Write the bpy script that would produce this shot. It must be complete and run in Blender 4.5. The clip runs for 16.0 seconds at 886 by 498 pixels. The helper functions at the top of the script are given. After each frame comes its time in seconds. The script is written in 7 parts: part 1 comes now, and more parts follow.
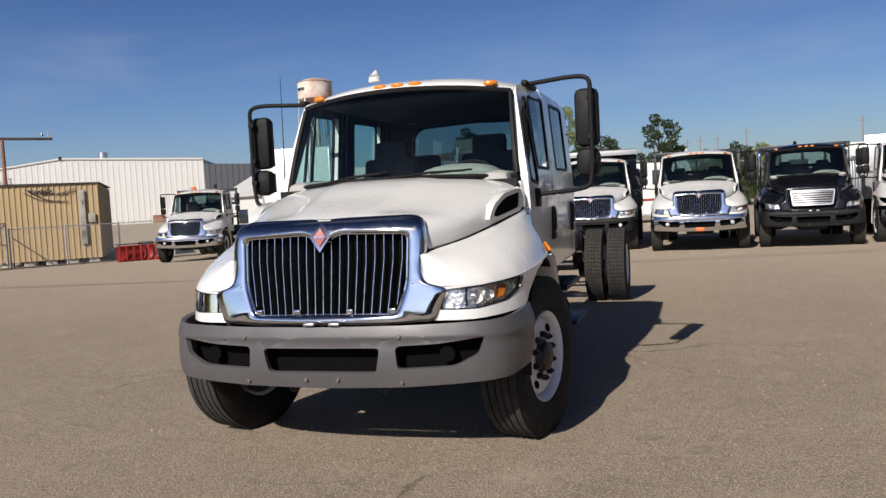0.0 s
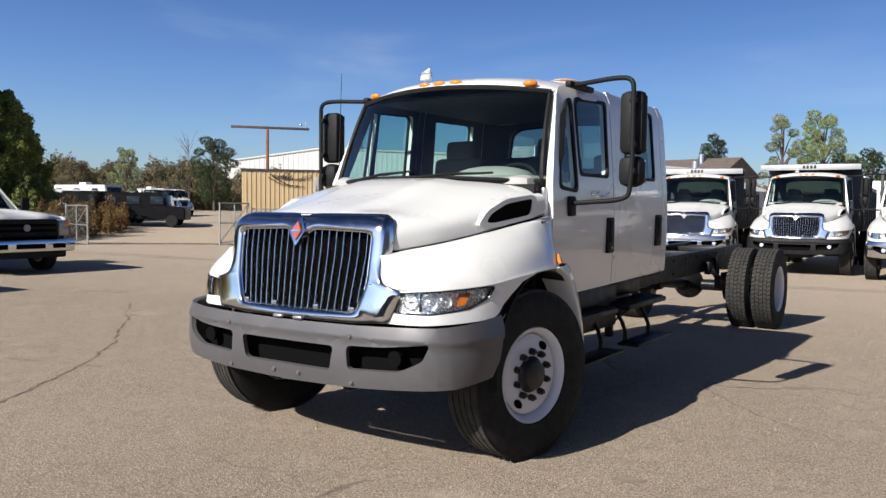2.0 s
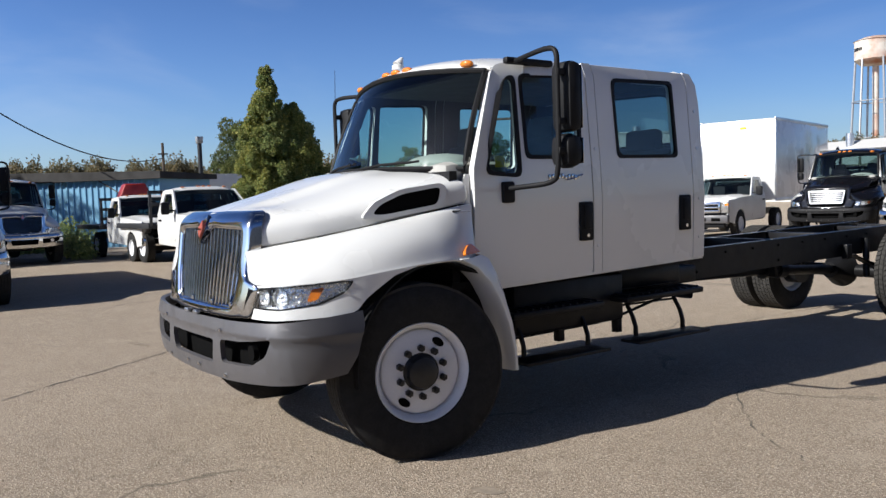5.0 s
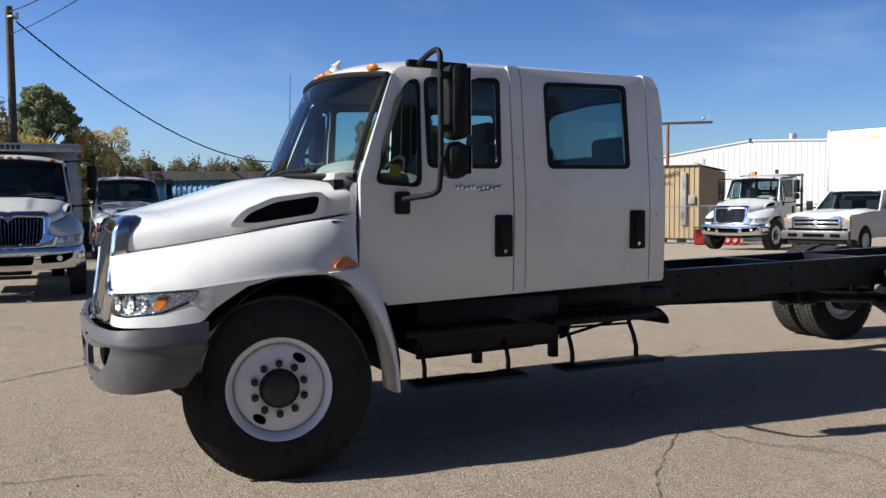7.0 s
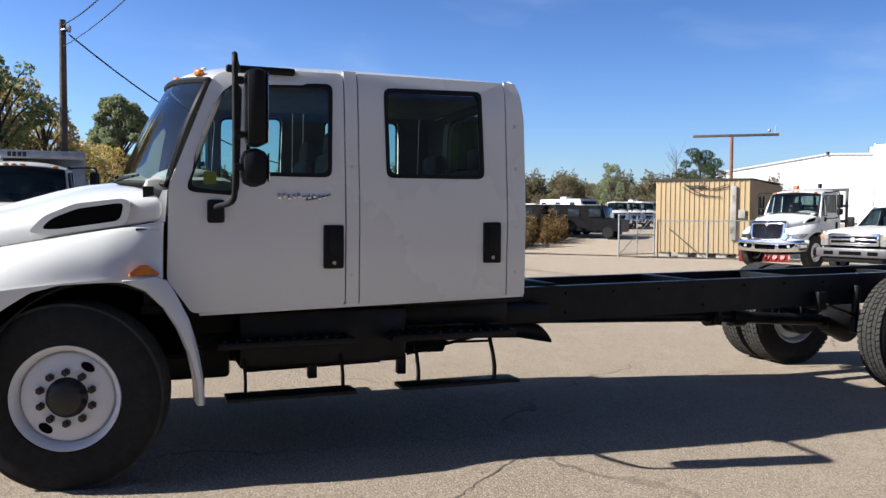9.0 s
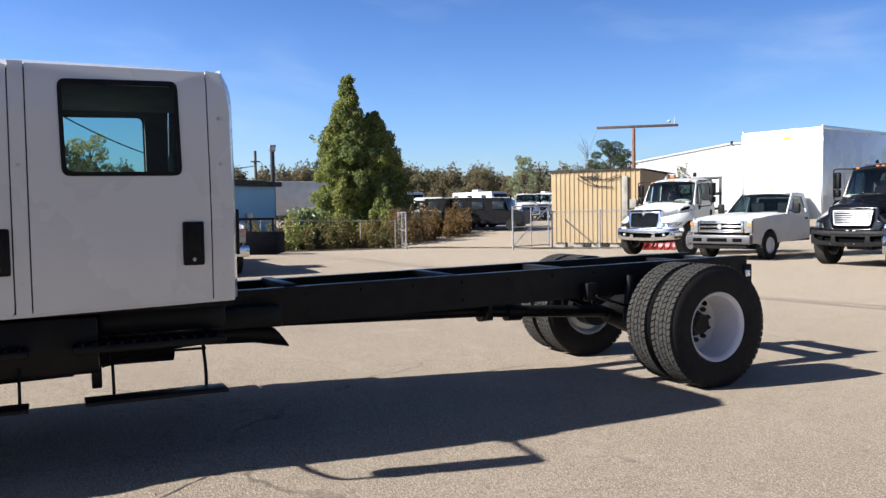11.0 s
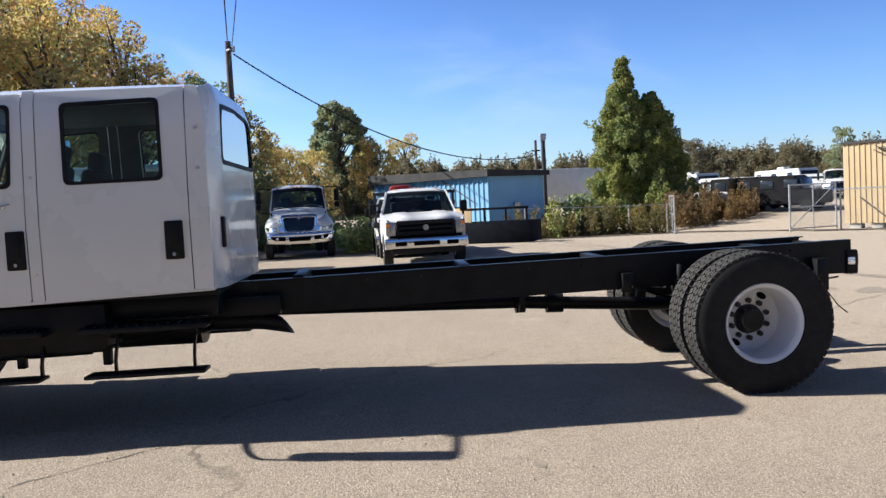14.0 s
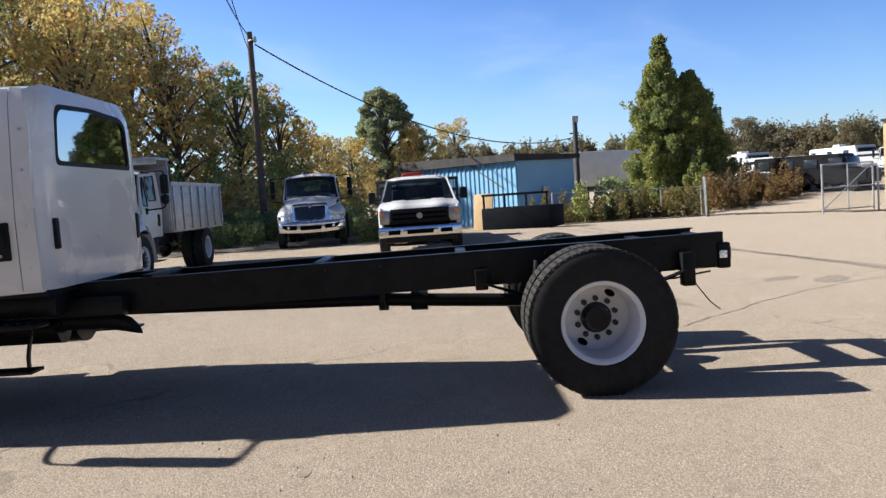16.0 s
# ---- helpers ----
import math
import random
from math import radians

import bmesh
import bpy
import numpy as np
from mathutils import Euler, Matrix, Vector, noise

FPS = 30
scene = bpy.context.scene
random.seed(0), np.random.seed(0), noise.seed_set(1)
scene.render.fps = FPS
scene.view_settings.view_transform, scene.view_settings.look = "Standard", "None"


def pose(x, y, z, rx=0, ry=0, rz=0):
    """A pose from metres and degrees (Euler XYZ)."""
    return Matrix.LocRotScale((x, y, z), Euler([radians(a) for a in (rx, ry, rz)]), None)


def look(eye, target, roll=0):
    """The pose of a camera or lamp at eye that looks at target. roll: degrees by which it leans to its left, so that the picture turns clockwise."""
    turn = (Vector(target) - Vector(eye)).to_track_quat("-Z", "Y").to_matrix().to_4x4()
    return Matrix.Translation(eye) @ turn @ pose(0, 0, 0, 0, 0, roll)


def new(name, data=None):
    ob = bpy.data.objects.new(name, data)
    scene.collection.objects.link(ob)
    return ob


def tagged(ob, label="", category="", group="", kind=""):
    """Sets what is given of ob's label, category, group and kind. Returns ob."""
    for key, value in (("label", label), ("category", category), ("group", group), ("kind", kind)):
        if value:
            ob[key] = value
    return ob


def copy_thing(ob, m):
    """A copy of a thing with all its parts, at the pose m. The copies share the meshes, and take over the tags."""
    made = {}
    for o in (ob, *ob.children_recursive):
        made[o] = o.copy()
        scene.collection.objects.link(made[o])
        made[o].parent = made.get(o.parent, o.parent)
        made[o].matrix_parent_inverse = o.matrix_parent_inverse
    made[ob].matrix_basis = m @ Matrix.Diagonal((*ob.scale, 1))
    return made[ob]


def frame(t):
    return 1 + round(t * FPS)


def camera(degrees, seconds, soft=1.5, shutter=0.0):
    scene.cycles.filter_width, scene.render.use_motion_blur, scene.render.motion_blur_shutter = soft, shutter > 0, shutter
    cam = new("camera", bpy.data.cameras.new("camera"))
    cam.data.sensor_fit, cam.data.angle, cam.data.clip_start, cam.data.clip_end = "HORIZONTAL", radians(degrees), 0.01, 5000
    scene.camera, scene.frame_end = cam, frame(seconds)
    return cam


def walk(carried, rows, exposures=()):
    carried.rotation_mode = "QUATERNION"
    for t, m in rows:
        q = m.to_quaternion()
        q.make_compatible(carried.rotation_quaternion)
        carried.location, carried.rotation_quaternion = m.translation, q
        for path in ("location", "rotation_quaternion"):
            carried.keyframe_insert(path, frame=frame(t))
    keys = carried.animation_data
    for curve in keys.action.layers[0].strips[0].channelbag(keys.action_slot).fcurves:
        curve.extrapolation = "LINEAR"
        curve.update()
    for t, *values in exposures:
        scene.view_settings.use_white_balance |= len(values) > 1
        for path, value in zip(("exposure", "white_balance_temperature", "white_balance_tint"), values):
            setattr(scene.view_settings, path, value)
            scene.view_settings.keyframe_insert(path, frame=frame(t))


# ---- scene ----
cam = camera(57.0, 16.0, 1.45)
PATH = [
    (0, (2.096, -4.6, 1.561), (1.513, -2.691, 1.445), -3.1),
    (0.5, (2.439, -4.44, 1.564), (1.752, -2.566, 1.444), -2.4),
    (1, (2.757, -4.203, 1.566), (2.009, -2.353, 1.424), -1.9),
    (1.5, (3.168, -4.057, 1.564), (2.18, -2.324, 1.425), -0.9),
    (2, (3.452, -3.783, 1.538), (2.34, -2.124, 1.436), 0.6),
    (2.5, (3.843, -3.577, 1.529), (2.541, -2.061, 1.461), -0.4),
    (3, (4.116, -3.264, 1.504), (2.756, -1.8, 1.429), -1.1),
    (3.5, (4.31, -2.976, 1.528), (2.943, -1.517, 1.454), -0.8),
    (3.7, (4.508, -2.882, 1.502), (3.1, -1.463, 1.427), -1.8),
    (5.8, (5.255, -1.375, 1.55), (3.586, -0.281, 1.427), -1.0),
    (6, (5.351, -1.235, 1.532), (3.673, -0.152, 1.424), -1.3),
    (6.5, (5.583, -0.88, 1.553), (3.82, 0.058, 1.444), -0.6),
    (7, (5.641, -0.471, 1.541), (3.841, 0.394, 1.433), -0.5),
    (7.5, (5.807, -0.101, 1.512), (3.95, 0.634, 1.416), -0.1),
    (8, (5.894, 0.274, 1.521), (4.004, 0.922, 1.431), 0.3),
    (8.5, (5.95, 0.66, 1.524), (4.045, 1.264, 1.446), 0.1),
    (9, (6.072, 1.036, 1.534), (4.201, 1.739, 1.453), 0.3),
    (9.5, (6.056, 1.4, 1.541), (4.286, 2.328, 1.446), 0.4),
    (9.7, (6.06, 1.576, 1.541), (4.334, 2.582, 1.462), 0.1),
    (11.8, (6.523, 2.979, 1.531), (4.626, 3.609, 1.472), -1.6),
    (12, (6.553, 3.123, 1.516), (4.631, 3.674, 1.482), -1.6),
    (12.5, (6.704, 3.503, 1.511), (4.737, 3.864, 1.524), -2.3),
    (13, (6.873, 3.931, 1.499), (4.88, 4.095, 1.448), -2.0),
    (13.5, (6.856, 4.369, 1.502), (4.863, 4.535, 1.456), -3.3),
    (14, (6.924, 4.795, 1.489), (4.931, 4.934, 1.386), -3.0),
    (14.5, (6.911, 5.191, 1.474), (4.916, 5.289, 1.383), -2.7),
    (15, (6.931, 5.617, 1.461), (4.935, 5.705, 1.368), -3.1),
    (15.5, (6.921, 6.02, 1.466), (4.926, 6.005, 1.325), -3.6),
    (16, (6.811, 6.472, 1.482), (4.816, 6.462, 1.349), -3.9),
]
walk(cam, [(t, look(eye, target, roll)) for t, eye, target, roll in PATH],
     exposures=((0, 0.12, 6450, 14), (1, 0.18, 6350, 14), (1.5, 0.12, 6300, 13), (2, 0.54, 6250, 12), (2.5, 0.32, 6200, 12), (3, 0.3, 6200, 12), (3.5, 0.52, 6150, 12), (7, 0.54, 6000, 10), (8.3, 0.84, 6030, 11), (9.5, 0.9, 6020, 11), (13, 1.04, 5950, 11), (16, 1.0, 6150, 11)))

# ---- sky, sun, exposure ----
SUN_DIR = Vector((-0.317, -1.473, 1.0)).normalized()
world = bpy.data.worlds.new("sky")
scene.world = world
world.use_nodes = True
wn = world.node_tree
wn.nodes.clear()
sky = wn.nodes.new("ShaderNodeTexSky")
sky.sky_type = "NISHITA"
sky.sun_disc = False
sky.sun_elevation = math.asin(SUN_DIR.z)
sky.sun_rotation = math.atan2(SUN_DIR.x, SUN_DIR.y)
sky.altitude = 300
sky.air_density, sky.dust_density, sky.ozone_density = 1.0, 1.1, 6.0
wb = wn.nodes.new("ShaderNodeBackground")
wb.inputs["Strength"].default_value = 0.057
wo = wn.nodes.new("ShaderNodeOutputWorld")
deep = wn.nodes.new("ShaderNodeHueSaturation")
deep.inputs["Saturation"].default_value = 1.12
deep.inputs["Hue"].default_value = 0.512
wn.links.new(sky.outputs[0], deep.inputs["Color"])
# haze: paler and brighter towards the horizon, deeper overhead
dirn = wn.nodes.new("ShaderNodeTexCoord")
sep = wn.nodes.new("ShaderNodeSeparateXYZ")
wn.links.new(dirn.outputs["Generated"], sep.inputs[0])
haze = wn.nodes.new("ShaderNodeMapRange")
haze.interpolation_type = "SMOOTHSTEP"
haze.inputs[1].default_value, haze.inputs[2].default_value, haze.inputs[3].default_value, haze.inputs[4].default_value = 0.0, 0.75, 1.8, 0.45
wn.links.new(sep.outputs["Z"], haze.inputs[0])
hz = wn.nodes.new("ShaderNodeVectorMath")
hz.operation = "SCALE"
wn.links.new(deep.outputs[0], hz.inputs[0])
# the sky is deeper away from the sun
away = wn.nodes.new("ShaderNodeVectorMath")
away.operation = "DOT_PRODUCT"
away.inputs[1].default_value = (SUN_DIR.x, SUN_DIR.y, 0)
wn.links.new(dirn.outputs["Generated"], away.inputs[0])
aur = wn.nodes.new("ShaderNodeMapRange")
aur.inputs[1].default_value, aur.inputs[2].default_value, aur.inputs[3].default_value, aur.inputs[4].default_value = -0.8, 0.8, 0.72, 1.30
wn.links.new(away.outputs["Value"], aur.inputs[0])
both = wn.nodes.new("ShaderNodeMath")
both.operation = "MULTIPLY"
wn.links.new(haze.outputs[0], both.inputs[0])
wn.links.new(aur.outputs[0], both.inputs[1])
wn.links.new(both.outputs[0], hz.inputs["Scale"])
# thin wisps of high cloud
stretch = wn.nodes.new("ShaderNodeMapping")
stretch.inputs["Scale"].default_value = (1.2, 3.5, 9.0)
stretch.inputs["Rotation"].default_value = (0.2, 0.35, 0.6)
wn.links.new(dirn.outputs["Generated"], stretch.inputs["Vector"])
wisp = wn.nodes.new("ShaderNodeTexNoise")
wisp.inputs["Scale"].default_value, wisp.inputs["Detail"].default_value, wisp.inputs["Distortion"].default_value = 1.1, 6, 0.6
wn.links.new(stretch.outputs[0], wisp.inputs["Vector"])
thin = wn.nodes.new("ShaderNodeMapRange")
thin.interpolation_type = "SMOOTHSTEP"
thin.inputs[1].default_value, thin.inputs[2].default_value, thin.inputs[3].default_value, thin.inputs[4].default_value = 0.48, 0.80, 0.0, 0.19
wn.links.new(wisp.outputs[0], thin.inputs[0])
veil = wn.nodes.new("ShaderNodeMix")
veil.data_type = "RGBA"
wn.links.new(thin.outputs[0], veil.inputs[0])
wn.links.new(hz.outputs[0], veil.inputs[6])
veil.inputs[7].default_value = (9.0, 9.4, 10.0, 1)
wn.links.new(veil.outputs[2], wb.inputs["Color"])
wn.links.new(wb.outputs[0], wo.inputs["Surface"])
sun = new("sun", bpy.data.lights.new("sun", "SUN"))
sun.data.energy, sun.data.angle, sun.data.color = 5.7, radians(0.53), (1.0, 0.94, 0.83)
sun.matrix_world = look(SUN_DIR * 50, (0, 0, 0))


# ---- materials ----
def mat(name, color, rough=0.5, metal=0.0, var=0.0, scale=4.0, fine=0.0, fine_scale=60.0, bump=0.0, bump_scale=80.0,
        spec=0.5, coat=0.0, rand=0.0, second=None):
    """Principled material: stains at a large scale, grain at a fine one, relief, and a change from piece to piece."""
    m = bpy.data.materials.new(name)
    m.use_nodes = True
    nt = m.node_tree
    p = nt.nodes["Principled BSDF"]
    p.inputs["Base Color"].default_value = (*color, 1)
    p.inputs["Roughness"].default_value = rough
    p.inputs["Metallic"].default_value = metal
    p.inputs["Specular IOR Level"].default_value = spec
    p.inputs["Coat Weight"].default_value = coat
    p.inputs["Coat Roughness"].default_value = 0.04
    tc = nt.nodes.new("ShaderNodeTexCoord")
    out = None

    def mixed(a, fac, b):
        mx = nt.nodes.new("ShaderNodeMix")
        mx.data_type = "RGBA"
        nt.links.new(fac, mx.inputs[0])
        for v, sock in ((a, mx.inputs[6]), (b, mx.inputs[7])):
            if isinstance(v, tuple):
                sock.default_value = (*v, 1)
            else:
                nt.links.new(v, sock)
        return mx.outputs[2]

    def noise_fac(s, detail, lo, hi):
        n = nt.nodes.new("ShaderNodeTexNoise")
        n.inputs["Scale"].default_value, n.inputs["Detail"].default_value = s, detail
        nt.links.new(tc.outputs["Object"], n.inputs["Vector"])
        r = nt.nodes.new("ShaderNodeMapRange")
        r.inputs[1].default_value, r.inputs[2].default_value = lo, hi
        nt.links.new(n.outputs[0], r.inputs[0])
        return r.outputs[0]

    base = color
    if var:
        dark = second or tuple(c * (1 - var) for c in color)
        base = mixed(base, noise_fac(scale, 6, 0.4, 0.7), dark)
    if fine:
        base = mixed(base, noise_fac(fine_scale, 3, 0.35, 0.65), tuple(c * (1 - fine) for c in color))
    if rand:
        oi = nt.nodes.new("ShaderNodeObjectInfo")
        base = mixed(base, oi.outputs["Random"], tuple(c * (1 - rand) for c in color))
    if not isinstance(base, tuple):
        nt.links.new(base, p.inputs["Base Color"])
    if var:
        rr = nt.nodes.new("ShaderNodeMapRange")
        rr.inputs[3].default_value, rr.inputs[4].default_value = max(0.02, rough - 0.07), min(1, rough + 0.1)
        nt.links.new(noise_fac(scale * 2.3, 4, 0.3, 0.7), rr.inputs[0])
        nt.links.new(rr.outputs[0], p.inputs["Roughness"])
    if bump:
        n = nt.nodes.new("ShaderNodeTexNoise")
        n.inputs["Scale"].default_value, n.inputs["Detail"].default_value = bump_scale, 4
        nt.links.new(tc.outputs["Object"], n.inputs["Vector"])
        b = nt.nodes.new("ShaderNodeBump")
        b.inputs["Strength"].default_value, b.inputs["Distance"].default_value = min(1, bump), 0.01
        nt.links.new(n.outputs[0], b.inputs["Height"])
        nt.links.new(b.outputs[0], p.inputs["Normal"])
    return m


def glass_mat(name, tint=(0.75, 0.88, 0.86), gloss=1.0):
    """Thin window glass: clear with a tint, mirroring by Fresnel."""
    m = bpy.data.materials.new(name)
    m.use_nodes = True
    nt = m.node_tree
    nt.nodes.clear()
    o = nt.nodes.new("ShaderNodeOutputMaterial")
    tr, gl, mx = nt.nodes.new("ShaderNodeBsdfTransparent"), nt.nodes.new("ShaderNodeBsdfGlossy"), nt.nodes.new("ShaderNodeMixShader")
    tr.inputs["Color"].default_value = (*tint, 1)
    gl.inputs["Roughness"].default_value = 0.02
    fr = nt.nodes.new("ShaderNodeFresnel")
    fr.inputs["IOR"].default_value = 1.65
    nt.links.new(fr.outputs[0], mx.inputs[0])
    nt.links.new(tr.outputs[0], mx.inputs[1])
    nt.links.new(gl.outputs[0], mx.inputs[2])
    nt.links.new(mx.outputs[0], o.inputs["Surface"])
    return m


WHITE = mat("white_paint", (0.66, 0.66, 0.64), 0.26, var=0.025, scale=0.6, coat=0.7, bump=0.006, bump_scale=4)
WHITE2 = mat("aged_white_paint", (0.58, 0.58, 0.565), 0.35, var=0.10, scale=1.8, coat=0.3)
BLACKPAINT = mat("black_paint", (0.005, 0.005, 0.007), 0.18, var=0.3, scale=2, coat=0.2, spec=0.3)
CHROME = mat("chrome", (0.62, 0.63, 0.65), 0.06, 1.0, var=0.06, scale=5)
ALU = mat("aluminium", (0.62, 0.63, 0.65), 0.35, 1.0, var=0.2, scale=3)
GREYPLASTIC = mat("grey_bumper_paint", (0.088, 0.085, 0.089), 0.40, 0.15, var=0.12, scale=3, bump=0.05, bump_scale=300)
BLACKPLASTIC = mat("black_plastic", (0.013, 0.013, 0.014), 0.55, spec=0.14, var=0.3, scale=6, bump=0.1, bump_scale=350)
FRAMEBLACK = mat("black_chassis_paint", (0.012, 0.012, 0.013), 0.36, var=0.4, scale=5, bump=0.12, bump_scale=60, spec=0.16)
# near-black that paints the shade of openings and hidden undersides
VOID = mat("recess_shade", (0.004, 0.004, 0.004), 0.9, spec=0.04)
RUBBER = mat("tyre_rubber", (0.018, 0.018, 0.018), 0.8, spec=0.25, var=0.3, scale=9, fine=0.3, bump=0.2, bump_scale=200)
TREAD = mat("tread_rubber", (0.040, 0.038, 0.035), 0.9, spec=0.25, var=0.35, scale=12, bump=0.3, bump_scale=160)
RIMWHITE = mat("white_wheel_paint", (0.66, 0.67, 0.70), 0.4, var=0.10, scale=10, fine=0.05)
HUBBLACK = mat("black_hub", (0.012, 0.012, 0.013), 0.45, var=0.4, scale=20)
AMBER = mat("amber_lens", (0.75, 0.22, 0.02), 0.15, coat=0.5, var=0.25, scale=30)
REDLENS = mat("red_lens", (0.45, 0.02, 0.015), 0.2, coat=0.5, var=0.2, scale=30)
REFLECTOR = mat("headlamp_reflector", (0.90, 0.91, 0.92), 0.26, 1.0, var=0.15, scale=40, bump=0.6, bump_scale=60)
SEATGREY = mat("grey_seat_fabric", (0.055, 0.057, 0.062), 0.9, var=0.3, scale=8, bump=0.2, bump_scale=300)
DASHGREY = mat("grey_dashboard_plastic", (0.33, 0.325, 0.30), 0.7, var=0.15, scale=5, bump=0.1, bump_scale=300)
TRIMGREY = mat("grey_interior_trim", (0.10, 0.10, 0.10), 0.75, var=0.2, scale=5)
YELLOW = mat("yellow_sticker", (0.75, 0.55, 0.03), 0.6, var=0.1, scale=30)
GLASS = glass_mat("window_glass", (0.58, 0.76, 0.75))
DARKGLASS = glass_mat("tinted_glass", (0.20, 0.26, 0.28))
LENS = glass_mat("lamp_lens", (0.95, 0.96, 0.97))


# ---- mesh helpers ----
def finish(name, bm, material, smooth=40):
    me = bpy.data.meshes.new(name)
    bm.normal_update()
    bm.to_mesh(me)
    bm.free()
    for m in (material if isinstance(material, (list, tuple)) else [material]):
        me.materials.append(m)
    if smooth:
        for p in me.polygons:
            p.use_smooth = True
        me.set_sharp_from_angle(angle=radians(smooth))
    return me


def part(name, bm, material, parent, label="", smooth=40):
    """One bmesh as one mesh object under a thing or a part."""
    ob = new(name, finish(name, bm, material, smooth))
    ob.parent = parent
    if label:
        tagged(ob, label)
    return ob


def thing(name, label, category, group="", m=None, kind=""):
    ob = new(name)
    ob.empty_display_size = 0.3
    tagged(ob, label, category, group, kind)
    if m is not None:
        ob.matrix_basis = m
    return ob


def solo(name, bm, material, label, category="", group="", kind="", m=None, smooth=40):
    ob = new(name, finish(name, bm, material, smooth))
    tagged(ob, label, category, group, kind)
    if m is not None:
        ob.matrix_basis = m
    return ob


def box(bm, c, s, rot=(0, 0, 0), bevel=0.0, taper=None):
    """A box with centre c and size s; taper: x and y scale of its top."""
    m = pose(*c, *rot) @ Matrix.Diagonal((*s, 1))
    r = bmesh.ops.create_cube(bm, size=1.0)
    vs = r["verts"]
    if taper:
        for v in vs:
            if v.co.z > 0:
                v.co.x *= taper[0]
                v.co.y *= taper[1]
    bmesh.ops.transform(bm, matrix=m, verts=vs)
    if bevel:
        es = list({e for v in vs for e in v.link_edges})
        bmesh.ops.bevel(bm, geom=es, offset=bevel, segments=2, affect="EDGES", profile=0.5)
    return bm


def cyl(bm, p0, p1, r, seg=16, r2=None, caps=True):
    p0, p1 = Vector(p0), Vector(p1)
    d = p1 - p0
    m = Matrix.Translation((p0 + p1) / 2) @ d.to_track_quat("Z", "Y").to_matrix().to_4x4()
    bmesh.ops.create_cone(bm, cap_ends=caps, segments=seg, radius1=r, radius2=r if r2 is None else r2, depth=d.length, matrix=m)
    return bm


def tube(bm, pts, r, seg=8):
    """A round bar along the points."""
    pts = [Vector(p) for p in pts]
    rings = []
    for i, p in enumerate(pts):
        d = (pts[min(i + 1, len(pts) - 1)] - pts[max(i - 1, 0)]).normalized()
        a = d.cross(Vector((0.13, 0.21, 0.97)))
        if a.length < 0.05:
            a = d.cross(Vector((1, 0, 0)))
        a.normalize()
        b = d.cross(a)
        rr = r[i] if isinstance(r, (list, tuple)) else r
        rings.append([bm.verts.new(p + (a * math.cos(2 * math.pi * k / seg) + b * math.sin(2 * math.pi * k / seg)) * rr) for k in range(seg)])
    for r0, r1 in zip(rings, rings[1:]):
        for k in range(seg):
            bm.faces.new((r0[k], r0[(k + 1) % seg], r1[(k + 1) % seg], r1[k]))
    bm.faces.new(rings[0][::-1])
    bm.faces.new(rings[-1])
    return bm


def rounded(pts, n=4):
    """Rounds the corners of a polyline by corner cutting."""
    pts = [Vector(p) for p in pts]
    for _ in range(n):
        out = [pts[0]]
        for a, b in zip(pts, pts[1:]):
            out += [a.lerp(b, 0.25), a.lerp(b, 0.75)]
        out.append(pts[-1])
        pts = out
    return pts


def grid(bm, rows, close=False, flip=False):
    """Skins rows of points of equal length."""
    vs = [[bm.verts.new(p) for p in row] for row in rows]
    for a, b in zip(vs, vs[1:]):
        n = len(a)
        for k in range(n if close else n - 1):
            q = (a[k], a[(k + 1) % n], b[(k + 1) % n], b[k])
            bm.faces.new(q[::-1] if flip else q)
    return vs


def thicken(bm, t, inner=0, out=None):
    """Gives a sheet a thickness, inwards against its normals."""
    bmesh.ops.remove_doubles(bm, verts=bm.verts[:], dist=0.0002)
    bmesh.ops.recalc_face_normals(bm, faces=bm.faces[:])
    if out is not None and sum(f.normal.dot(Vector(out)) * f.calc_area() for f in bm.faces) < 0:
        bmesh.ops.reverse_faces(bm, faces=bm.faces[:])
    bm.normal_update()
    faces, verts = bm.faces[:], bm.verts[:]
    rim = [(e.verts[0], e.verts[1], e.link_faces[0]) for e in bm.edges if len(e.link_faces) == 1]
    twin = {v: bm.verts.new(v.co - v.normal * t) for v in verts}
    for f in faces:
        bm.faces.new([twin[v] for v in reversed(f.verts)]).material_index = inner
    for a, b, f in rim:
        vs = list(f.verts)
        i = vs.index(a)
        if vs[(i + 1) % len(vs)] is not b:
            a, b = b, a
        bm.faces.new((b, a, twin[a], twin[b]))
    return bm


def lathe_x(bm, profile, seg=48, cap=False):
    """Turns (x, r) pairs round the x axis."""
    rows = [[(x, r * math.cos(2 * math.pi * k / seg), r * math.sin(2 * math.pi * k / seg)) for k in range(seg)] for x, r in profile]
    vs = grid(bm, rows, close=True)
    if cap:
        bm.faces.new(vs[0])
        bm.faces.new(vs[-1][::-1])
    bmesh.ops.recalc_face_normals(bm, faces=bm.faces[:])
    return bm


def rrect(u0, v0, u1, v1, r=0.05, n=4):
    """A rectangle with round corners, as a list of (u, v)."""
    out = []
    for cx, cy, a0 in ((u1 - r, v1 - r, 0), (u0 + r, v1 - r, 90), (u0 + r, v0 + r, 180), (u1 - r, v0 + r, 270)):
        for k in range(n + 1):
            a = radians(a0 + 90 * k / n)
            out.append((cx + r * math.cos(a), cy + r * math.sin(a)))
    return out


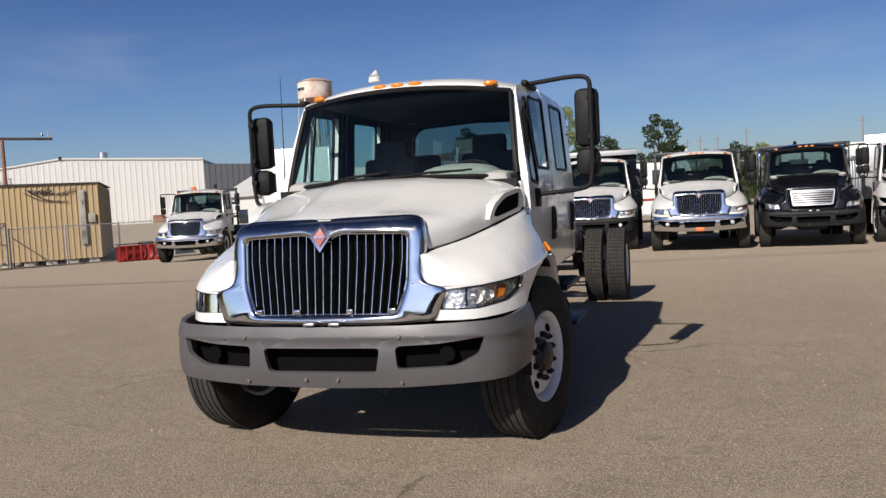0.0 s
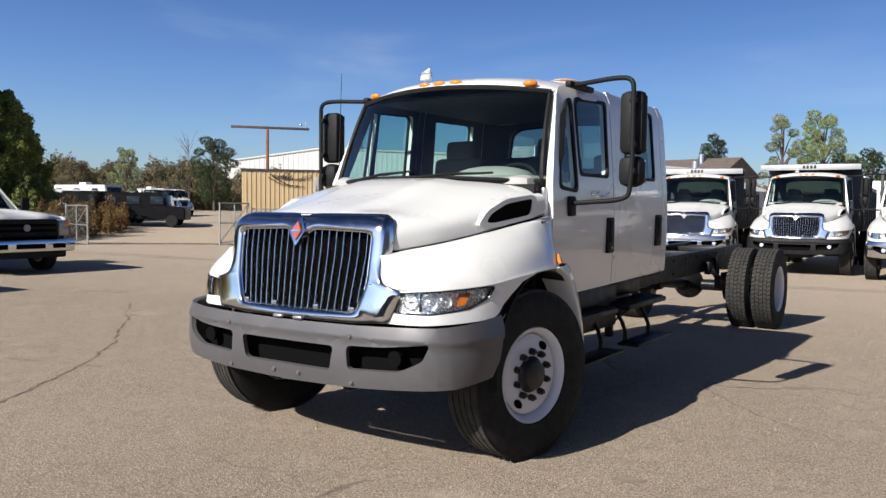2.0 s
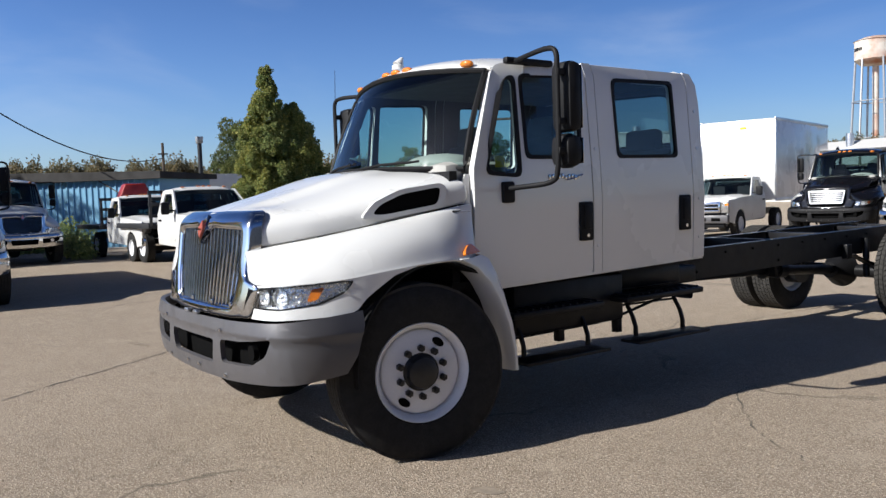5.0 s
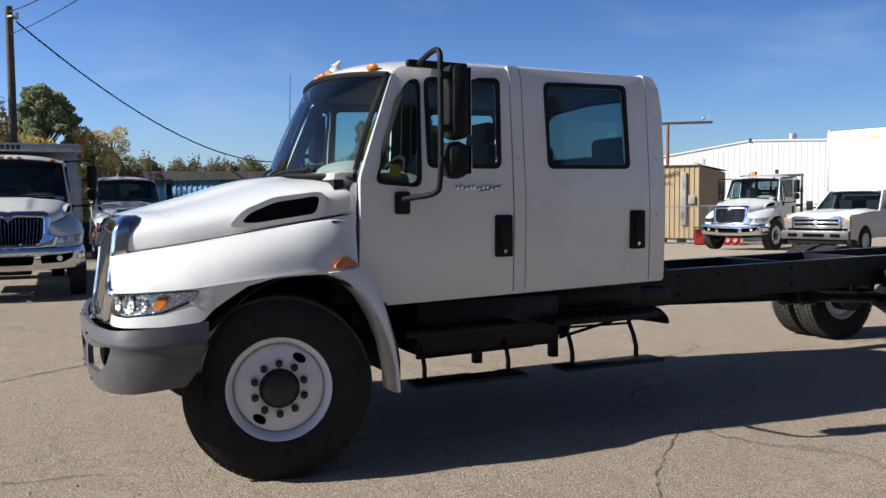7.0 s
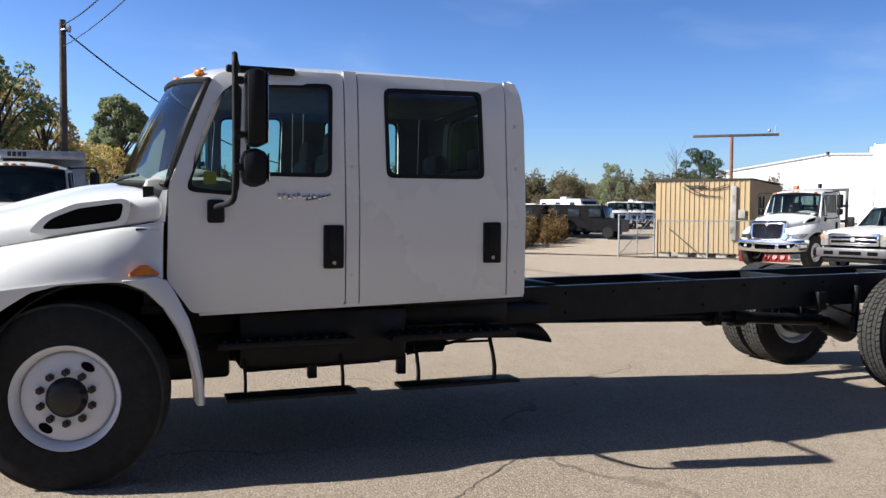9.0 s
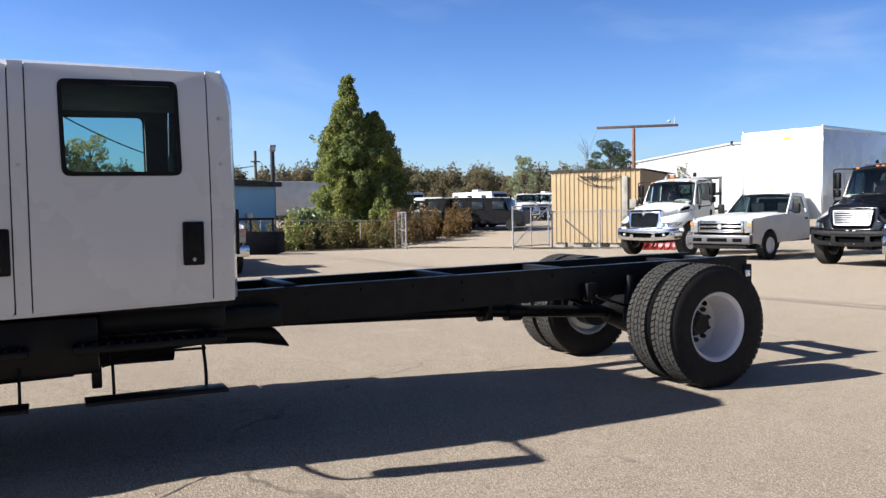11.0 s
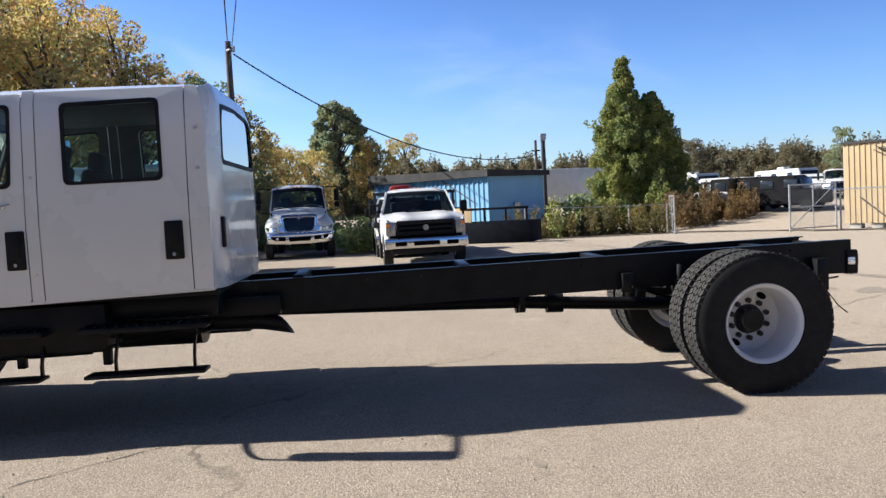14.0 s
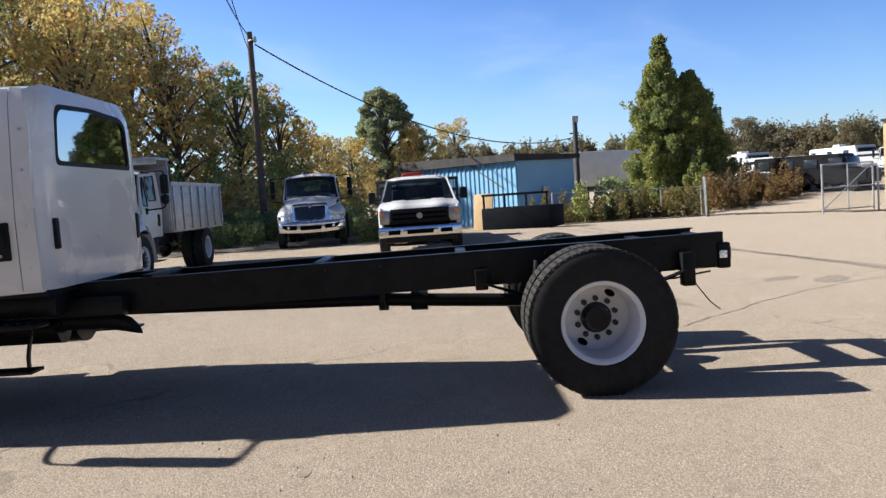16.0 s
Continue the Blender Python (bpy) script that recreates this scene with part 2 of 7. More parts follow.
def rpoly(pts, r=0.05, n=4):
    """A polygon with its corners rounded."""
    out = []
    k = len(pts)
    for i in range(k):
        p, a, b = Vector(pts[i]), Vector(pts[i - 1]), Vector(pts[(i + 1) % k])
        ra = min(r, (a - p).length * 0.45)
        rb = min(r, (b - p).length * 0.45)
        s, e = p + (a - p).normalized() * ra, p + (b - p).normalized() * rb
        for j in range(n + 1):
            t = j / n
            out.append(tuple(s.lerp(p, t).lerp(p.lerp(e, t), t)))
    return out


def sheet(bm, outline, holes, place, cuts_u=(), cuts_v=()):
    """A flat panel with holes, cut into strips and then bent by place(u, v)."""
    es = []
    for loop in [outline, *holes]:
        vs = [bm.verts.new((u, v, 0)) for u, v in loop]
        es += [bm.edges.new((vs[i], vs[(i + 1) % len(vs)])) for i in range(len(vs))]
    bmesh.ops.triangle_fill(bm, use_beauty=True, use_dissolve=False, edges=es, normal=(0, 0, 1))
    for c in cuts_u:
        bmesh.ops.bisect_plane(bm, geom=bm.verts[:] + bm.edges[:] + bm.faces[:], plane_co=(c, 0, 0), plane_no=(1, 0, 0))
    for c in cuts_v:
        bmesh.ops.bisect_plane(bm, geom=bm.verts[:] + bm.edges[:] + bm.faces[:], plane_co=(0, c, 0), plane_no=(0, 1, 0))
    for v in bm.verts:
        v.co = Vector(place(v.co.x, v.co.y))
    return bm


def lerp_table(table, x):
    """Linear look-up in rows of (x, value, ...)."""
    if x <= table[0][0]:
        return table[0][1:]
    for a, b in zip(table, table[1:]):
        if x <= b[0]:
            t = (x - a[0]) / (b[0] - a[0])
            return tuple(p + (q - p) * t for p, q in zip(a[1:], b[1:]))
    return table[-1][1:]


def each(name, mesh, places, parent, label=""):
    """Alike pieces, each an object of its own on one mesh."""
    for m in places:
        o = new(name, mesh)
        o.parent = parent
        o.matrix_basis = m
        if label:
            tagged(o, label)


def steps(a, b, n):
    return [a + (b - a) * k / (n - 1) for k in range(n)]


# ---- ground ----
def ground_z(x, y):
    """The yard falls gently towards its edge and rises again beyond the fence."""
    u = -0.8 * x + 0.6 * y
    return -0.028 * min(max(u - 22, 0), 20) + 0.07 * min(max(u - 41, 0), 11) + 0.010 * min(max(u - 52, 0), 40)


def build_ground():
    rows = []
    cs = [-2500, -900, -400, -200, -120, -80] + [-60 + 2.0 * k for k in range(61)] + [80, 120, 200, 400, 900, 2500]
    for y in cs:
        rows.append([(x, y + 10, ground_z(x, y + 10)) for x in cs])
    bm = bmesh.new()
    grid(bm, rows)
    return bm


GROUND = bpy.data.materials.new("weathered_asphalt")
GROUND.use_nodes = True


def ground_material(m):
    nt = m.node_tree
    p = nt.nodes["Principled BSDF"]
    p.inputs["Roughness"].default_value = 0.92
    p.inputs["Specular IOR Level"].default_value = 0.25
    tc = nt.nodes.new("ShaderNodeTexCoord")

    def noise_tex(scale, detail=5, rough=0.6):
        n = nt.nodes.new("ShaderNodeTexNoise")
        n.inputs["Scale"].default_value, n.inputs["Detail"].default_value, n.inputs["Roughness"].default_value = scale, detail, rough
        nt.links.new(tc.outputs["Object"], n.inputs["Vector"])
        return n.outputs[0]

    def ramp(fac, lo, hi):
        r = nt.nodes.new("ShaderNodeMapRange")
        r.inputs[1].default_value, r.inputs[2].default_value = lo, hi
        nt.links.new(fac, r.inputs[0])
        return r.outputs[0]

    def mixed(a, fac, b):
        mx = nt.nodes.new("ShaderNodeMix")
        mx.data_type = "RGBA"
        nt.links.new(fac, mx.inputs[0])
        for v, sock in ((a, mx.inputs[6]), (b, mx.inputs[7])):
            if isinstance(v, tuple):
                sock.default_value = (v[0] * 0.72, v[1] * 0.705, v[2] * 0.70, 1)
            else:
                nt.links.new(v, sock)
        return mx.outputs[2]

    def times(a, b):
        n = nt.nodes.new("ShaderNodeMath")
        n.operation = "MULTIPLY"
        for v, s in ((a, n.inputs[0]), (b, n.inputs[1])):
            if isinstance(v, float):
                s.default_value = v
            else:
                nt.links.new(v, s)
        return n.outputs[0]

    c = mixed((0.43, 0.345, 0.255), ramp(noise_tex(0.35), 0.35, 0.7), (0.36, 0.29, 0.215))
    c = mixed(c, ramp(noise_tex(2.2, 6, 0.65), 0.48, 0.75), (0.47, 0.385, 0.29))
    c = mixed(c, times(ramp(noise_tex(0.9, 8, 0.7), 0.58, 0.70), 0.45), (0.19, 0.155, 0.12))
    # stones in the worn surface
    vo = nt.nodes.new("ShaderNodeTexVoronoi")
    vo.inputs["Scale"].default_value = 55
    nt.links.new(tc.outputs["Object"], vo.inputs["Vector"])
    c = mixed(c, times(ramp(vo.outputs["Distance"], 0.30, 0.05), 0.55), (0.50, 0.44, 0.36))
    c = mixed(c, times(ramp(noise_tex(140, 2), 0.5, 0.62), 0.75), (0.12, 0.10, 0.075))
    c = mixed(c, times(ramp(noise_tex(34, 4, 0.8), 0.50, 0.62), 0.9), (0.17, 0.14, 0.10))
    c = mixed(c, times(ramp(noise_tex(75, 3, 0.75), 0.53, 0.61), 0.95), (0.74, 0.66, 0.53))
    c = mixed(c, times(ramp(noise_tex(14, 6, 0.8), 0.52, 0.66), 0.5), (0.21, 0.172, 0.128))
    c = mixed(c, times(ramp(noise_tex(1.3, 7, 0.75), 0.55, 0.70), 0.5), (0.56, 0.48, 0.37))
    c = mixed(c, times(ramp(noise_tex(6.5, 7, 0.75), 0.54, 0.66), 0.6), (0.25, 0.20, 0.15))
    # thin cracks
    wv = nt.nodes.new("ShaderNodeTexVoronoi")
    wv.feature = "DISTANCE_TO_EDGE"
    wv.inputs["Scale"].default_value = 0.16
    warp = nt.nodes.new("ShaderNodeVectorMath")
    warp.operation = "MULTIPLY_ADD"
    nn = nt.nodes.new("ShaderNodeTexNoise")
    nn.inputs["Scale"].default_value, nn.inputs["Detail"].default_value = 0.8, 6
    nt.links.new(tc.outputs["Object"], nn.inputs["Vector"])
    warp.inputs[1].default_value = (1.4, 1.4, 0)
    nt.links.new(nn.outputs["Color"], warp.inputs[0])
    nt.links.new(tc.outputs["Object"], warp.inputs[2])
    nt.links.new(warp.outputs[0], wv.inputs["Vector"])
    crack = times(ramp(wv.outputs["Distance"], 0.0035, 0.0012), ramp(noise_tex(0.7, 4), 0.42, 0.55))
    c = mixed(c, times(crack, 0.5), (0.06, 0.052, 0.042))
    # a finer web of cracks in some areas
    web = nt.nodes.new("ShaderNodeTexVoronoi")
    web.feature = "DISTANCE_TO_EDGE"
    web.inputs["Scale"].default_value = 1.5
    warp2 = nt.nodes.new("ShaderNodeVectorMath")
    warp2.operation = "MULTIPLY_ADD"
    warp2.inputs[1].default_value = (0.35, 0.35, 0)
    nn2 = nt.nodes.new("ShaderNodeTexNoise")
    nn2.inputs["Scale"].default_value, nn2.inputs["Detail"].default_value = 4.0, 7
    nt.links.new(tc.outputs["Object"], nn2.inputs["Vector"])
    nt.links.new(nn2.outputs["Color"], warp2.inputs[0])
    nt.links.new(tc.outputs["Object"], warp2.inputs[2])
    nt.links.new(warp2.outputs[0], web.inputs["Vector"])
    fine = times(ramp(web.outputs["Distance"], 0.020, 0.006), ramp(noise_tex(0.22, 3), 0.52, 0.60))
    c = mixed(c, times(fine, 0.28), (0.12, 0.10, 0.078))
    # the yard's colour turns paler and sandier towards the parked trucks
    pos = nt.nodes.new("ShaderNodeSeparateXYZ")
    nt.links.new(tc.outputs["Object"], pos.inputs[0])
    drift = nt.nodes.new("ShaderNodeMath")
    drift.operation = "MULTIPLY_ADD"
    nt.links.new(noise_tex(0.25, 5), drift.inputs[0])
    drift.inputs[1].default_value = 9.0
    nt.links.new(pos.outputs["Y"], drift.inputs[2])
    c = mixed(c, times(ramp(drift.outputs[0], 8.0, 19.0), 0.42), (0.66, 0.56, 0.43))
    nt.links.new(c, p.inputs["Base Color"])
    b = nt.nodes.new("ShaderNodeBump")
    b.inputs["Strength"].default_value, b.inputs["Distance"].default_value = 0.7, 0.012
    nt.links.new(noise_tex(70, 5, 0.7), b.inputs["Height"])
    b2 = nt.nodes.new("ShaderNodeBump")
    b2.inputs["Strength"].default_value, b2.inputs["Distance"].default_value = 0.6, 0.01
    nt.links.new(ramp(vo.outputs["Distance"], 0.3, 0.0), b2.inputs["Height"])
    nt.links.new(b.outputs[0], b2.inputs["Normal"])
    nt.links.new(b2.outputs[0], p.inputs["Normal"])


ground_material(GROUND)
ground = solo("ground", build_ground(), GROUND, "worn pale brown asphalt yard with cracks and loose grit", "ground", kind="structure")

# plain unseen walls added behind the camera to dim reflections and low sky light
solo("wall_south", box(bmesh.new(), (-4.0, -27.0, 1.4), (46.0, 0.3, 3.2)), mat("dark_grey_brown_blocker", (0.16, 0.14, 0.115), 0.8, var=0.3, scale=1.5), "unseen plain dark wall added to darken the chrome's reflections", "wall", kind="structure")
solo("wall_east", box(bmesh.new(), (16.0, -8.0, 3.4), (0.3, 42.0, 7.2)), mat("dark_blue_grey_blocker", (0.08, 0.095, 0.12), 0.8, var=0.3, scale=1.5), "unseen plain dark blue-grey wall added to block low eastern sky light", "wall", kind="structure")


# ---- long cracks in the asphalt ----
CRACK = mat("crack_filler", (0.085, 0.072, 0.056), 0.95, var=0.4, scale=6, second=(0.2, 0.165, 0.125))
OIL = mat("dark_oil_stain", (0.19, 0.157, 0.12), 0.85, var=0.5, scale=14, second=(0.28, 0.23, 0.17))


def crack(pts, width, seed):
    """A jagged open crack along a line in plan, lying in the surface."""
    rng = random.Random(seed)
    line = rounded([Vector(q) for q in pts], 2)
    dense = []
    for a, b in zip(line, line[1:]):
        n = max(2, int((b - a).length / .07))
        dense += [a.lerp(b, k / n) for k in range(n)]
    rows = []
    drift = 0.0
    for a, b in zip(dense, dense[1:]):
        d = (b - a).normalized()
        drift = drift * .85 + rng.uniform(-.028, .028)
        c = a + Vector((-d.y, d.x)) * drift
        w = width * rng.uniform(.15, 1.0)
        rows.append([(c.x - d.y * w, c.y + d.x * w, ground_z(c.x, c.y) + .003), (c.x + d.y * w, c.y - d.x * w, ground_z(c.x, c.y) + .003)])
    bm = bmesh.new()
    grid(bm, rows)
    part("crack", bm, CRACK, ground, smooth=0)


crack([(-7.6, 4.0), (-6.0, 2.8), (-5.4, 2.3), (-4.0, 1.1), (-3.2, 0.2), (-2.4, -1.2)], .022, 1)
crack([(-1.3, 8.8), (-2.3, 9.8), (-3.1, 10.8), (-3.6, 11.6), (-4.3, 12.6)], .014, 2)
crack([(2.6, 2.2), (2.2, 2.5), (1.9, 2.8), (1.55, 3.2), (1.45, 3.6)], .008, 3)
crack([(-0.2, 3.4), (-0.4, 5.2), (-0.5, 7.0), (-0.4, 8.6)], .008, 4)


def stain(x, y, rx, ry, rot, seed):
    rng = random.Random(seed)
    c, s = math.cos(rot), math.sin(rot)
    bm = bmesh.new()
    vs = []
    for k in range(18):
        a = 2 * math.pi * k / 18
        f = rng.uniform(.75, 1.15)
        u, v = rx * f * math.cos(a), ry * f * math.sin(a)
        vs.append(bm.verts.new((x + u * c - v * s, y + u * s + v * c, ground_z(x, y) + .003)))
    bm.faces.new(vs)
    part("stain", bm, OIL, ground, smooth=0)


stain(2.40, 5.60, 0.07, 0.04, 0.0, 1)
stain(1.80, 0.60, 0.09, 0.05, 0.5, 2)
stain(2.10, 0.40, 0.10, 0.06, 1.0, 3)
stain(-0.60, 0.90, 0.05, 0.03, 1.5, 4)
stain(-4.50, 11.10, 0.30, 0.17, 2.0, 5)
stain(-4.10, 11.60, 0.40, 0.22, 2.5, 6)


DIRT = mat("dark_dirt", (0.15, 0.118, 0.085), 0.95, var=0.5, scale=3, second=(0.24, 0.19, 0.14), fine=0.4, fine_scale=30, bump=0.5, bump_scale=20)


def dirt_strip(pts, half, seed):
    """Ragged strip of darker dirt and rubble along the foot of a fence."""
    rng = random.Random(seed)
    rows = []
    line = [Vector(p) for p in pts]
    for a, b in zip(line, line[1:]):
        d = (b - a).normalized()
        n = max(2, int((b - a).length / .35))
        for k in range(n + 1):
            c = a.lerp(b, k / n)
            lo, hi = c - Vector((-d.y, d.x)) * half * rng.uniform(.6, 1.3), c + Vector((-d.y, d.x)) * half * rng.uniform(.6, 1.3)
            rows.append([(p.x, p.y, ground_z(p.x, p.y) + .035) for p in (lo, lo.lerp(hi, .33), lo.lerp(hi, .66), hi)])
    bm = bmesh.new()
    grid(bm, rows)
    part("dirt_strip", bm, DIRT, ground, smooth=0)


dirt_strip([(-27.4, 23.4), (-23.2, 27.2), (-18.6, 29.6)], .9, 1)
dirt_strip([(-30.5, 10.6), (-32.4, 14.0), (-33.4, 17.5), (-34.2, 19.6)], .8, 2)
dirt_strip([(-34.6, 21.0), (-30.5, 23.0), (-27.0, 24.6)], .7, 3)
dirt_strip([(-21.2, -4.0), (-22.6, 1.0), (-23.4, 4.6)], 1.2, 4)


EMBLEMRED = mat("orange_red_enamel", (0.34, 0.085, 0.06), 0.3, var=0.2, scale=40)
TRIMDARK = mat("dark_interior_trim", (0.075, 0.078, 0.082), 0.8, var=0.2, scale=5)


# ---- medium-duty truck, front axle at the origin, nose towards -y ----
SIDE = [(0.90, 0.978), (1.2, 0.99), (1.5, 0.998), (1.75, 0.985), (2.36, 0.938), (2.47, 0.895)]


def side_x(y, z):
    x = lerp_table(SIDE, z)[0]
    return x - 0.06 * min(1, max(0, (1.15 - y) / 0.35)) * min(1, max(0, (z - 1.7) / 0.65))


def side_place(sign, out=0.0):
    return lambda y, z: (sign * (side_x(y, z) + out), y, z)


PLAN = rounded([(0.0, -0.955), (0.35, -0.95), (0.75, -0.92), (1.03, -0.84), (1.115, -0.64), (1.132, -0.40)], 3)
PLAN_LEN = [0.0]
for _a, _b in zip(PLAN, PLAN[1:]):
    PLAN_LEN.append(PLAN_LEN[-1] + (_b - _a).length)
PLAN_ROWS = [(s, p.x, p.y) for s, p in zip(PLAN_LEN, PLAN)]


def plan(s, out=0.0):
    """The bend of nose and bumper in plan: arc length from the middle gives x and y."""
    a = abs(s)
    x, y = lerp_table(PLAN_ROWS, a)
    x2, y2 = lerp_table(PLAN_ROWS, a + 0.02)
    x1, y1 = lerp_table(PLAN_ROWS, max(0, a - 0.02))
    t = Vector((x2 - x1, y2 - y1)).normalized()
    x, y = x + t.y * out, y - t.x * out
    return math.copysign(x, s), y


NOSE = rounded([(0.60, -0.846), (0.72, -0.852), (0.86, -0.826), (0.985, -0.728), (1.105, -0.50), (1.158, -0.25), (1.176, 0.0), (1.176, 0.15)], 3)
NOSE_ROWS = [(0.60, NOSE[0].x, NOSE[0].y)]
for _a, _b in zip(NOSE, NOSE[1:]):
    NOSE_ROWS.append((NOSE_ROWS[-1][0] + (_b - _a).length, _b.x, _b.y))


def nose(sign, out=0.0):
    """The bend of the lower fender and headlamp: arc length and height give a point."""
    def place(s, z):
        x, y = lerp_table(NOSE_ROWS, s)
        x2, y2 = lerp_table(NOSE_ROWS, s + 0.03)
        x1, y1 = lerp_table(NOSE_ROWS, max(0.6, s - 0.03))
        t = Vector((x2 - x1, y2 - y1)).normalized()
        o = out + (1.09 - z) * 0.10 * min(1, max(0, (1.5 - s) / 0.3))
        return (sign * (x + t.y * o), y - t.x * o, z)
    return place


def nose_s(y):
    for (sa, xa, ya), (sb, xb, yb) in zip(NOSE_ROWS[8:], NOSE_ROWS[9:]):
        if ya <= y <= yb:
            return sa + (sb - sa) * (y - ya) / (yb - ya)
    return NOSE_ROWS[-1][0]


def subsurf(ob, n=2):
    md = ob.modifiers.new("smooth", "SUBSURF")
    md.levels = md.render_levels = n
    return ob


QUARTER = rpoly([(0.635, 1.685), (0.925, 1.66), (0.955, 2.325), (0.87, 2.315)], 0.06)
FRONTWIN = rpoly([(0.995, 1.785), (1.50, 1.785), (1.515, 2.355), (1.0, 2.335)], 0.05)
REARWIN = rpoly([(1.885, 1.79), (2.55, 1.795), (2.54, 2.365), (1.875, 2.35)], 0.05)


def grow(poly, d):
    """Moves an outline outwards (or, with a negative d, inwards)."""
    c = Vector((sum(p[0] for p in poly) / len(poly), sum(p[1] for p in poly) / len(poly)))
    out = []
    for p in poly:
        v = Vector(p) - c
        out.append((p[0] + d * (1 if v.x > 0 else -1), p[1] + d * (1 if v.y > 0 else -1)))
    return out


def window(parent, sign, poly, glass, name="window"):
    w = part(name, thicken(sheet(bmesh.new(), grow(poly, 0.012), [grow(poly, -0.013)], side_place(sign, 0.006), cuts_v=(1.9, 2.2)), 0.02, 0, (sign, 0, 0)), BLACKPLASTIC, parent, "black rubber window frame")
    part("pane", sheet(bmesh.new(), grow(poly, -0.010), [], side_place(sign, -0.004), cuts_v=(1.9, 2.2)), glass, w, "dark tinted glass pane").visible_shadow = False
    return w


def tread_mesh(rib, r=0.525, w=0.27):
    """Tread blocks: long ribs on the front tyres, staggered lugs on the rear ones."""
    bm = bmesh.new()
    n = 72 if rib else 60
    rows_x = ((-.43, -.29), (-.25, -.10), (-.065, .065), (.10, .25), (.29, .43)) if rib else ((-.43, -.27), (-.24, -.09), (-.06, .09), (.12, .25), (.28, .43))
    for row, (x0, x1) in enumerate(rows_x):
        for k in range(n):
            a0 = 2 * math.pi * (k + (0.5 if row % 2 else 0)) / n
            a1 = a0 + 2 * math.pi / n * (0.95 if rib else 0.80)
            sk = (0.12 if rib else 0.30) * 2 * math.pi / n * (1 if row % 2 else -1)
            vs = []
            for rr in (r - .016, r):
                for x, s in ((x0, 0), (x1, sk)):
                    for a in (a0 + s, a1 + s):
                        vs.append(bm.verts.new((x * w, rr * math.cos(a), rr * math.sin(a))))
            for q in ((4, 5, 7, 6), (0, 1, 5, 4), (2, 6, 7, 3), (0, 4, 6, 2), (1, 3, 7, 5)):
                bm.faces.new([vs[i] for i in q])
    bmesh.ops.recalc_face_normals(bm, faces=bm.faces[:])
    return finish("tread", bm, TREAD, 0)


def tyre_mesh(r=0.525, w=0.27, rim=0.292):
    prof = [(-w * .36, rim), (-w * .46, rim + .012), (-w * .5, rim + .08), (-w * .5, r - .09), (-w * .46, r - .03), (-w * .41, r - .012)]
    prof += [(w * .41, r - .012), (w * .46, r - .03), (w * .5, r - .09), (w * .5, rim + .08), (w * .46, rim + .012), (w * .36, rim)]
    me = finish("tyre", lathe_x(bmesh.new(), prof, 64), RUBBER, 50)
    return me


TYRE, TREADMESH, RIBMESH = tyre_mesh(), tread_mesh(False), tread_mesh(True)


def disc_mesh(dish, hand_holes=2):
    """Steel disc wheel, seen face at +x; dish: how far the disc stands out (+) or in (-)."""
    bm = bmesh.new()
    rim = [(-.11, .285), (-.118, .292), (-.10, .270), (.085, .262), (.10, .286), (.116, .297), (.122, .293), (.116, .283), (.10, .268), (.05 if dish > 0 else dish + .03, .255)]
    lathe_x(bm, rim + [(dish - .012, .245), (dish, .225), (dish, .105), (dish, .0001)], 64)
    return finish("rim", bm, RIMWHITE, 35)


def small_meshes():
    bm = bmesh.new()
    cyl(bm, (-.002, 0, 0), (.03, 0, 0), .022, 6)
    cyl(bm, (.03, 0, 0), (.045, 0, 0), .012, 8)
    nut = finish("wheel_nut", bm, HUBBLACK, 30)
    bm = bmesh.new()
    bmesh.ops.create_cone(bm, cap_ends=True, segments=20, radius1=.03, radius2=.03, depth=.012, matrix=Matrix.Diagonal((1, 1.35, 0.8, 1)) @ Matrix.Rotation(radians(90), 4, "Y"))
    # a black disc on the wheel face paints the hole's shade
    hole = finish("hand_hole", bm, VOID, 30)
    bolt = finish("bolt", cyl(bmesh.new(), (0, 0, 0), (.017, 0, 0), .011, 6), FRAMEBLACK, 30)
    screw = finish("screw", cyl(bmesh.new(), (-.005, 0, 0), (.008, 0, 0), .0125, 10), ALU, 30)
    pin = finish("bumper_bolt", cyl(bmesh.new(), (0, .01, 0), (0, -.012, 0), .011, 8), CHROME, 30)
    cleat = finish('grip_cleat', box(bmesh.new(), (0, 0, 0), (.22, .018, .014), bevel=.003), FRAMEBLACK, 30)
    return nut, hole, bolt, screw, pin, cleat


NUT, HOLE, BOLT, SCREW, PIN, CLEAT = small_meshes()
DISH = -0.165
DISC_OUT, DISC_IN = disc_mesh(0.085), disc_mesh(DISH)


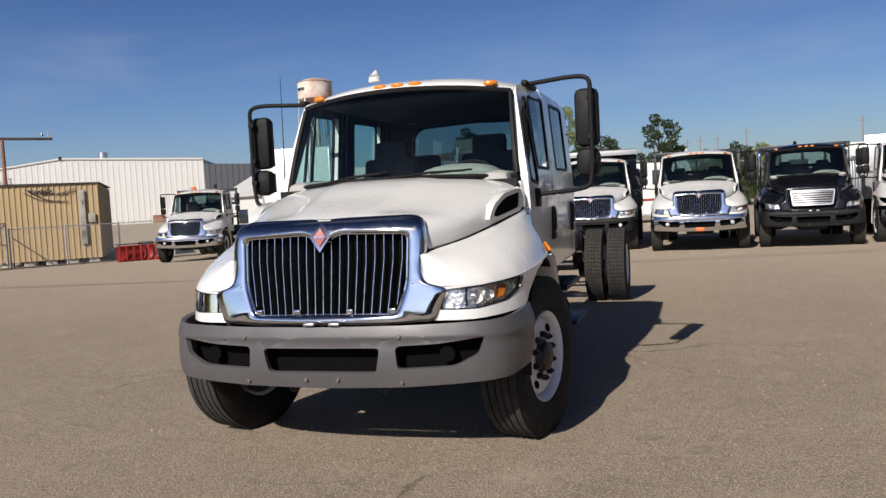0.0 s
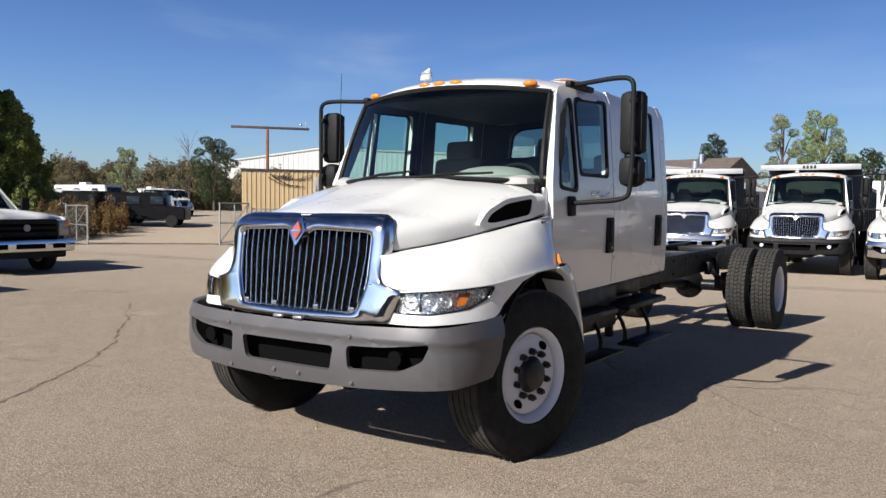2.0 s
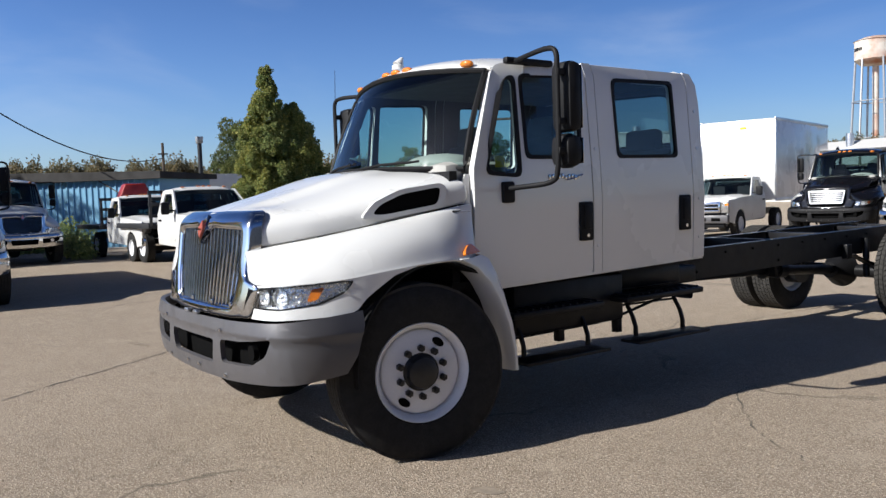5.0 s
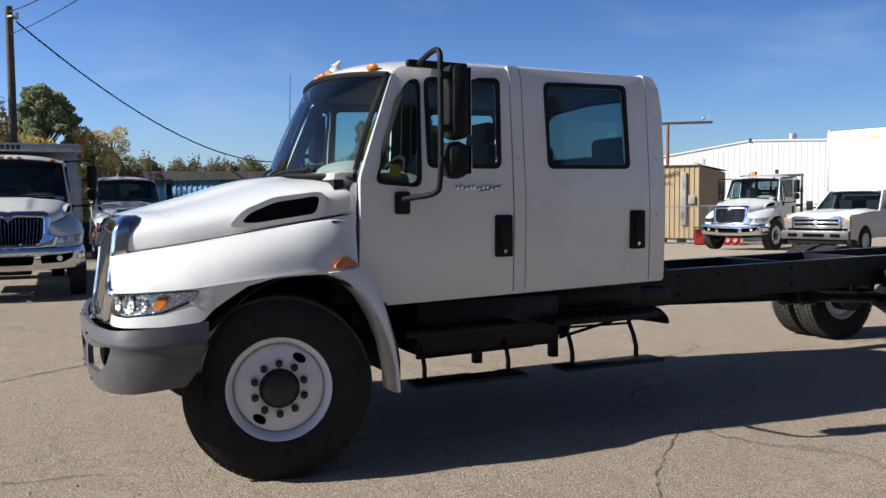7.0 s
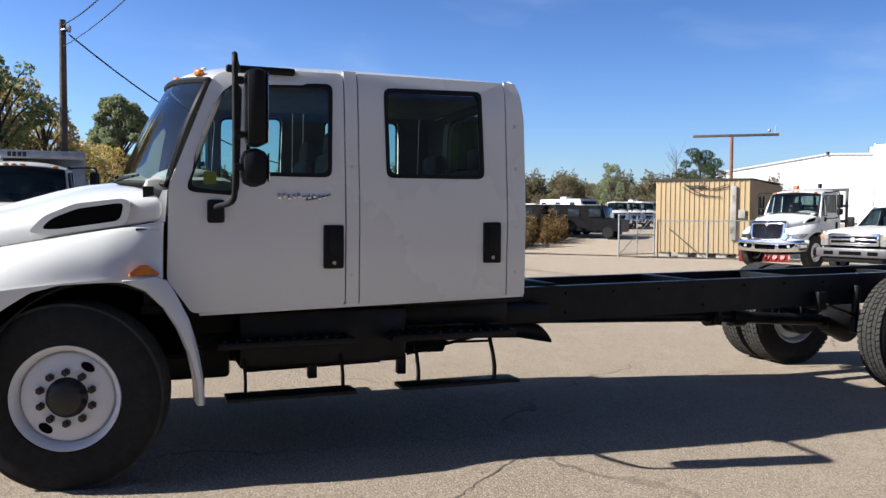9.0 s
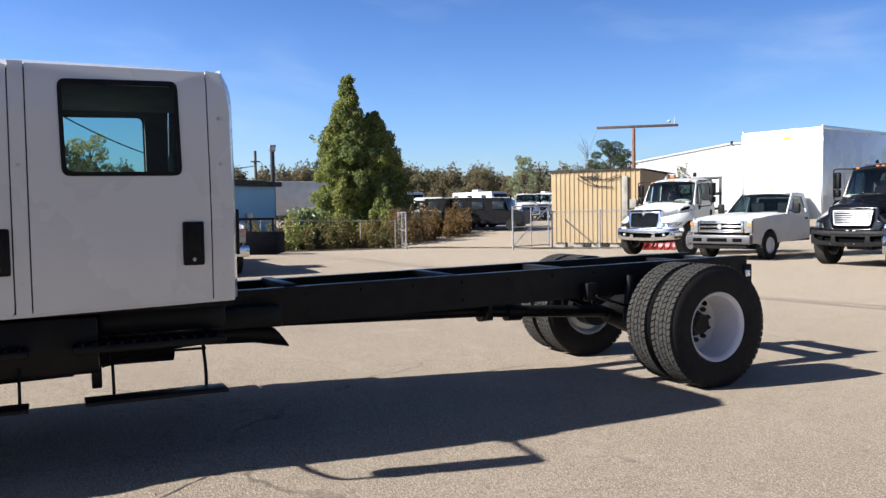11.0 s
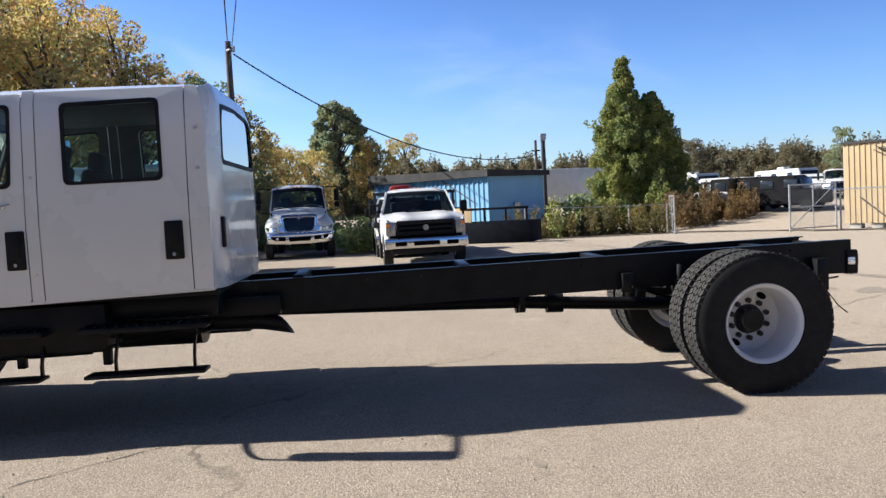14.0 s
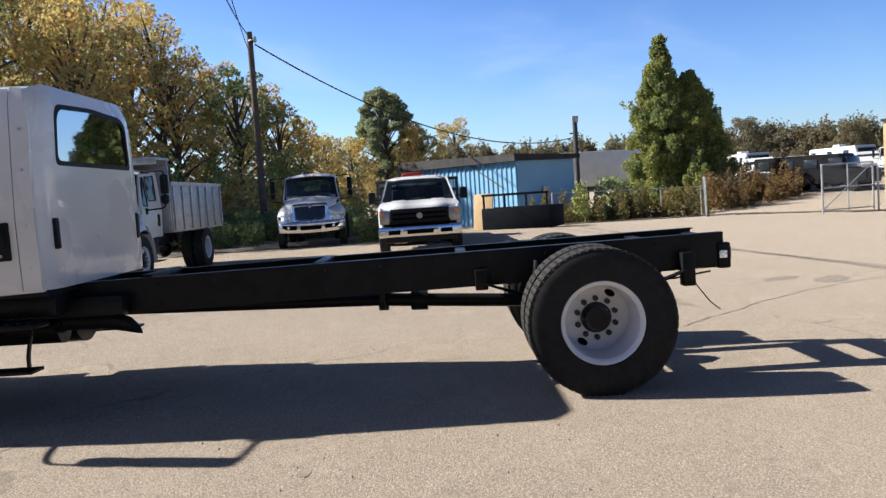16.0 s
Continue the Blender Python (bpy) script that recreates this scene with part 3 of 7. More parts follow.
def wheel(parent, x, y, side, dual=False, rear=False, z=0.515, spin=25, steer=0):
    """A wheel at x with its seen face outwards (side +1 or -1)."""
    w = new("wheel", None)
    w.parent = parent
    w.matrix_basis = pose(x, y, z, 0, 0, (0 if side > 0 else 180) + steer)

    def put(name, me, par=w, lab="", dx=0.0):
        o = new(name, me)
        o.parent = par
        o.location = (dx, 0, 0)
        if lab:
            tagged(o, lab)
        return o
    t = put("tyre", TYRE, lab="black rubber truck tyre")
    put("tread", TREADMESH if rear else RIBMESH, t)
    tagged(put("rim", DISC_IN if rear else DISC_OUT), "white painted steel disc wheel")
    d = DISH if rear else 0.085
    bm = bmesh.new()
    hl = 0.085 if rear else 0.045
    lathe_x(bm, [(d - .01, .116), (d + .006, .112), (d + .01, .104), (d + hl * .5, .096), (d + hl, .088), (d + hl + .012, .06), (d + hl + .014, .0005)], 32)
    part("hub", bm, HUBBLACK, w, "black hub cap")
    each("wheel_nut", NUT, [pose(d, .143 * math.cos(2 * math.pi * (k + .5) / 10), .143 * math.sin(2 * math.pi * (k + .5) / 10)) for k in range(10)], w)
    for k in range(2):
        a = math.pi * k + radians(spin)
        o = new("hand_hole", HOLE)
        o.parent = w
        o.matrix_basis = Matrix.Translation((d - .001, .203 * math.sin(a), .203 * math.cos(a))) @ Matrix.Rotation(-a, 4, "X")
        tagged(o, "black disc painting the shade of a hand hole")
    if dual:
        t2 = put("inner_tyre", TYRE, dx=-0.315)
        put("tread", TREADMESH, t2)
        o = new("inner_rim", DISC_OUT)
        o.parent = w
        o.matrix_basis = pose(-.315, 0, 0, 0, 0, 180)
    return w


HOOD_W = [(-0.775, 0.612), (-0.62, 0.695), (-0.5, 0.755), (-0.22, 0.846), (0.0, 0.900), (0.3, 0.956), (0.5, 0.976)]


def ease(v, a, b):
    t = min(1, max(0, (v - a) / (b - a)))
    return t * t * (3 - 2 * t)


def hood_bm():
    """Sloping hood: rounded-square section, with a raised centre panel that begins behind the grille."""
    CT = [(-0.82, 1.482), (-0.73, 1.515), (-0.37, 1.61), (-0.15, 1.68), (0.01, 1.72), (0.22, 1.745)]
    half = (0, .1, .2, .27, .33, .39, .46, .55, .66, .76, .85, .91, .955, .98, .994, 1.0)
    bm = bmesh.new()
    rows = []
    for s in steps(0, 1, 16):
        yc = -0.825 + s * 1.035
        zt = lerp_table(CT, yc)[0]
        w = lerp_table(HOOD_W, -0.775 + 1.275 * s)[0]
        zc = 1.275 + (1.500 - 1.275) * s
        n = 3.4 + 0.8 * s
        lift = .030 * ease(s, .06, .26) * (1 - .5 * ease(s, .6, 1))
        row = []
        for fx in [-f for f in half[:0:-1]] + list(half):
            a = abs(fx)
            z = zc + (zt - lift - zc) * (1 - a ** n) ** (1 / n) - .018 * s * a * a * (1 - a ** 8)
            z += lift * (1 - ease(a * w, .24 + .07 * s, .33 + .10 * s))
            row.append((w * fx, yc + (0.29 * s + 0.05 * (1 - s)) * a * a, z))
        rows.append(row)
    grid(bm, rows)
    return thicken(bm, 0.02, 0, (0, 0, 1))


FT = [  # y: crease x z, shoulder x z, outer x z, flare line x z
    (-0.84, 0.625, 1.270, 0.70, 1.225, 0.78, 1.155, 0.84, 1.085), (-0.72, 0.645, 1.29, 0.775, 1.255, 0.90, 1.18, 0.985, 1.09),
    (-0.50, 0.755, 1.325, 0.885, 1.300, 1.02, 1.220, 1.10, 1.105), (-0.25, 0.838, 1.37, 0.965, 1.352, 1.085, 1.27, 1.15, 1.14),
    (0.0, 0.902, 1.415, 1.015, 1.385, 1.12, 1.30, 1.165, 1.165), (0.2, 0.938, 1.45, 1.028, 1.40, 1.11, 1.30, 1.16, 1.175),
    (0.36, 0.962, 1.475, 1.015, 1.41, 1.08, 1.30, 1.135, 1.18), (0.505, 0.978, 1.50, 1.005, 1.43, 1.02, 1.30, 1.05, 1.18)]
ARCH = [(-0.42, 0.93), (-0.37, 0.985), (-0.30, 1.035), (-0.19, 1.105), (-0.05, 1.142), (0.1, 1.155), (0.28, 1.155), (0.40, 1.09), (0.49, 1.02), (0.63, 0.78), (0.69, 0.42)]


def fender_bm(sign):
    bm = bmesh.new()
    rows = []
    front = [(-.858, ((.600, 1.262), (.602, 1.255), (.605, 1.225), (.608, 1.185), (.610, 1.150), (.612, 1.125), (.612, 1.105), (.612, 1.085))),
             (-.856, ((.612, 1.268), (.635, 1.262), (.662, 1.226), (.692, 1.175), (.715, 1.125), (.726, 1.100), (.728, 1.088), (.728, 1.074)))]
    for y, pts in front:
        rows.append([(sign * x, y, z) for x, z in pts])
    for y in [-0.83, -0.78, -0.72, -0.62, -0.5, -0.4, -0.3, -0.19, -0.05, 0.1, 0.2, 0.28, 0.36, 0.44, 0.505]:
        cx, cz, sx, sz, ox, oz, fx, fz = lerp_table(FT, y)
        bz = fz - 0.012 if y < 0.05 else min(lerp_table(ARCH, y)[0], fz - .01)
        rows.append([(sign * cx, y, cz), (sign * (cx + .03), y, cz - .004), (sign * sx, y, sz), (sign * ox, y, oz),
                     (sign * (fx - .012), y, fz + .03), (sign * fx, y, fz), (sign * (fx + .006), y, fz - .008), (sign * (fx + .008 if y > -.5 else fx), y, bz - .004)])
    grid(bm, rows, flip=sign < 0)
    return thicken(bm, 0.03, 0, (sign, 0, 1))


def fender_tail_bm(sign):
    """The lower rear corner of the fender behind the wheel, with a turned-in lip."""
    bm = bmesh.new()
    inner = [(0.28, 1.155), (0.40, 1.10), (0.50, 1.00), (0.58, 0.87), (0.64, 0.72), (0.675, 0.56), (0.685, 0.42)]
    outer = [(0.46, 1.178), (0.52, 1.15), (0.575, 1.06), (0.64, 0.92), (0.695, 0.74), (0.72, 0.57), (0.728, 0.42)]
    rows = []
    for (a, b), (c, d) in zip(inner, outer):
        rows.append([(sign * 0.98, a - .02, b), (sign * 1.16, a - .01, b), (sign * 1.172, a, b + .004), (sign * 1.168, (a + c) / 2, (b + d) / 2), (sign * 1.135, c - .006, d), (sign * 0.98, c, d)])
    grid(bm, rows)
    return thicken(bm, 0.008, 0, (sign, 0, 0))


def ring_bm(outer, inner, place, prof):
    """A rolled frame between two outlines about one centre; prof gives (metres out from the inner edge, or -share of the way out, setback)."""
    c = Vector((0, 1.17))
    dense = []
    for a, b in zip(outer, outer[1:] + outer[:1]):
        a, b = Vector(a), Vector(b)
        k = max(1, int((b - a).length / .03))
        dense += [a.lerp(b, i / k) for i in range(k)]
    pairs = []
    for o in dense:
        d, best = o - c, .5
        for a, b in zip(inner, inner[1:] + inner[:1]):
            a, e = Vector(a) - c, Vector(b) - Vector(a)
            det = d.cross(e)
            if abs(det) > 1e-9:
                t, u = a.cross(e) / det, a.cross(d) / det
                if t > 0 and -1e-6 <= u <= 1 + 1e-6:
                    best = t
        pairs.append((o, c + d * best))
    bm = bmesh.new()
    grid(bm, [[place(off)(*i.lerp(o, -f if f < 0 else min(.5, f / max(.01, (o - i).length)))) for o, i in pairs] for f, off in prof], close=True)
    bmesh.ops.recalc_face_normals(bm, faces=bm.faces[:])
    return bm


def build_truck(label, m, paint=WHITE, crew=True, bumper=GREYPLASTIC, wheelbase=6.84, end=7.95, group="", detail=True, grille=True):
    T = thing("truck", label, "truck", group, m)
    rear = 2.91 if crew else 1.80

    # frame and running gear
    fr = part("chassis_frame", box(bmesh.new(), (0, 0.2, 0.62), (0.62, 1.5, 0.42), bevel=.03), FRAMEBLACK, T, "black painted steel ladder frame")
    for sx in (1, -1):
        bm = bmesh.new()
        zr = lambda y: 0.985 + 0.012 * max(0, y - 3) / 1.0
        rows = []
        for y in (-0.75, 3.0, end - .0):
            z1 = zr(y)
            z0 = z1 - .275 if y > 0 else z1 - .22
            i, o = .345, .43
            rows.append([(sx * o, y, z0), (sx * o, y, z1), (sx * i, y, z1), (sx * i, y, z1 - .01), (sx * (o - .012), y, z1 - .01), (sx * (o - .012), y, z0 + .01), (sx * i, y, z0 + .01), (sx * i, y, z0)])
        vs = grid(bm, rows, close=True)
        bm.faces.new(vs[0])
        bm.faces.new(vs[-1])
        bmesh.ops.recalc_face_normals(bm, faces=bm.faces[:])
        part("rail", bm, FRAMEBLACK, fr, smooth=0)
        if detail:
            ys = [2.2 + (end - 2.5) * k / 25 for k in range(26)]
            each("bolt", BOLT, [pose(sx * .43, y, zr(y) + dz, 0, 0, 0 if sx > 0 else 180) for k, y in enumerate(ys) for dz in ((-.06,) if k % 3 else (-.06, -.21)) if k % 4 in (0, 2)], fr)
    for y in (2.2, 3.4, 4.75, 5.9, wheelbase + .55, end - .06):
        part("crossmember", box(bmesh.new(), (0, y, .93), (.75, .09, .16), bevel=.01), FRAMEBLACK, fr)
    bm = bmesh.new()
    cyl(bm, (-1.0, wheelbase, .515), (1.0, wheelbase, .515), .075, 16)
    cyl(bm, (0, wheelbase - .02, .53), (0, wheelbase + .16, .53), .21, 24, .12)
    cyl(bm, (0, wheelbase - .28, .53), (0, wheelbase - .02, .53), .09, 20, .21)
    for sx in (1, -1):
        cyl(bm, (sx * .5, wheelbase, .515), (sx * .72, wheelbase, .515), .19, 24)
    part("rear_axle", bm, FRAMEBLACK, T, "black rear axle with differential housing")
    bm = bmesh.new()
    cyl(bm, (0, 2.0, .74), (0, min(5.25, wheelbase - .6), .635), .05, 14)
    cyl(bm, (0, min(5.25, wheelbase - .6), .635), (0, wheelbase - .28, .545), .055, 14)
    if crew:
        cyl(bm, (0, 5.46, .618), (0, 5.60, .612), .085, 14)
        cyl(bm, (0, 5.19, .635), (0, 5.27, .635), .09, 14)
        box(bm, (0, 5.23, .72), (.3, .05, .3), bevel=.01)
    part("drive_shaft", bm, FRAMEBLACK, T, "black drive shaft with centre bearing")
    for sx in (1, -1):
        bm = bmesh.new()
        for k in range(5):
            L = .78 - .12 * k
            rows = [[(sx * (.52 + dx), wheelbase + L * t, .62 - .022 * k + .16 * (t * t) * (1 - .12 * k) + dz) for dx, dz in ((-.04, 0), (.04, 0), (.04, -.016), (-.04, -.016))] for t in steps(-1, 1, 11)]
            vs = grid(bm, rows, close=True)
            bm.faces.new(vs[0])
            bm.faces.new(vs[-1])
        bmesh.ops.recalc_face_normals(bm, faces=bm.faces[:])
        box(bm, (sx * .48, wheelbase - .80, .80), (.07, .10, .16), bevel=.01)
        box(bm, (sx * .50, wheelbase + .80, .78), (.10, .10, .26), bevel=.01)
        box(bm, (sx * .52, wheelbase, .60), (.14, .2, .2), bevel=.01)
        cyl(bm, (sx * .50, wheelbase - .42, .50), (sx * .46, wheelbase - .35, .92), .035, 12)
        part("leaf_spring", bm, FRAMEBLACK, T, "black leaf spring pack")
        bm = bmesh.new()
        cyl(bm, (sx * .55, 0, .515), (sx * .92, 0, .515), .07, 14)
        cyl(bm, (sx * .88, 0, .515), (sx * .99, 0, .515), .2, 24)
        box(bm, (sx * .42, 0.1, .62), (.08, 1.3, .07), bevel=.01)
        part("front_axle", bm, FRAMEBLACK, T)
        wheel(T, sx * 1.045, 0, sx, spin=34 if sx > 0 else 20, steer=-12 if crew else 0)
        wheel(T, sx * 1.065, wheelbase, sx, dual=True, rear=True, spin=32 if sx > 0 else 25)
        # wheel housing; its near-black inner wall paints the shade inside
        bm = bmesh.new()
        rows = []
        for a in steps(-8, 186, 20):
            c, s = math.cos(radians(a)), math.sin(radians(a))
            rows.append([(sx * x, .135 - .585 * c, .56 + .595 * s) for x in (.55, 1.14)])
        grid(bm, rows)
        part("wheel_liner", thicken(bm, .01), BLACKPLASTIC, T, "black plastic wheel-arch liner")
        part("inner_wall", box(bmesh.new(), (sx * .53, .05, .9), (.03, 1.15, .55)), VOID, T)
    # boxes and tanks under the cab
    bx = part("battery_box", box(bmesh.new(), (.66, (.95 + min(rear, 2.05)) / 2, .74), (.40, min(rear, 2.05) - .95, .36), bevel=.025), FRAMEBLACK, T, "black battery box under the cab")
    for y, z in ((1.42, .54), (1.5 if not crew else 2.03, .53)):
        part("bracket", box(bmesh.new(), (.80, y, z), (.06, .06, .14), bevel=.008), FRAMEBLACK, bx)
    part("tie_rod", tube(bmesh.new(), [(.74, 1.0, .535), (.74, 1.9, .55)], .016, 6), FRAMEBLACK, bx)
    if crew:
        part("tool_box", box(bmesh.new(), (.60, 2.45, .855), (.34, .80, .17), bevel=.03), FRAMEBLACK, T, "black box behind the batteries")
        part("body_mount", box(bmesh.new(), (.52, 3.02, .80), (.16, .52, .15), bevel=.02), FRAMEBLACK, T)
        rods = part("step_brace", tube(bmesh.new(), [(.84, 2.06, .60), (.84, 2.62, .705)], .011, 6), FRAMEBLACK, T, "thin black step brace rods")
        part("rod", tube(bmesh.new(), [(.82, 2.06, .665), (.82, 2.70, .655)], .009, 6), FRAMEBLACK, rods)
    bm = bmesh.new()
    cyl(bm, (-.68, .9, .64), (-.68, 2.42, .64), .28, 28)
    part("fuel_tank", bm, FRAMEBLACK, T, "black cylindrical fuel tank")
    bm = bmesh.new()
    cyl(bm, (.1, .8, .62), (.1, 2.58, .60), .13, 20)
    tube(bm, rounded([(.12, 2.56, .62), (.28, 2.64, .655), (.40, 2.76, .68)], 3), .068, 14)
    # tail pipe, cut off at a slant
    vs = grid(bm, [[(.40 + .03 * t + .074 * math.cos(a), (2.74, 3.10, 3.30)[t] - (.055 * math.sin(a) if t == 2 else 0), (.685, .675, .630)[t] + .074 * math.sin(a)) for a in steps(0, 2 * math.pi, 17)[:-1]] for t in (0, 1, 2)], close=True)
    bm.faces.new(vs[-1])
    part("exhaust", bm, FRAMEBLACK, T, "black exhaust pipe and silencer")
    if crew:
        spans = ((.80, 1.66, (.98, 1.60)), (1.90, 2.80, (2.12, 2.68)))
    else:
        spans = ((.80, 1.55, (.92, 1.42)),)
    for sx in (1, -1):
        for y0, y1, hangers in spans:
            st = part("cab_step", box(bmesh.new(), (sx * .90, (y0 + y1) / 2, .735), (.26, y1 - y0, .045), bevel=.012), FRAMEBLACK, T, "black two-tread cab step")
            n = int((y1 - y0) / .07)
            if detail:
                each("grip_cleat", CLEAT, [pose(sx * .90, y0 + .05 + k * (y1 - y0 - .1) / (n - 1), .763) for k in range(n)], st)
            part("lower_tread", box(bmesh.new(), (sx * 1.0, (y0 + y1) / 2 + .02, .418), (.19, y1 - y0 - .06, .026), bevel=.008), FRAMEBLACK, st)
            for y in hangers:
                bm = bmesh.new()
                rows = [[(sx * (x + dx), y + dy, z) for dx, dy in ((-.016, -.009), (.016, -.009), (.016, .009), (-.016, .009))] for x, z in ((.82, .73), (.83, .66), (.88, .58), (.91, .50), (.91, .41))]
                vs = grid(bm, rows, close=True)
                bm.faces.new(vs[0])
                bm.faces.new(vs[-1])
                bmesh.ops.recalc_face_normals(bm, faces=bm.faces[:])
                part("step_hanger", bm, FRAMEBLACK, st)
    # hood and fenders
    hd = subsurf(part("hood", hood_bm(), paint, T, "painted sloping hood", 60))
    for sx in (1, -1):
        subsurf(part("fender", fender_bm(sx), paint, T, "painted front fender", 60))
        part("fender_tail", fender_tail_bm(sx), paint, T)
        vp = rpoly([(-.235, 1.425), (-.10, 1.415), (.30, 1.475), (.325, 1.60), (.285, 1.628), (.02, 1.595), (-.15, 1.52)], .04)
        vin = rpoly([(-.165, 1.447), (-.08, 1.445), (.262, 1.497), (.285, 1.59), (.26, 1.60), (.03, 1.565), (-.11, 1.505)], .035)
        vx = lambda y: 0.858 + (y + .21) * .20
        bm = sheet(bmesh.new(), vp, [vin], lambda y, z: (sx * (vx(y) + .016), y, z), cuts_u=(-.1, 0, .1, .2))
        rim_ob = part("air_vent", thicken(bm, .06, 0, (sx, 0, 0)), paint, T, "black mesh hood vent with painted surround")
        part("mesh", sheet(bmesh.new(), grow(vin, .004), [], lambda y, z: (sx * (vx(y) + .007), y, z), cuts_u=(0, .15)), VOID, rim_ob)
        # headlamp
        ol = rpoly([(.665, .948), (.735, 1.058), (.87, 1.068), (1.09, 1.081), (1.27, 1.092), (1.335, 1.088), (1.285, 1.030), (1.14, .972), (.92, .944)], .018)
        hl = part("headlamp", sheet(bmesh.new(), ol, [], nose(sx, -.03), cuts_u=steps(.70, 1.31, 14), cuts_v=(.98, 1.02, 1.05)), REFLECTOR, T, "clear headlamp with chrome reflector and amber indicator")
        part("lens", sheet(bmesh.new(), ol, [], nose(sx, .006), cuts_u=steps(.70, 1.31, 16), cuts_v=(.98, 1.02, 1.06)), LENS, hl, "clear plastic headlamp lens").visible_shadow = False
        part("bezel", thicken(sheet(bmesh.new(), ol, [grow(ol, -.006)], nose(sx, .004), cuts_u=steps(.70, 1.31, 14)), .012, 0, (sx, -.6, 0)), BLACKPLASTIC, hl)
        part("indicator", sheet(bmesh.new(), rpoly([(1.07, .985), (1.13, .995), (1.17, 1.06), (1.10, 1.055)], .012), [], nose(sx, -.018)), AMBER, hl, "amber indicator lens")
        for u, r in ((.80, .046), (.915, .048), (1.01, .034)):
            q = Vector(nose(sx, -.028)(u, 1.012))
            ax = (Vector(nose(sx, .02)(u, 1.012)) - Vector(nose(sx, -.03)(u, 1.012))).normalized()
            turn = ax.to_track_quat("Z", "Y").to_matrix().to_4x4()
            bm = bmesh.new()
            grid(bm, [[(rr * math.cos(a), rr * math.sin(a), zz) for a in steps(0, 2 * math.pi, 21)[:-1]] for rr, zz in ((r, .014), (r * .93, .012), (r * .8, -.004), (r * .55, -.022), (r * .3, -.03), (.013, -.03), (.012, .0), (.002, .006))], close=True)
            bmesh.ops.transform(bm, matrix=Matrix.Translation(q) @ turn, verts=bm.verts[:])
            part("lamp_bowl", bm, REFLECTOR, hl)
        part("divider", sheet(bmesh.new(), rpoly([(.855, .958), (.868, .958), (.872, 1.058), (.858, 1.058)], .003), [], nose(sx, -.02)), BLACKPLASTIC, hl)
        # lower fender panel round the lamp, back to the wheel arch
        edge = [(nose_s(y), z) for y, z in ((-.42, .930), (-.37, .985), (-.30, 1.035), (-.19, 1.105), (-.05, 1.142))]
        seam = [(nose_s(y), lerp_table(FT, y)[7] - .010) for y in (-.05, -.2, -.35, -.5, -.62, -.72, -.80)]
        outline = [(.63, .885), (.9, .885), (1.2, .90), (nose_s(-.45), .915)] + edge + seam + [(.74, 1.074), (.63, 1.074)]
        bm = sheet(bmesh.new(), outline, [grow(ol, .003)], nose(sx, .0), cuts_u=steps(.70, 1.70, 26), cuts_v=(.95, .98, 1.01, 1.04, 1.07))
        part("lower_fender", thicken(bm, .014, 0, (sx, -.6, 0)), paint, T, "painted lower fender round the headlamp")
        # cowl side
        bm = sheet(bmesh.new(), [(.42, 1.49), (.512, 1.49), (.527, 1.68), (.50, 1.68)], [], lambda y, z: (sx * (.966 - (z - 1.5) * .12 - (.515 - y) * .22), y, z), cuts_v=(1.6,))
        part("cowl_side", thicken(bm, .02, 0, (sx, 0, 0)), paint, T)
        # marker and badge
        bm = bmesh.new()
        sheet(bm, rpoly([(.315, 1.205), (.37, 1.245), (.41, 1.245), (.475, 1.195), (.475, 1.19), (.315, 1.185)], .01), [], lambda y, z: (sx * (1.165 - (y - .32) * .42 - (z - 1.19) * .45), y, z))
        part("side_marker", thicken(bm, .02, 0, (sx, 0, 0)), AMBER, T, "amber side marker lamp")
        bm = box(bmesh.new(), (sx * 0.998, .415, 1.44), (.012, .135, .026), bevel=.004)
        bd = part("badge", bm, BLACKPLASTIC, T, "small dark chrome-edged badge")
        bm = bmesh.new()
        for k in range(9):
            box(bm, (sx * 1.005, .362 + k * .0135, 1.44), (.004, .007, .012))
        part("badge_letters", bm, CHROME, bd)
    # grille
    side = [(.535, 1.497), (.603, 1.462), (.622, 1.37), (.624, 1.27), (.606, 1.175), (.630, 1.108), (.768, 1.068), (.712, .945), (.690, .884), (.45, .868)]
    outl = rpoly(side + [(-x, z) for x, z in side[::-1]], .045, 6)
    hole = rpoly([(-.525, 1.392), (-.10, 1.405), (0, 1.335), (.10, 1.405), (.525, 1.392), (.515, 1.1), (.455, .93), (-.455, .93), (-.515, 1.1)], .045, 4)
    gp = lambda off: (lambda x, z: (x, -0.908 + .115 * x * x + (z - 1.05) * .13 + off + .05 * max(0, (z - 1.40) / .09) ** 2 - .016 * ease(abs(x), .54, .66) * ease(1.24 - z, 0, .10), z))
    gs = part("grille_surround", ring_bm(outl, hole, gp, ((-1, .07), (-1, .014), (-.96, .003), (-.88, -.005), (-.68, -.010), (.040, -.012), (.022, -.010), (.010, -.003), (.003, .008), (0, .022), (0, .075))), CHROME if grille else paint, T, "rolled chrome grille surround with vertical bars" if grille else "black grille opening with bright bars", 70)
    part("inner_lip", tube(bmesh.new(), [Vector(gp(.012)(x, z)) for x, z in hole + hole[:1]], .007, 6), CHROME if grille else paint, gs)
    # near-black sheet behind the bars paints the shade in the opening
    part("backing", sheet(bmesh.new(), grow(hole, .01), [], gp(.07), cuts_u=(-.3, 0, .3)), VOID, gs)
    n = 19 if grille else 0
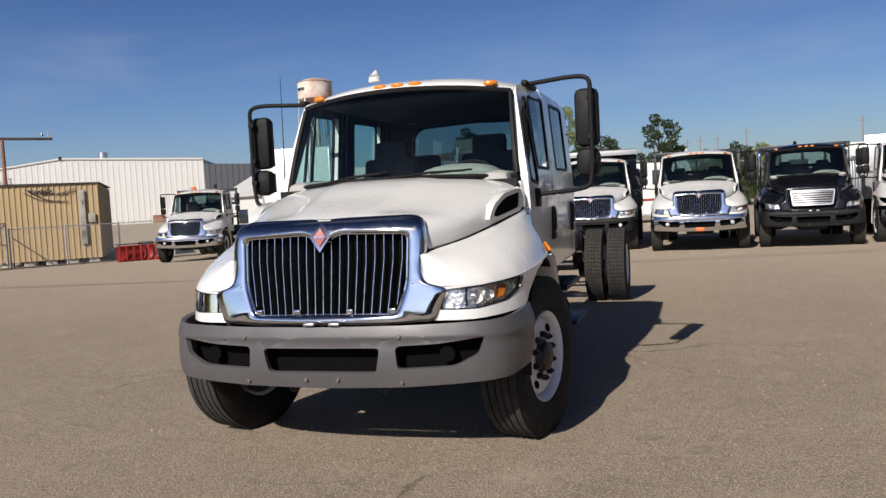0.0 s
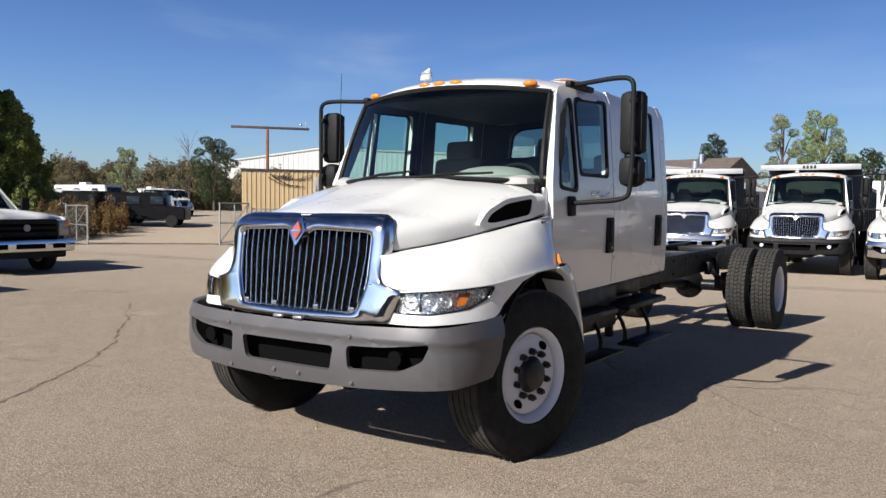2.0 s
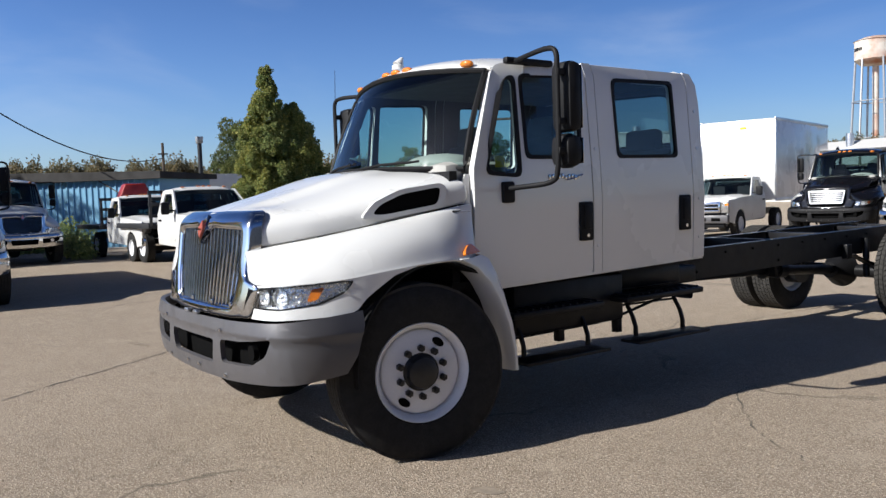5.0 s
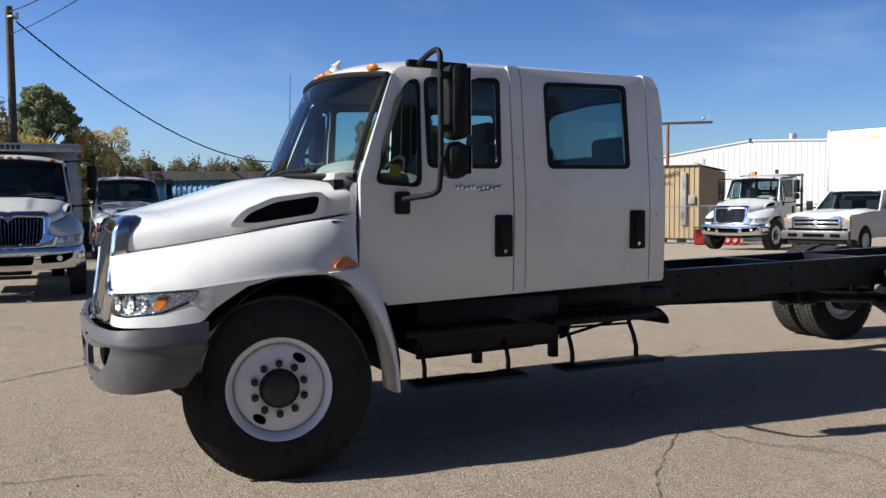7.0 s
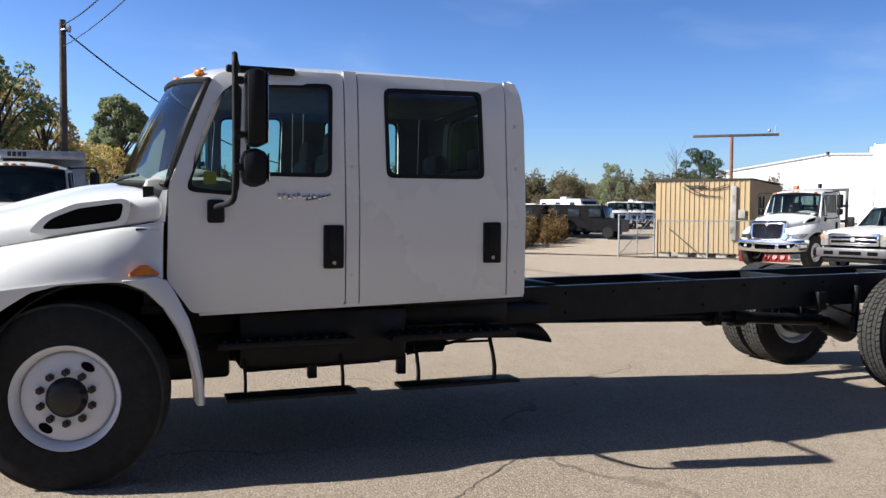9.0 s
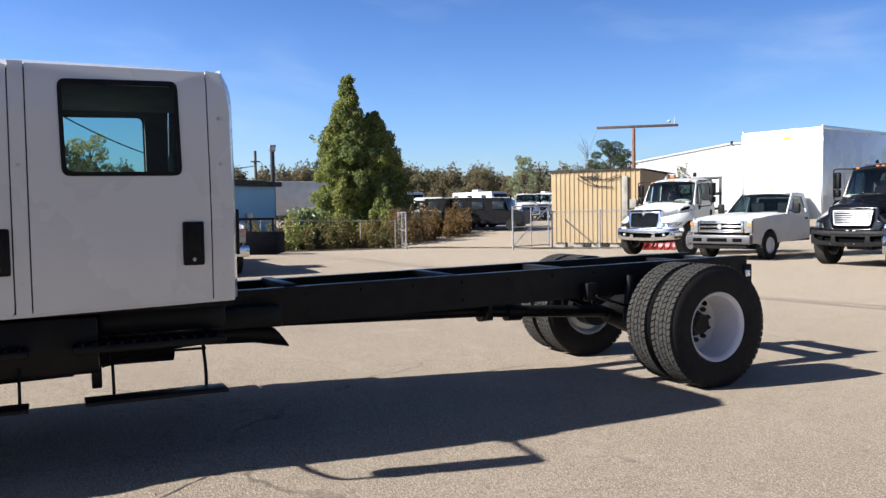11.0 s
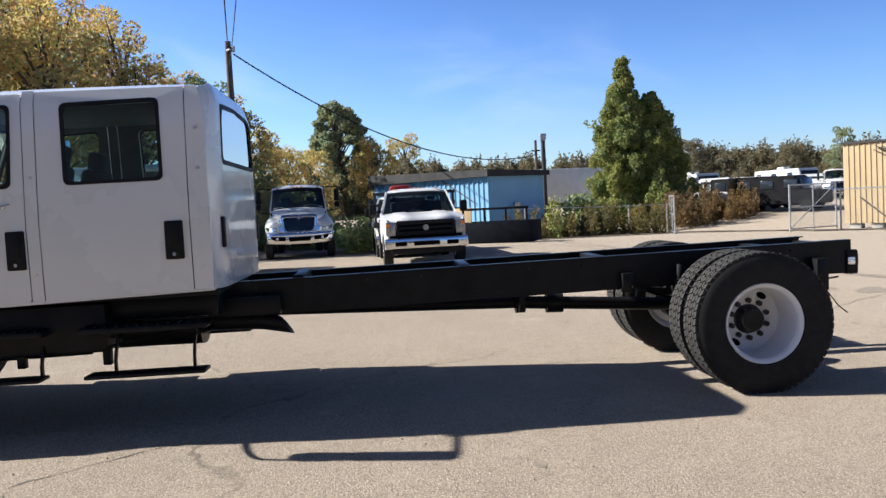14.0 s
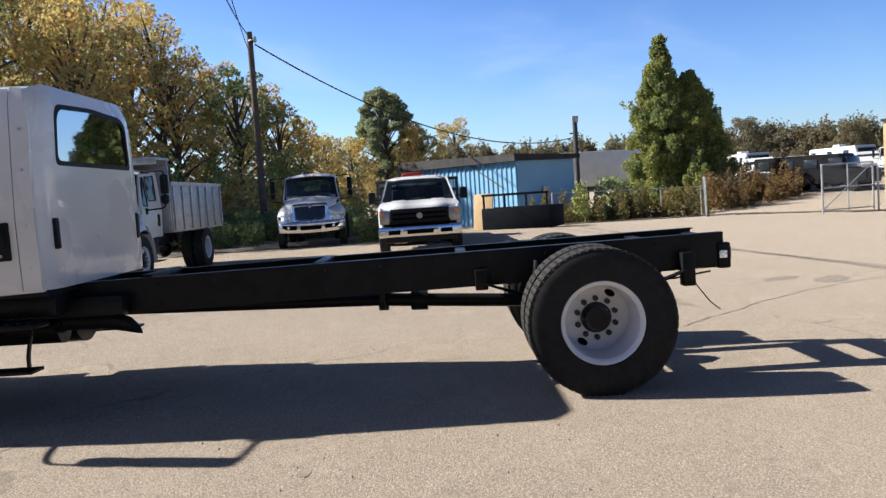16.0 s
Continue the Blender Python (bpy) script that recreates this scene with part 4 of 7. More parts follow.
    if not grille:
        part("bright_frame", ring_bm(rpoly([(-.50, 1.375), (.50, 1.375), (.44, 1.0), (-.44, 1.0)], .04), rpoly([(-.45, 1.34), (.45, 1.34), (.40, 1.035), (-.40, 1.035)], .03), gp, ((-1, .02), (-1, -.01), (-.8, -.026), (.008, -.026), (0, -.01), (0, .03))), ALU, gs)
        for k in range(6):
            z = 1.055 + .052 * k
            part("bar", box(bmesh.new(), (0, gp(-.002)(.25, z)[1], z), (.80 + (z - 1.03) * .3, .03, .026), bevel=.006), ALU, gs)
    for k in range(n):
        x = -.49 + .98 * k / (n - 1)
        top = 1.395 - max(0, .05 - abs(x) * .5) if abs(x) > .02 else 1.34
        bm = bmesh.new()
        bot = .925 + max(0, abs(x) - .47) * 3
        rows = []
        for z in (bot, 1.05, 1.25, top):
            x0 = x * (1 - .075 * max(0, 1.25 - z) / .3)
            yy = gp(.014)(x0, z)[1]
            rows.append([(x0 - .0055, yy + .04, z), (x0 - .004, yy + .008, z), (x0 - .0014, yy, z), (x0 + .0014, yy, z), (x0 + .004, yy + .008, z), (x0 + .0055, yy + .04, z)])
        grid(bm, rows)
        thicken(bm, .004)
        part("bar", bm, CHROME, gs)
    for x in (-.43, -.17, .17, .43) if grille else ():
        part("clip", box(bmesh.new(), (x, gp(.012)(x, .945)[1], .948), (.04, .02, .03), bevel=.005), CHROME, gs)
    em = gs if not grille else part("emblem", thicken(sheet(bmesh.new(), [(0, 1.30), (.066, 1.39), (0, 1.48), (-.066, 1.39)], [], gp(-.030)), .04, 0, (0, -1, 0)), CHROME, gs, "chrome diamond emblem with orange centre")
    if grille:
        part("inset", thicken(sheet(bmesh.new(), [(0, 1.335), (.040, 1.39), (0, 1.445), (-.040, 1.39)], [], gp(-.038)), .010, 0, (0, -1, 0)), EMBLEMRED, em)
        part("inset_bar", thicken(sheet(bmesh.new(), [(-.03, 1.385), (.03, 1.385), (.03, 1.395), (-.03, 1.395)], [], gp(-.043)), .008, 0, (0, -1, 0)), CHROME, em)
    # bumper
    S = 1.50
    outb = [(-S, .925), (-1.0, .885), (-.5, .872), (0, .868), (.5, .872), (1.0, .885), (S, .925), (S - .035, .80), (S - .075, .68), (S - .14, .585), (1.1, .55), (.5, .515), (0, .505), (-.5, .515), (-1.1, .55), (-S + .14, .585), (-S + .075, .68), (-S + .035, .80)]
    holes = [rpoly([(-.37, .745), (.37, .745), (.34, .60), (-.34, .60)], .03)]
    for sx in (1, -1):
        holes.append(rpoly([(sx * .46, .755), (sx * .70, .765), (sx * .97, .795), (sx * .93, .70), (sx * .80, .635), (sx * .47, .62)][::sx], .03))

    def bp(u, v):
        bulge = .04 * (1 - ((v - .69) / .22) ** 2) + (.012 if v > .80 else 0)
        x, y = plan(u, bulge)
        return (x, y, v)
    bb = part("bumper", thicken(sheet(bmesh.new(), outb, holes, bp, cuts_u=steps(-1.45, 1.45, 40), cuts_v=(.54, .58, .61, .66, .70, .74, .785, .80, .815, .85)), .03, 0, (0, -1, 0)), bumper, T, "grey painted full-width front bumper" if bumper is GREYPLASTIC else "chrome front bumper", 50)
    # near-black sheet behind the bumper holes, painted as their shade
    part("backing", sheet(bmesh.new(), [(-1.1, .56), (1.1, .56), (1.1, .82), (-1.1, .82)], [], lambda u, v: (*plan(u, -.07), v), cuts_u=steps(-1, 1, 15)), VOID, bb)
    each("bumper_bolt", PIN, [pose(*bp(sx * u, v)) for sx in (1, -1) for u, v in ((.49, .812), (.10, .56), (.49, .545))], bb)
    for sx in (1, -1):
        x, y = plan(sx * .76, -.03)
        part("fog_lamp", cyl(bmesh.new(), (x, y, .70), (x, y - .03, .70), .045, 18), REFLECTOR if bumper is CHROME else VOID, bb)
    for x in (-.06, .10):
        part("marker_plate", box(bmesh.new(), (x, -.985, .885), (.07, .03, .02), bevel=.008), ALU, bb)
    # near-black block: the shade below the engine, put into its colour
    part("engine_underside", box(bmesh.new(), (0, -.3, .78), (1.0, 1.0, .5), bevel=.04), VOID, T, "engine bay underside in near-black standing for shade")
    for sx in (1, -1):
        bm = bmesh.new()
        tube(bm, rounded([(sx * .30, -.72, .53), (sx * .30, -.80, .50), (sx * .30, -.77, .44), (sx * .30, -.67, .46)], 2), .02)
        part("tow_hook", bm, FRAMEBLACK, T)
    # cab shell
    hinge = [(.66, .942), (1.596, .965), (1.596, 2.44), (1.0, 2.44), (.835, 2.405), (.785, 2.35), (.535, 1.71), (.518, 1.15)]
    cv = (1.2, 1.5, 1.75, 1.95, 2.15, 2.36)
    g1 = DARKGLASS if not crew else GLASS
    for sx in (1, -1):
        fd = part("front_door", thicken(sheet(bmesh.new(), rpoly(hinge, .03), [QUARTER, FRONTWIN], side_place(sx), cuts_u=(.8, .95, 1.15), cuts_v=cv), .05, 1, (sx, 0, 0)), [paint, TRIMDARK], T, "front door with black handle")
        window(fd, sx, QUARTER, g1, "quarter_window")
        window(fd, sx, FRONTWIN, g1)
        handles = [(fd, 1.52, 1.335)]
        if crew:
            part("pillar", thicken(sheet(bmesh.new(), [(1.604, .966), (1.686, .968), (1.686, 2.46), (1.604, 2.46)], [], side_place(sx, .002), cuts_v=cv), .05, 1, (sx, 0, 0)), [paint, TRIMDARK], T)
            rd = part("rear_door", thicken(sheet(bmesh.new(), [(1.694, .968), (2.726, .992), (2.726, 2.45), (1.694, 2.45)], [REARWIN], side_place(sx), cuts_v=cv), .05, 1, (sx, 0, 0)), [paint, TRIMDARK], T, "rear door with black handle")
            window(rd, sx, REARWIN, g1)
            handles.append((rd, 2.615, 1.355))
            a, b = 2.734, 2.868
        else:
            a, b = 1.604, 1.755
        part("rear_corner", thicken(sheet(bmesh.new(), [(a, .955 + .037 * crew), (b, .958 + .037 * crew), (b, 2.2), (b - .02, 2.35), (b - .05, 2.45), (a, 2.46)], [], side_place(sx, .001), cuts_v=cv, cuts_u=(b - .05,)), .05, 1, (sx, 0, 0)), [paint, TRIMDARK], T)
        for dr, y, z in handles:
            h = part("handle", box(bmesh.new(), (sx * (side_x(y, z) + .006), y, z), (.03, .13, .275), bevel=.012), BLACKPLASTIC, dr, "black recessed door handle")
            part("pull", box(bmesh.new(), (sx * (side_x(y, z) + .022), y, z + .03), (.018, .075, .17), bevel=.008), BLACKPLASTIC, h)
            part("lock", cyl(bmesh.new(), (sx * (side_x(y, z) + .015), y, z - .10), (sx * (side_x(y, z) + .028), y, z - .10), .013, 12), CHROME, h)
        if crew:
            spots = [(1.645, z) for z in (1.155, 1.845)] + [((a + b) / 2, z) for z in (1.155, 1.46, 1.86, 2.15)]
            each("screw", SCREW, [pose(sx * side_x(y, z), y, z, 0, 0, 0 if sx > 0 else 180) for y, z in spots], T)
        part("sill", box(bmesh.new(), (sx * .93, (.66 + rear) / 2, .962 if crew else .935), (.09, rear - .74, .026), rot=(1.4, 0, 0), bevel=.008), paint if crew else BLACKPLASTIC, T)
        # mirror
        mp = part("mirror", tube(bmesh.new(), rounded([(sx * 0.99, .80, 1.575), (sx * 1.13, .80, 1.585), (sx * 1.36, .86, 1.60), (sx * 1.415, .87, 1.66), (sx * 1.415, .87, 2.30), (sx * 1.415, .87, 2.42), (sx * 1.30, .88, 2.44), (sx * 1.05, .92, 2.425), (sx * .93, .95, 2.42)], 3), .017, 10), BLACKPLASTIC, T, "black twin-head mirror on a tubular arm")
        part("mirror_head", box(bmesh.new(), (sx * 1.375, .985, 2.135), (.18, .12, .435), bevel=.045), BLACKPLASTIC, mp)
        part("mirror_glass", box(bmesh.new(), (sx * 1.375, 1.047, 2.135), (.15, .004, .39), bevel=.001), CHROME, mp, "mirror glass")
        part("convex_head", box(bmesh.new(), (sx * 1.375, .975, 1.80), (.18, .15, .215), bevel=.06), BLACKPLASTIC, mp)
        part("convex_glass", box(bmesh.new(), (sx * 1.375, 1.052, 1.80), (.14, .004, .16), bevel=.001), CHROME, mp)
        part("mirror_foot", box(bmesh.new(), (sx * 1.005, .80, 1.555), (.04, .10, .14), bevel=.015), BLACKPLASTIC, mp)
        part("mirror_bracket", box(bmesh.new(), (sx * .925, 1.08, 2.425), (.05, .42, .045), bevel=.015), BLACKPLASTIC, mp)
        for z in (2.28, 1.98, 1.80):
            part("clamp", box(bmesh.new(), (sx * 1.41, .89, z), (.05, .06, .04), bevel=.008), BLACKPLASTIC, mp)
    # roof
    rows = []
    top = rear - .02
    for y, dz, k in ((0, 0, 0), (.03, .030, 0), (.10, .062, .25), (.25, .095, .6), (.5, .122, 1), (.9, .135, 1), (1.4, .135, 1), (top - .57 - .25, .130, 1), (top - .57 - .10, .11, 1), (top - .57 - .035, .06, 1), (top - .57, -.03, 1)):
        row = []
        for u in (-1, -.985, -.95, -.86, -.7, -.45, -.2, 0, .2, .45, .7, .86, .95, .985, 1):
            yy = .57 + y + .225 * u * u * (1 - k)
            w = .862 + (.905 - .862) * min(1, max(0, (yy - .75) / .5))
            edge = 2.375 + (2.435 - 2.375) * min(1, max(0, (yy - .75) / .3))
            cz = 2.425 + dz * .96
            if y > 1.5 and dz < .12:
                edge = min(edge, cz - .02)
            f = 1 - abs(u) ** 3.2
            yb = yy - (.04 * (abs(u) ** 4) if k == 1 and y > 1.5 and dz < .12 else 0)
            row.append((w * u, yb, edge + (cz - edge) * f))
        rows.append(row)
    bm = bmesh.new()
    grid(bm, rows)
    subsurf(part("roof", thicken(bm, .03, 1, (0, 0, 1)), [paint, TRIMDARK], T, "cab roof with amber marker lamps", 60))
    part("headliner", box(bmesh.new(), (0, (.8 + rear) / 2, 2.40), (1.66, rear - 1.0, .03), bevel=.01), TRIMDARK, T)
    for x, y in ((-.70, .72), (-.14, .615), (0, .605), (.14, .615), (.70, .72)):
        bm = bmesh.new()
        bmesh.ops.create_uvsphere(bm, u_segments=14, v_segments=8, radius=1, matrix=pose(x, y + .01, 2.452 - .03 * (abs(x) > .5), -25, 0, 20 * x) @ Matrix.Diagonal((.055, .032, .024, 1)))
        part("roof_marker_lamp", bm, AMBER, T, "amber roof marker lamp")
    bm = bmesh.new()
    cyl(bm, (-.25, .80, 2.53), (-.25, .80, 2.56), .05, 16, .045)
    cyl(bm, (-.25, .80, 2.56), (-.25, .84, 2.62), .045, 16, .012)
    part("aerial_pod", bm, paint, T, "small white roof aerial pod")
    bm = bmesh.new()
    tube(bm, [(-1.0, .62, 1.6), (-1.0, .64, 2.0), (-1.0, .66, 2.62)], [.006, .004, .002], 6)
    part("whip_aerial", bm, BLACKPLASTIC, T)
    # windscreen
    def ws(u, v):
        b = Vector((.93 * u, .235 + .305 * u * u, 1.735 - .03 * u * u))
        t = Vector((.862 * u, .57 + .225 * u * u, 2.425 - .055 * u * u))
        p = b.lerp(t, v)
        p.y -= .02 * math.sin(math.pi * v)
        return p
    rows = [[ws(u, v) for u in steps(-.975, .975, 21)] for v in steps(.02, .97, 8)]
    bm = bmesh.new()
    grid(bm, rows)
    wsc = part("windscreen", bm, GLASS, T, "curved glass windscreen")
    wsc.visible_shadow = False
    loop = [ws(u, .01) for u in steps(-.975, .975, 15)] + [ws(.975, v) for v in steps(.08, .95, 8)] + [ws(u, .985) for u in steps(.975, -.975, 15)] + [ws(-.975, v) for v in steps(.95, .02, 8)]
    part("screen_seal", tube(bmesh.new(), [p + Vector((0, -.004, 0)) for p in loop], .019, 6), BLACKPLASTIC, wsc, "black rubber screen seal")
    bm = bmesh.new()
    rows = [[ws(u, 0) + Vector((0, -.10 + .12 * v, -.045 + .04 * v)) for u in steps(-.88, .88, 15)] for v in (0, 1)]
    grid(bm, rows)
    part("cowl", thicken(bm, .02), BLACKPLASTIC, T)
    for a, b in ((-.55, -.02), (.10, .62)):
        p, q = ws(a, .02) + Vector((0, -.03, .0)), ws(b, .06) + Vector((0, -.03, .01))
        bm = tube(bmesh.new(), [p, p.lerp(q, .5) + Vector((0, -.015, .01)), q], .009, 6)
        tube(bm, [ws(b - .25, .05) + Vector((0, -.025, 0)), ws(b + .05, .085) + Vector((0, -.025, 0))], .008, 6)
        part("wiper", bm, BLACKPLASTIC, T, "black wiper arm and blade")
    # back wall
    def rp(u, v):
        x = u * side_x(2, v)
        return (x, rear + .02 - .075 * max(0, (abs(u) - .72) / .28) ** 2 - .05 * max(0, (v - 2.25) / .22) ** 2, v)
    ob = [(-1, .985), (1, .985), (1, 2.44), (.8, 2.50), (-.8, 2.50), (-1, 2.44)]
    rwh = rpoly([(-.72, 1.91), (.72, 1.91), (.70, 2.28), (.62, 2.345), (0, 2.37), (-.62, 2.345), (-.70, 2.28)], .06)
    bw = part("back_wall", thicken(sheet(bmesh.new(), ob, [rwh], rp, cuts_u=steps(-.96, .96, 19), cuts_v=(1.1, 1.4, 1.7, 1.9, 2.1, 2.25, 2.34, 2.4)), .05, 1, (0, 1, 0)), [paint, TRIMDARK], T, "cab back wall with a wide window")
    part("rear_window", sheet(bmesh.new(), grow(rwh, -.004), [], lambda u, v: (u * side_x(2, v), rear + .008, v)), DARKGLASS, bw, "wide rear window pane").visible_shadow = False
    part("rear_seal", thicken(sheet(bmesh.new(), grow(rwh, .016), [grow(rwh, -.02)], lambda u, v: Vector(rp(u, v)) + Vector((0, .004, 0)), cuts_u=(-.5, 0, .5)), .012, 0, (0, 1, 0)), BLACKPLASTIC, bw)
    if crew:
        for x in (.80, -.78):
            part("vent_slot", box(bmesh.new(), (x, rear + .015, 1.39), (.07, .03, .23), bevel=.012), BLACKPLASTIC, bw, "black vertical cab vent")
    # inside
    part("cab_floor", box(bmesh.new(), (0, (.35 + rear) / 2, .965), (1.86, rear - .4, .05)), BLACKPLASTIC, T)
    part("bulkhead", box(bmesh.new(), (0, .42, 1.33), (1.84, .06, .74)), BLACKPLASTIC, T)
    ds = part("dashboard", box(bmesh.new(), (0, .66, 1.655), (1.76, .54, .22), bevel=.07), DASHGREY, T, "grey moulded dashboard")
    bm = bmesh.new()
    bmesh.ops.create_uvsphere(bm, u_segments=20, v_segments=10, radius=1, matrix=pose(.45, .66, 1.755) @ Matrix.Diagonal((.32, .22, .085, 1)))
    part("instrument_hood", bm, DASHGREY, ds)
    bm = bmesh.new()
    ring = [Vector((.45 + .22 * math.cos(a), .92 + .10 * math.sin(a), 1.68 + .19 * math.sin(a))) for a in steps(0, 2 * math.pi, 25)]
    tube(bm, ring, .016, 8)
    cyl(bm, (.45, .92, 1.68), (.45, .80, 1.5), .035, 10)
    tube(bm, [(.25, .92, 1.68), (.45, .93, 1.67), (.65, .92, 1.68)], .016, 6)
    part("steering_wheel", bm, BLACKPLASTIC, T, "black steering wheel")
    for x, y in ((.45, 1.32), (-.45, 1.32)):
        bm = box(bmesh.new(), (x, y, 1.33), (.52, .52, .14), bevel=.05)
        box(bm, (x, y + .27, 1.66), (.50, .13, .62), rot=(-8, 0, 0), bevel=.05)
        box(bm, (x, y + .33, 2.03), (.30, .11, .18), rot=(-8, 0, 0), bevel=.04)
        box(bm, (x, y, 1.12), (.4, .4, .3), bevel=.02)
        part("seat", bm, SEATGREY, T, "grey cloth seat")
    if crew:
        bm = box(bmesh.new(), (0, 2.42, 1.33), (1.6, .5, .15), bevel=.05)
        box(bm, (0, 2.70, 1.62), (1.6, .13, .52), rot=(-8, 0, 0), bevel=.05)
        for x in (-.5, .5):
            box(bm, (x, 2.74, 1.95), (.34, .11, .18), bevel=.04)
        part("seat", bm, SEATGREY, T, "grey rear bench seat")
        part("sun_strip", box(bmesh.new(), (.966, .77, 1.757), (.004, .075, .075), rot=(0, -3, 0)), YELLOW, T, "small yellow sticker inside the quarter window")
        # chrome script on the door
        xo = side_x(1.35, 1.655)
        sc = part("door_script", tube(bmesh.new(), [(xo + .006, 1.34, 1.630), (xo + .006, 1.42, 1.642), (xo + .006, 1.50, 1.665)], .006, 6), CHROME, T, "chrome script badge")
        for k in range(10):
            part("script_bar", box(bmesh.new(), (xo + .006, 1.18 + .031 * k, 1.650 + .006 * math.sin(k * 2.1)), (.008, .022, .026 if k % 2 else .034), rot=(12, 0, 0), bevel=.003), CHROME, sc)
        # tail end
        for sx in (1, -1):
            tl = part("tail_lamp", box(bmesh.new(), (sx * .405, end + .0, .86), (.09, .10, .20), bevel=.012), BLACKPLASTIC, T, "black tail lamp box with red lens")
            part("lens", box(bmesh.new(), (sx * .405, end + .052, .88), (.07, .008, .09), bevel=.002), REDLENS, tl)
            part("lens", box(bmesh.new(), (sx * .452, end - .01, .87), (.008, .06, .06), bevel=.002), REFLECTOR, tl)
        bm = tube(bmesh.new(), [(.40, end - .25, .72), (.42, end - .22, .64), (.43, end - .12, .50), (.44, end - .05, .44)], .005, 5)
        tube(bm, [(.40, end - .7, .74), (.40, end - .4, .70), (.40, end - .1, .74)], .008, 5)
        part("loose_wire", bm, BLACKPLASTIC, T, "thin hanging cable")
    return T


AXLE_Y = 0.683
hero = build_truck("white crew-cab truck chassis with chrome grille, no body fitted", pose(0, AXLE_Y, 0), WHITE, True)


# ---- other trucks in the yard ----
STEEL = mat("galvanised_steel", (0.42, 0.43, 0.44), 0.45, 0.7, var=0.3, scale=6)
DUMPGREY = mat("grey_dump_body_paint", (0.36, 0.37, 0.38), 0.5, 0.3, var=0.2, scale=3)
DUMPDARK = mat("dark_grey_dump_body_paint", (0.06, 0.062, 0.066), 0.5, 0.2, var=0.3, scale=3)
DARKSTEEL = mat("dark_body_paint", (0.02, 0.021, 0.024), 0.5, var=0.4, scale=4)
RED = mat("red_paint", (0.26, 0.02, 0.016), 0.4, var=0.25, scale=6)
PLY = mat("plywood", (0.48, 0.33, 0.17), 0.8, var=0.2, scale=5, fine=0.2, fine_scale=40)
INK = mat("dark_lettering", (0.02, 0.02, 0.02), 0.6)
ORANGE = mat("orange_paint", (0.65, 0.16, 0.04), 0.5, var=0.2, scale=8)


def dump_body(T, m0, z0=1.02, y0=1.98, y1=6.2, h=1.15, headboard=True):
    """Tipper body with ribbed sides, behind the cab."""
    b = part("dump_body", box(bmesh.new(), (0, (y0 + y1) / 2, z0 + .06), (2.28, y1 - y0, .12), bevel=.01), m0, T, "ribbed tipper body")
    for sx in (1, -1):
        part("side_board", box(bmesh.new(), (sx * 1.15, (y0 + y1) / 2, z0 + h / 2), (.06, y1 - y0, h), bevel=.012), m0, b)
        part("top_rail", box(bmesh.new(), (sx * 1.15, (y0 + y1) / 2, z0 + h), (.12, y1 - y0, .10), bevel=.015), m0, b)
        for k in range(7):
            part("rib", box(bmesh.new(), (sx * 1.19, y0 + .1 + k * (y1 - y0 - .2) / 6, z0 + h / 2), (.06, .08, h - .1), bevel=.01), m0, b)
    part("tailgate", box(bmesh.new(), (0, y1, z0 + h / 2), (2.28, .07, h), bevel=.012), m0, b)
    part("headboard", box(bmesh.new(), (0, y0, z0 + (h + .55) / 2), (2.3, .06, h + .55), bevel=.012), m0, b)
    if headboard:
        part("cab_shield", box(bmesh.new(), (0, y0 - .42, z0 + h + .56), (2.36, .95, .06), bevel=.012), m0, b)
        part("shield_lip", box(bmesh.new(), (0, y0 - .90, z0 + h + .50), (2.40, .05, .14), bevel=.012), m0, b)
        for k in range(4):
            part("letter_bar", box(bmesh.new(), (-.13 + .088 * k, y0 - .929, z0 + h + .51), (.06, .008, .085)), INK, b)
    return b


def flat_body(T, m0, z0=1.05, y0=1.95, y1=6.0, top=1.48):
    b = part("flatbed", box(bmesh.new(), (0, (y0 + y1) / 2, z0), (2.35, y1 - y0, .14), bevel=.012), m0, T, "dark flatbed with headboard frame")
    for x in (-1.1, -.55, 0, .55, 1.1):
        part("headboard_post", box(bmesh.new(), (x, y0, z0 + top / 2), (.07, .07, top), bevel=.01), m0, b)
    for z in (.3 * top, .64 * top, top):
        part("headboard_rail", box(bmesh.new(), (0, y0, z0 + z), (2.3, .06, .09), bevel=.01), m0, b)
    return b


def yard(x, y, heading):
    """Pose on the ground: heading 0 looks along -y, 90 along +x."""
    return pose(x, y, ground_z(x, y), 0, 0, heading)


base = build_truck("white regular-cab truck with chrome bumper and open rack body", yard(2.3, 17.1, 0), WHITE2, False, CHROME, 4.6, 6.3, "parked trucks", False)
flat = flat_body(base, DARKSTEEL)
part("number_plate", box(bmesh.new(), (0, -1.02, .56), (.21, .02, .09), bevel=.02), ORANGE, base, "orange dealer plate")


def fleet(label, m, body=None):
    t = copy_thing(base, m)
    tagged(t, label)
    for o in list(t.children):
        if o.name.startswith("flatbed") or o.name.startswith("number_plate"):
            for c in list(o.children_recursive) + [o]:
                bpy.data.objects.remove(c)
    if body:
        body(t)
    return t


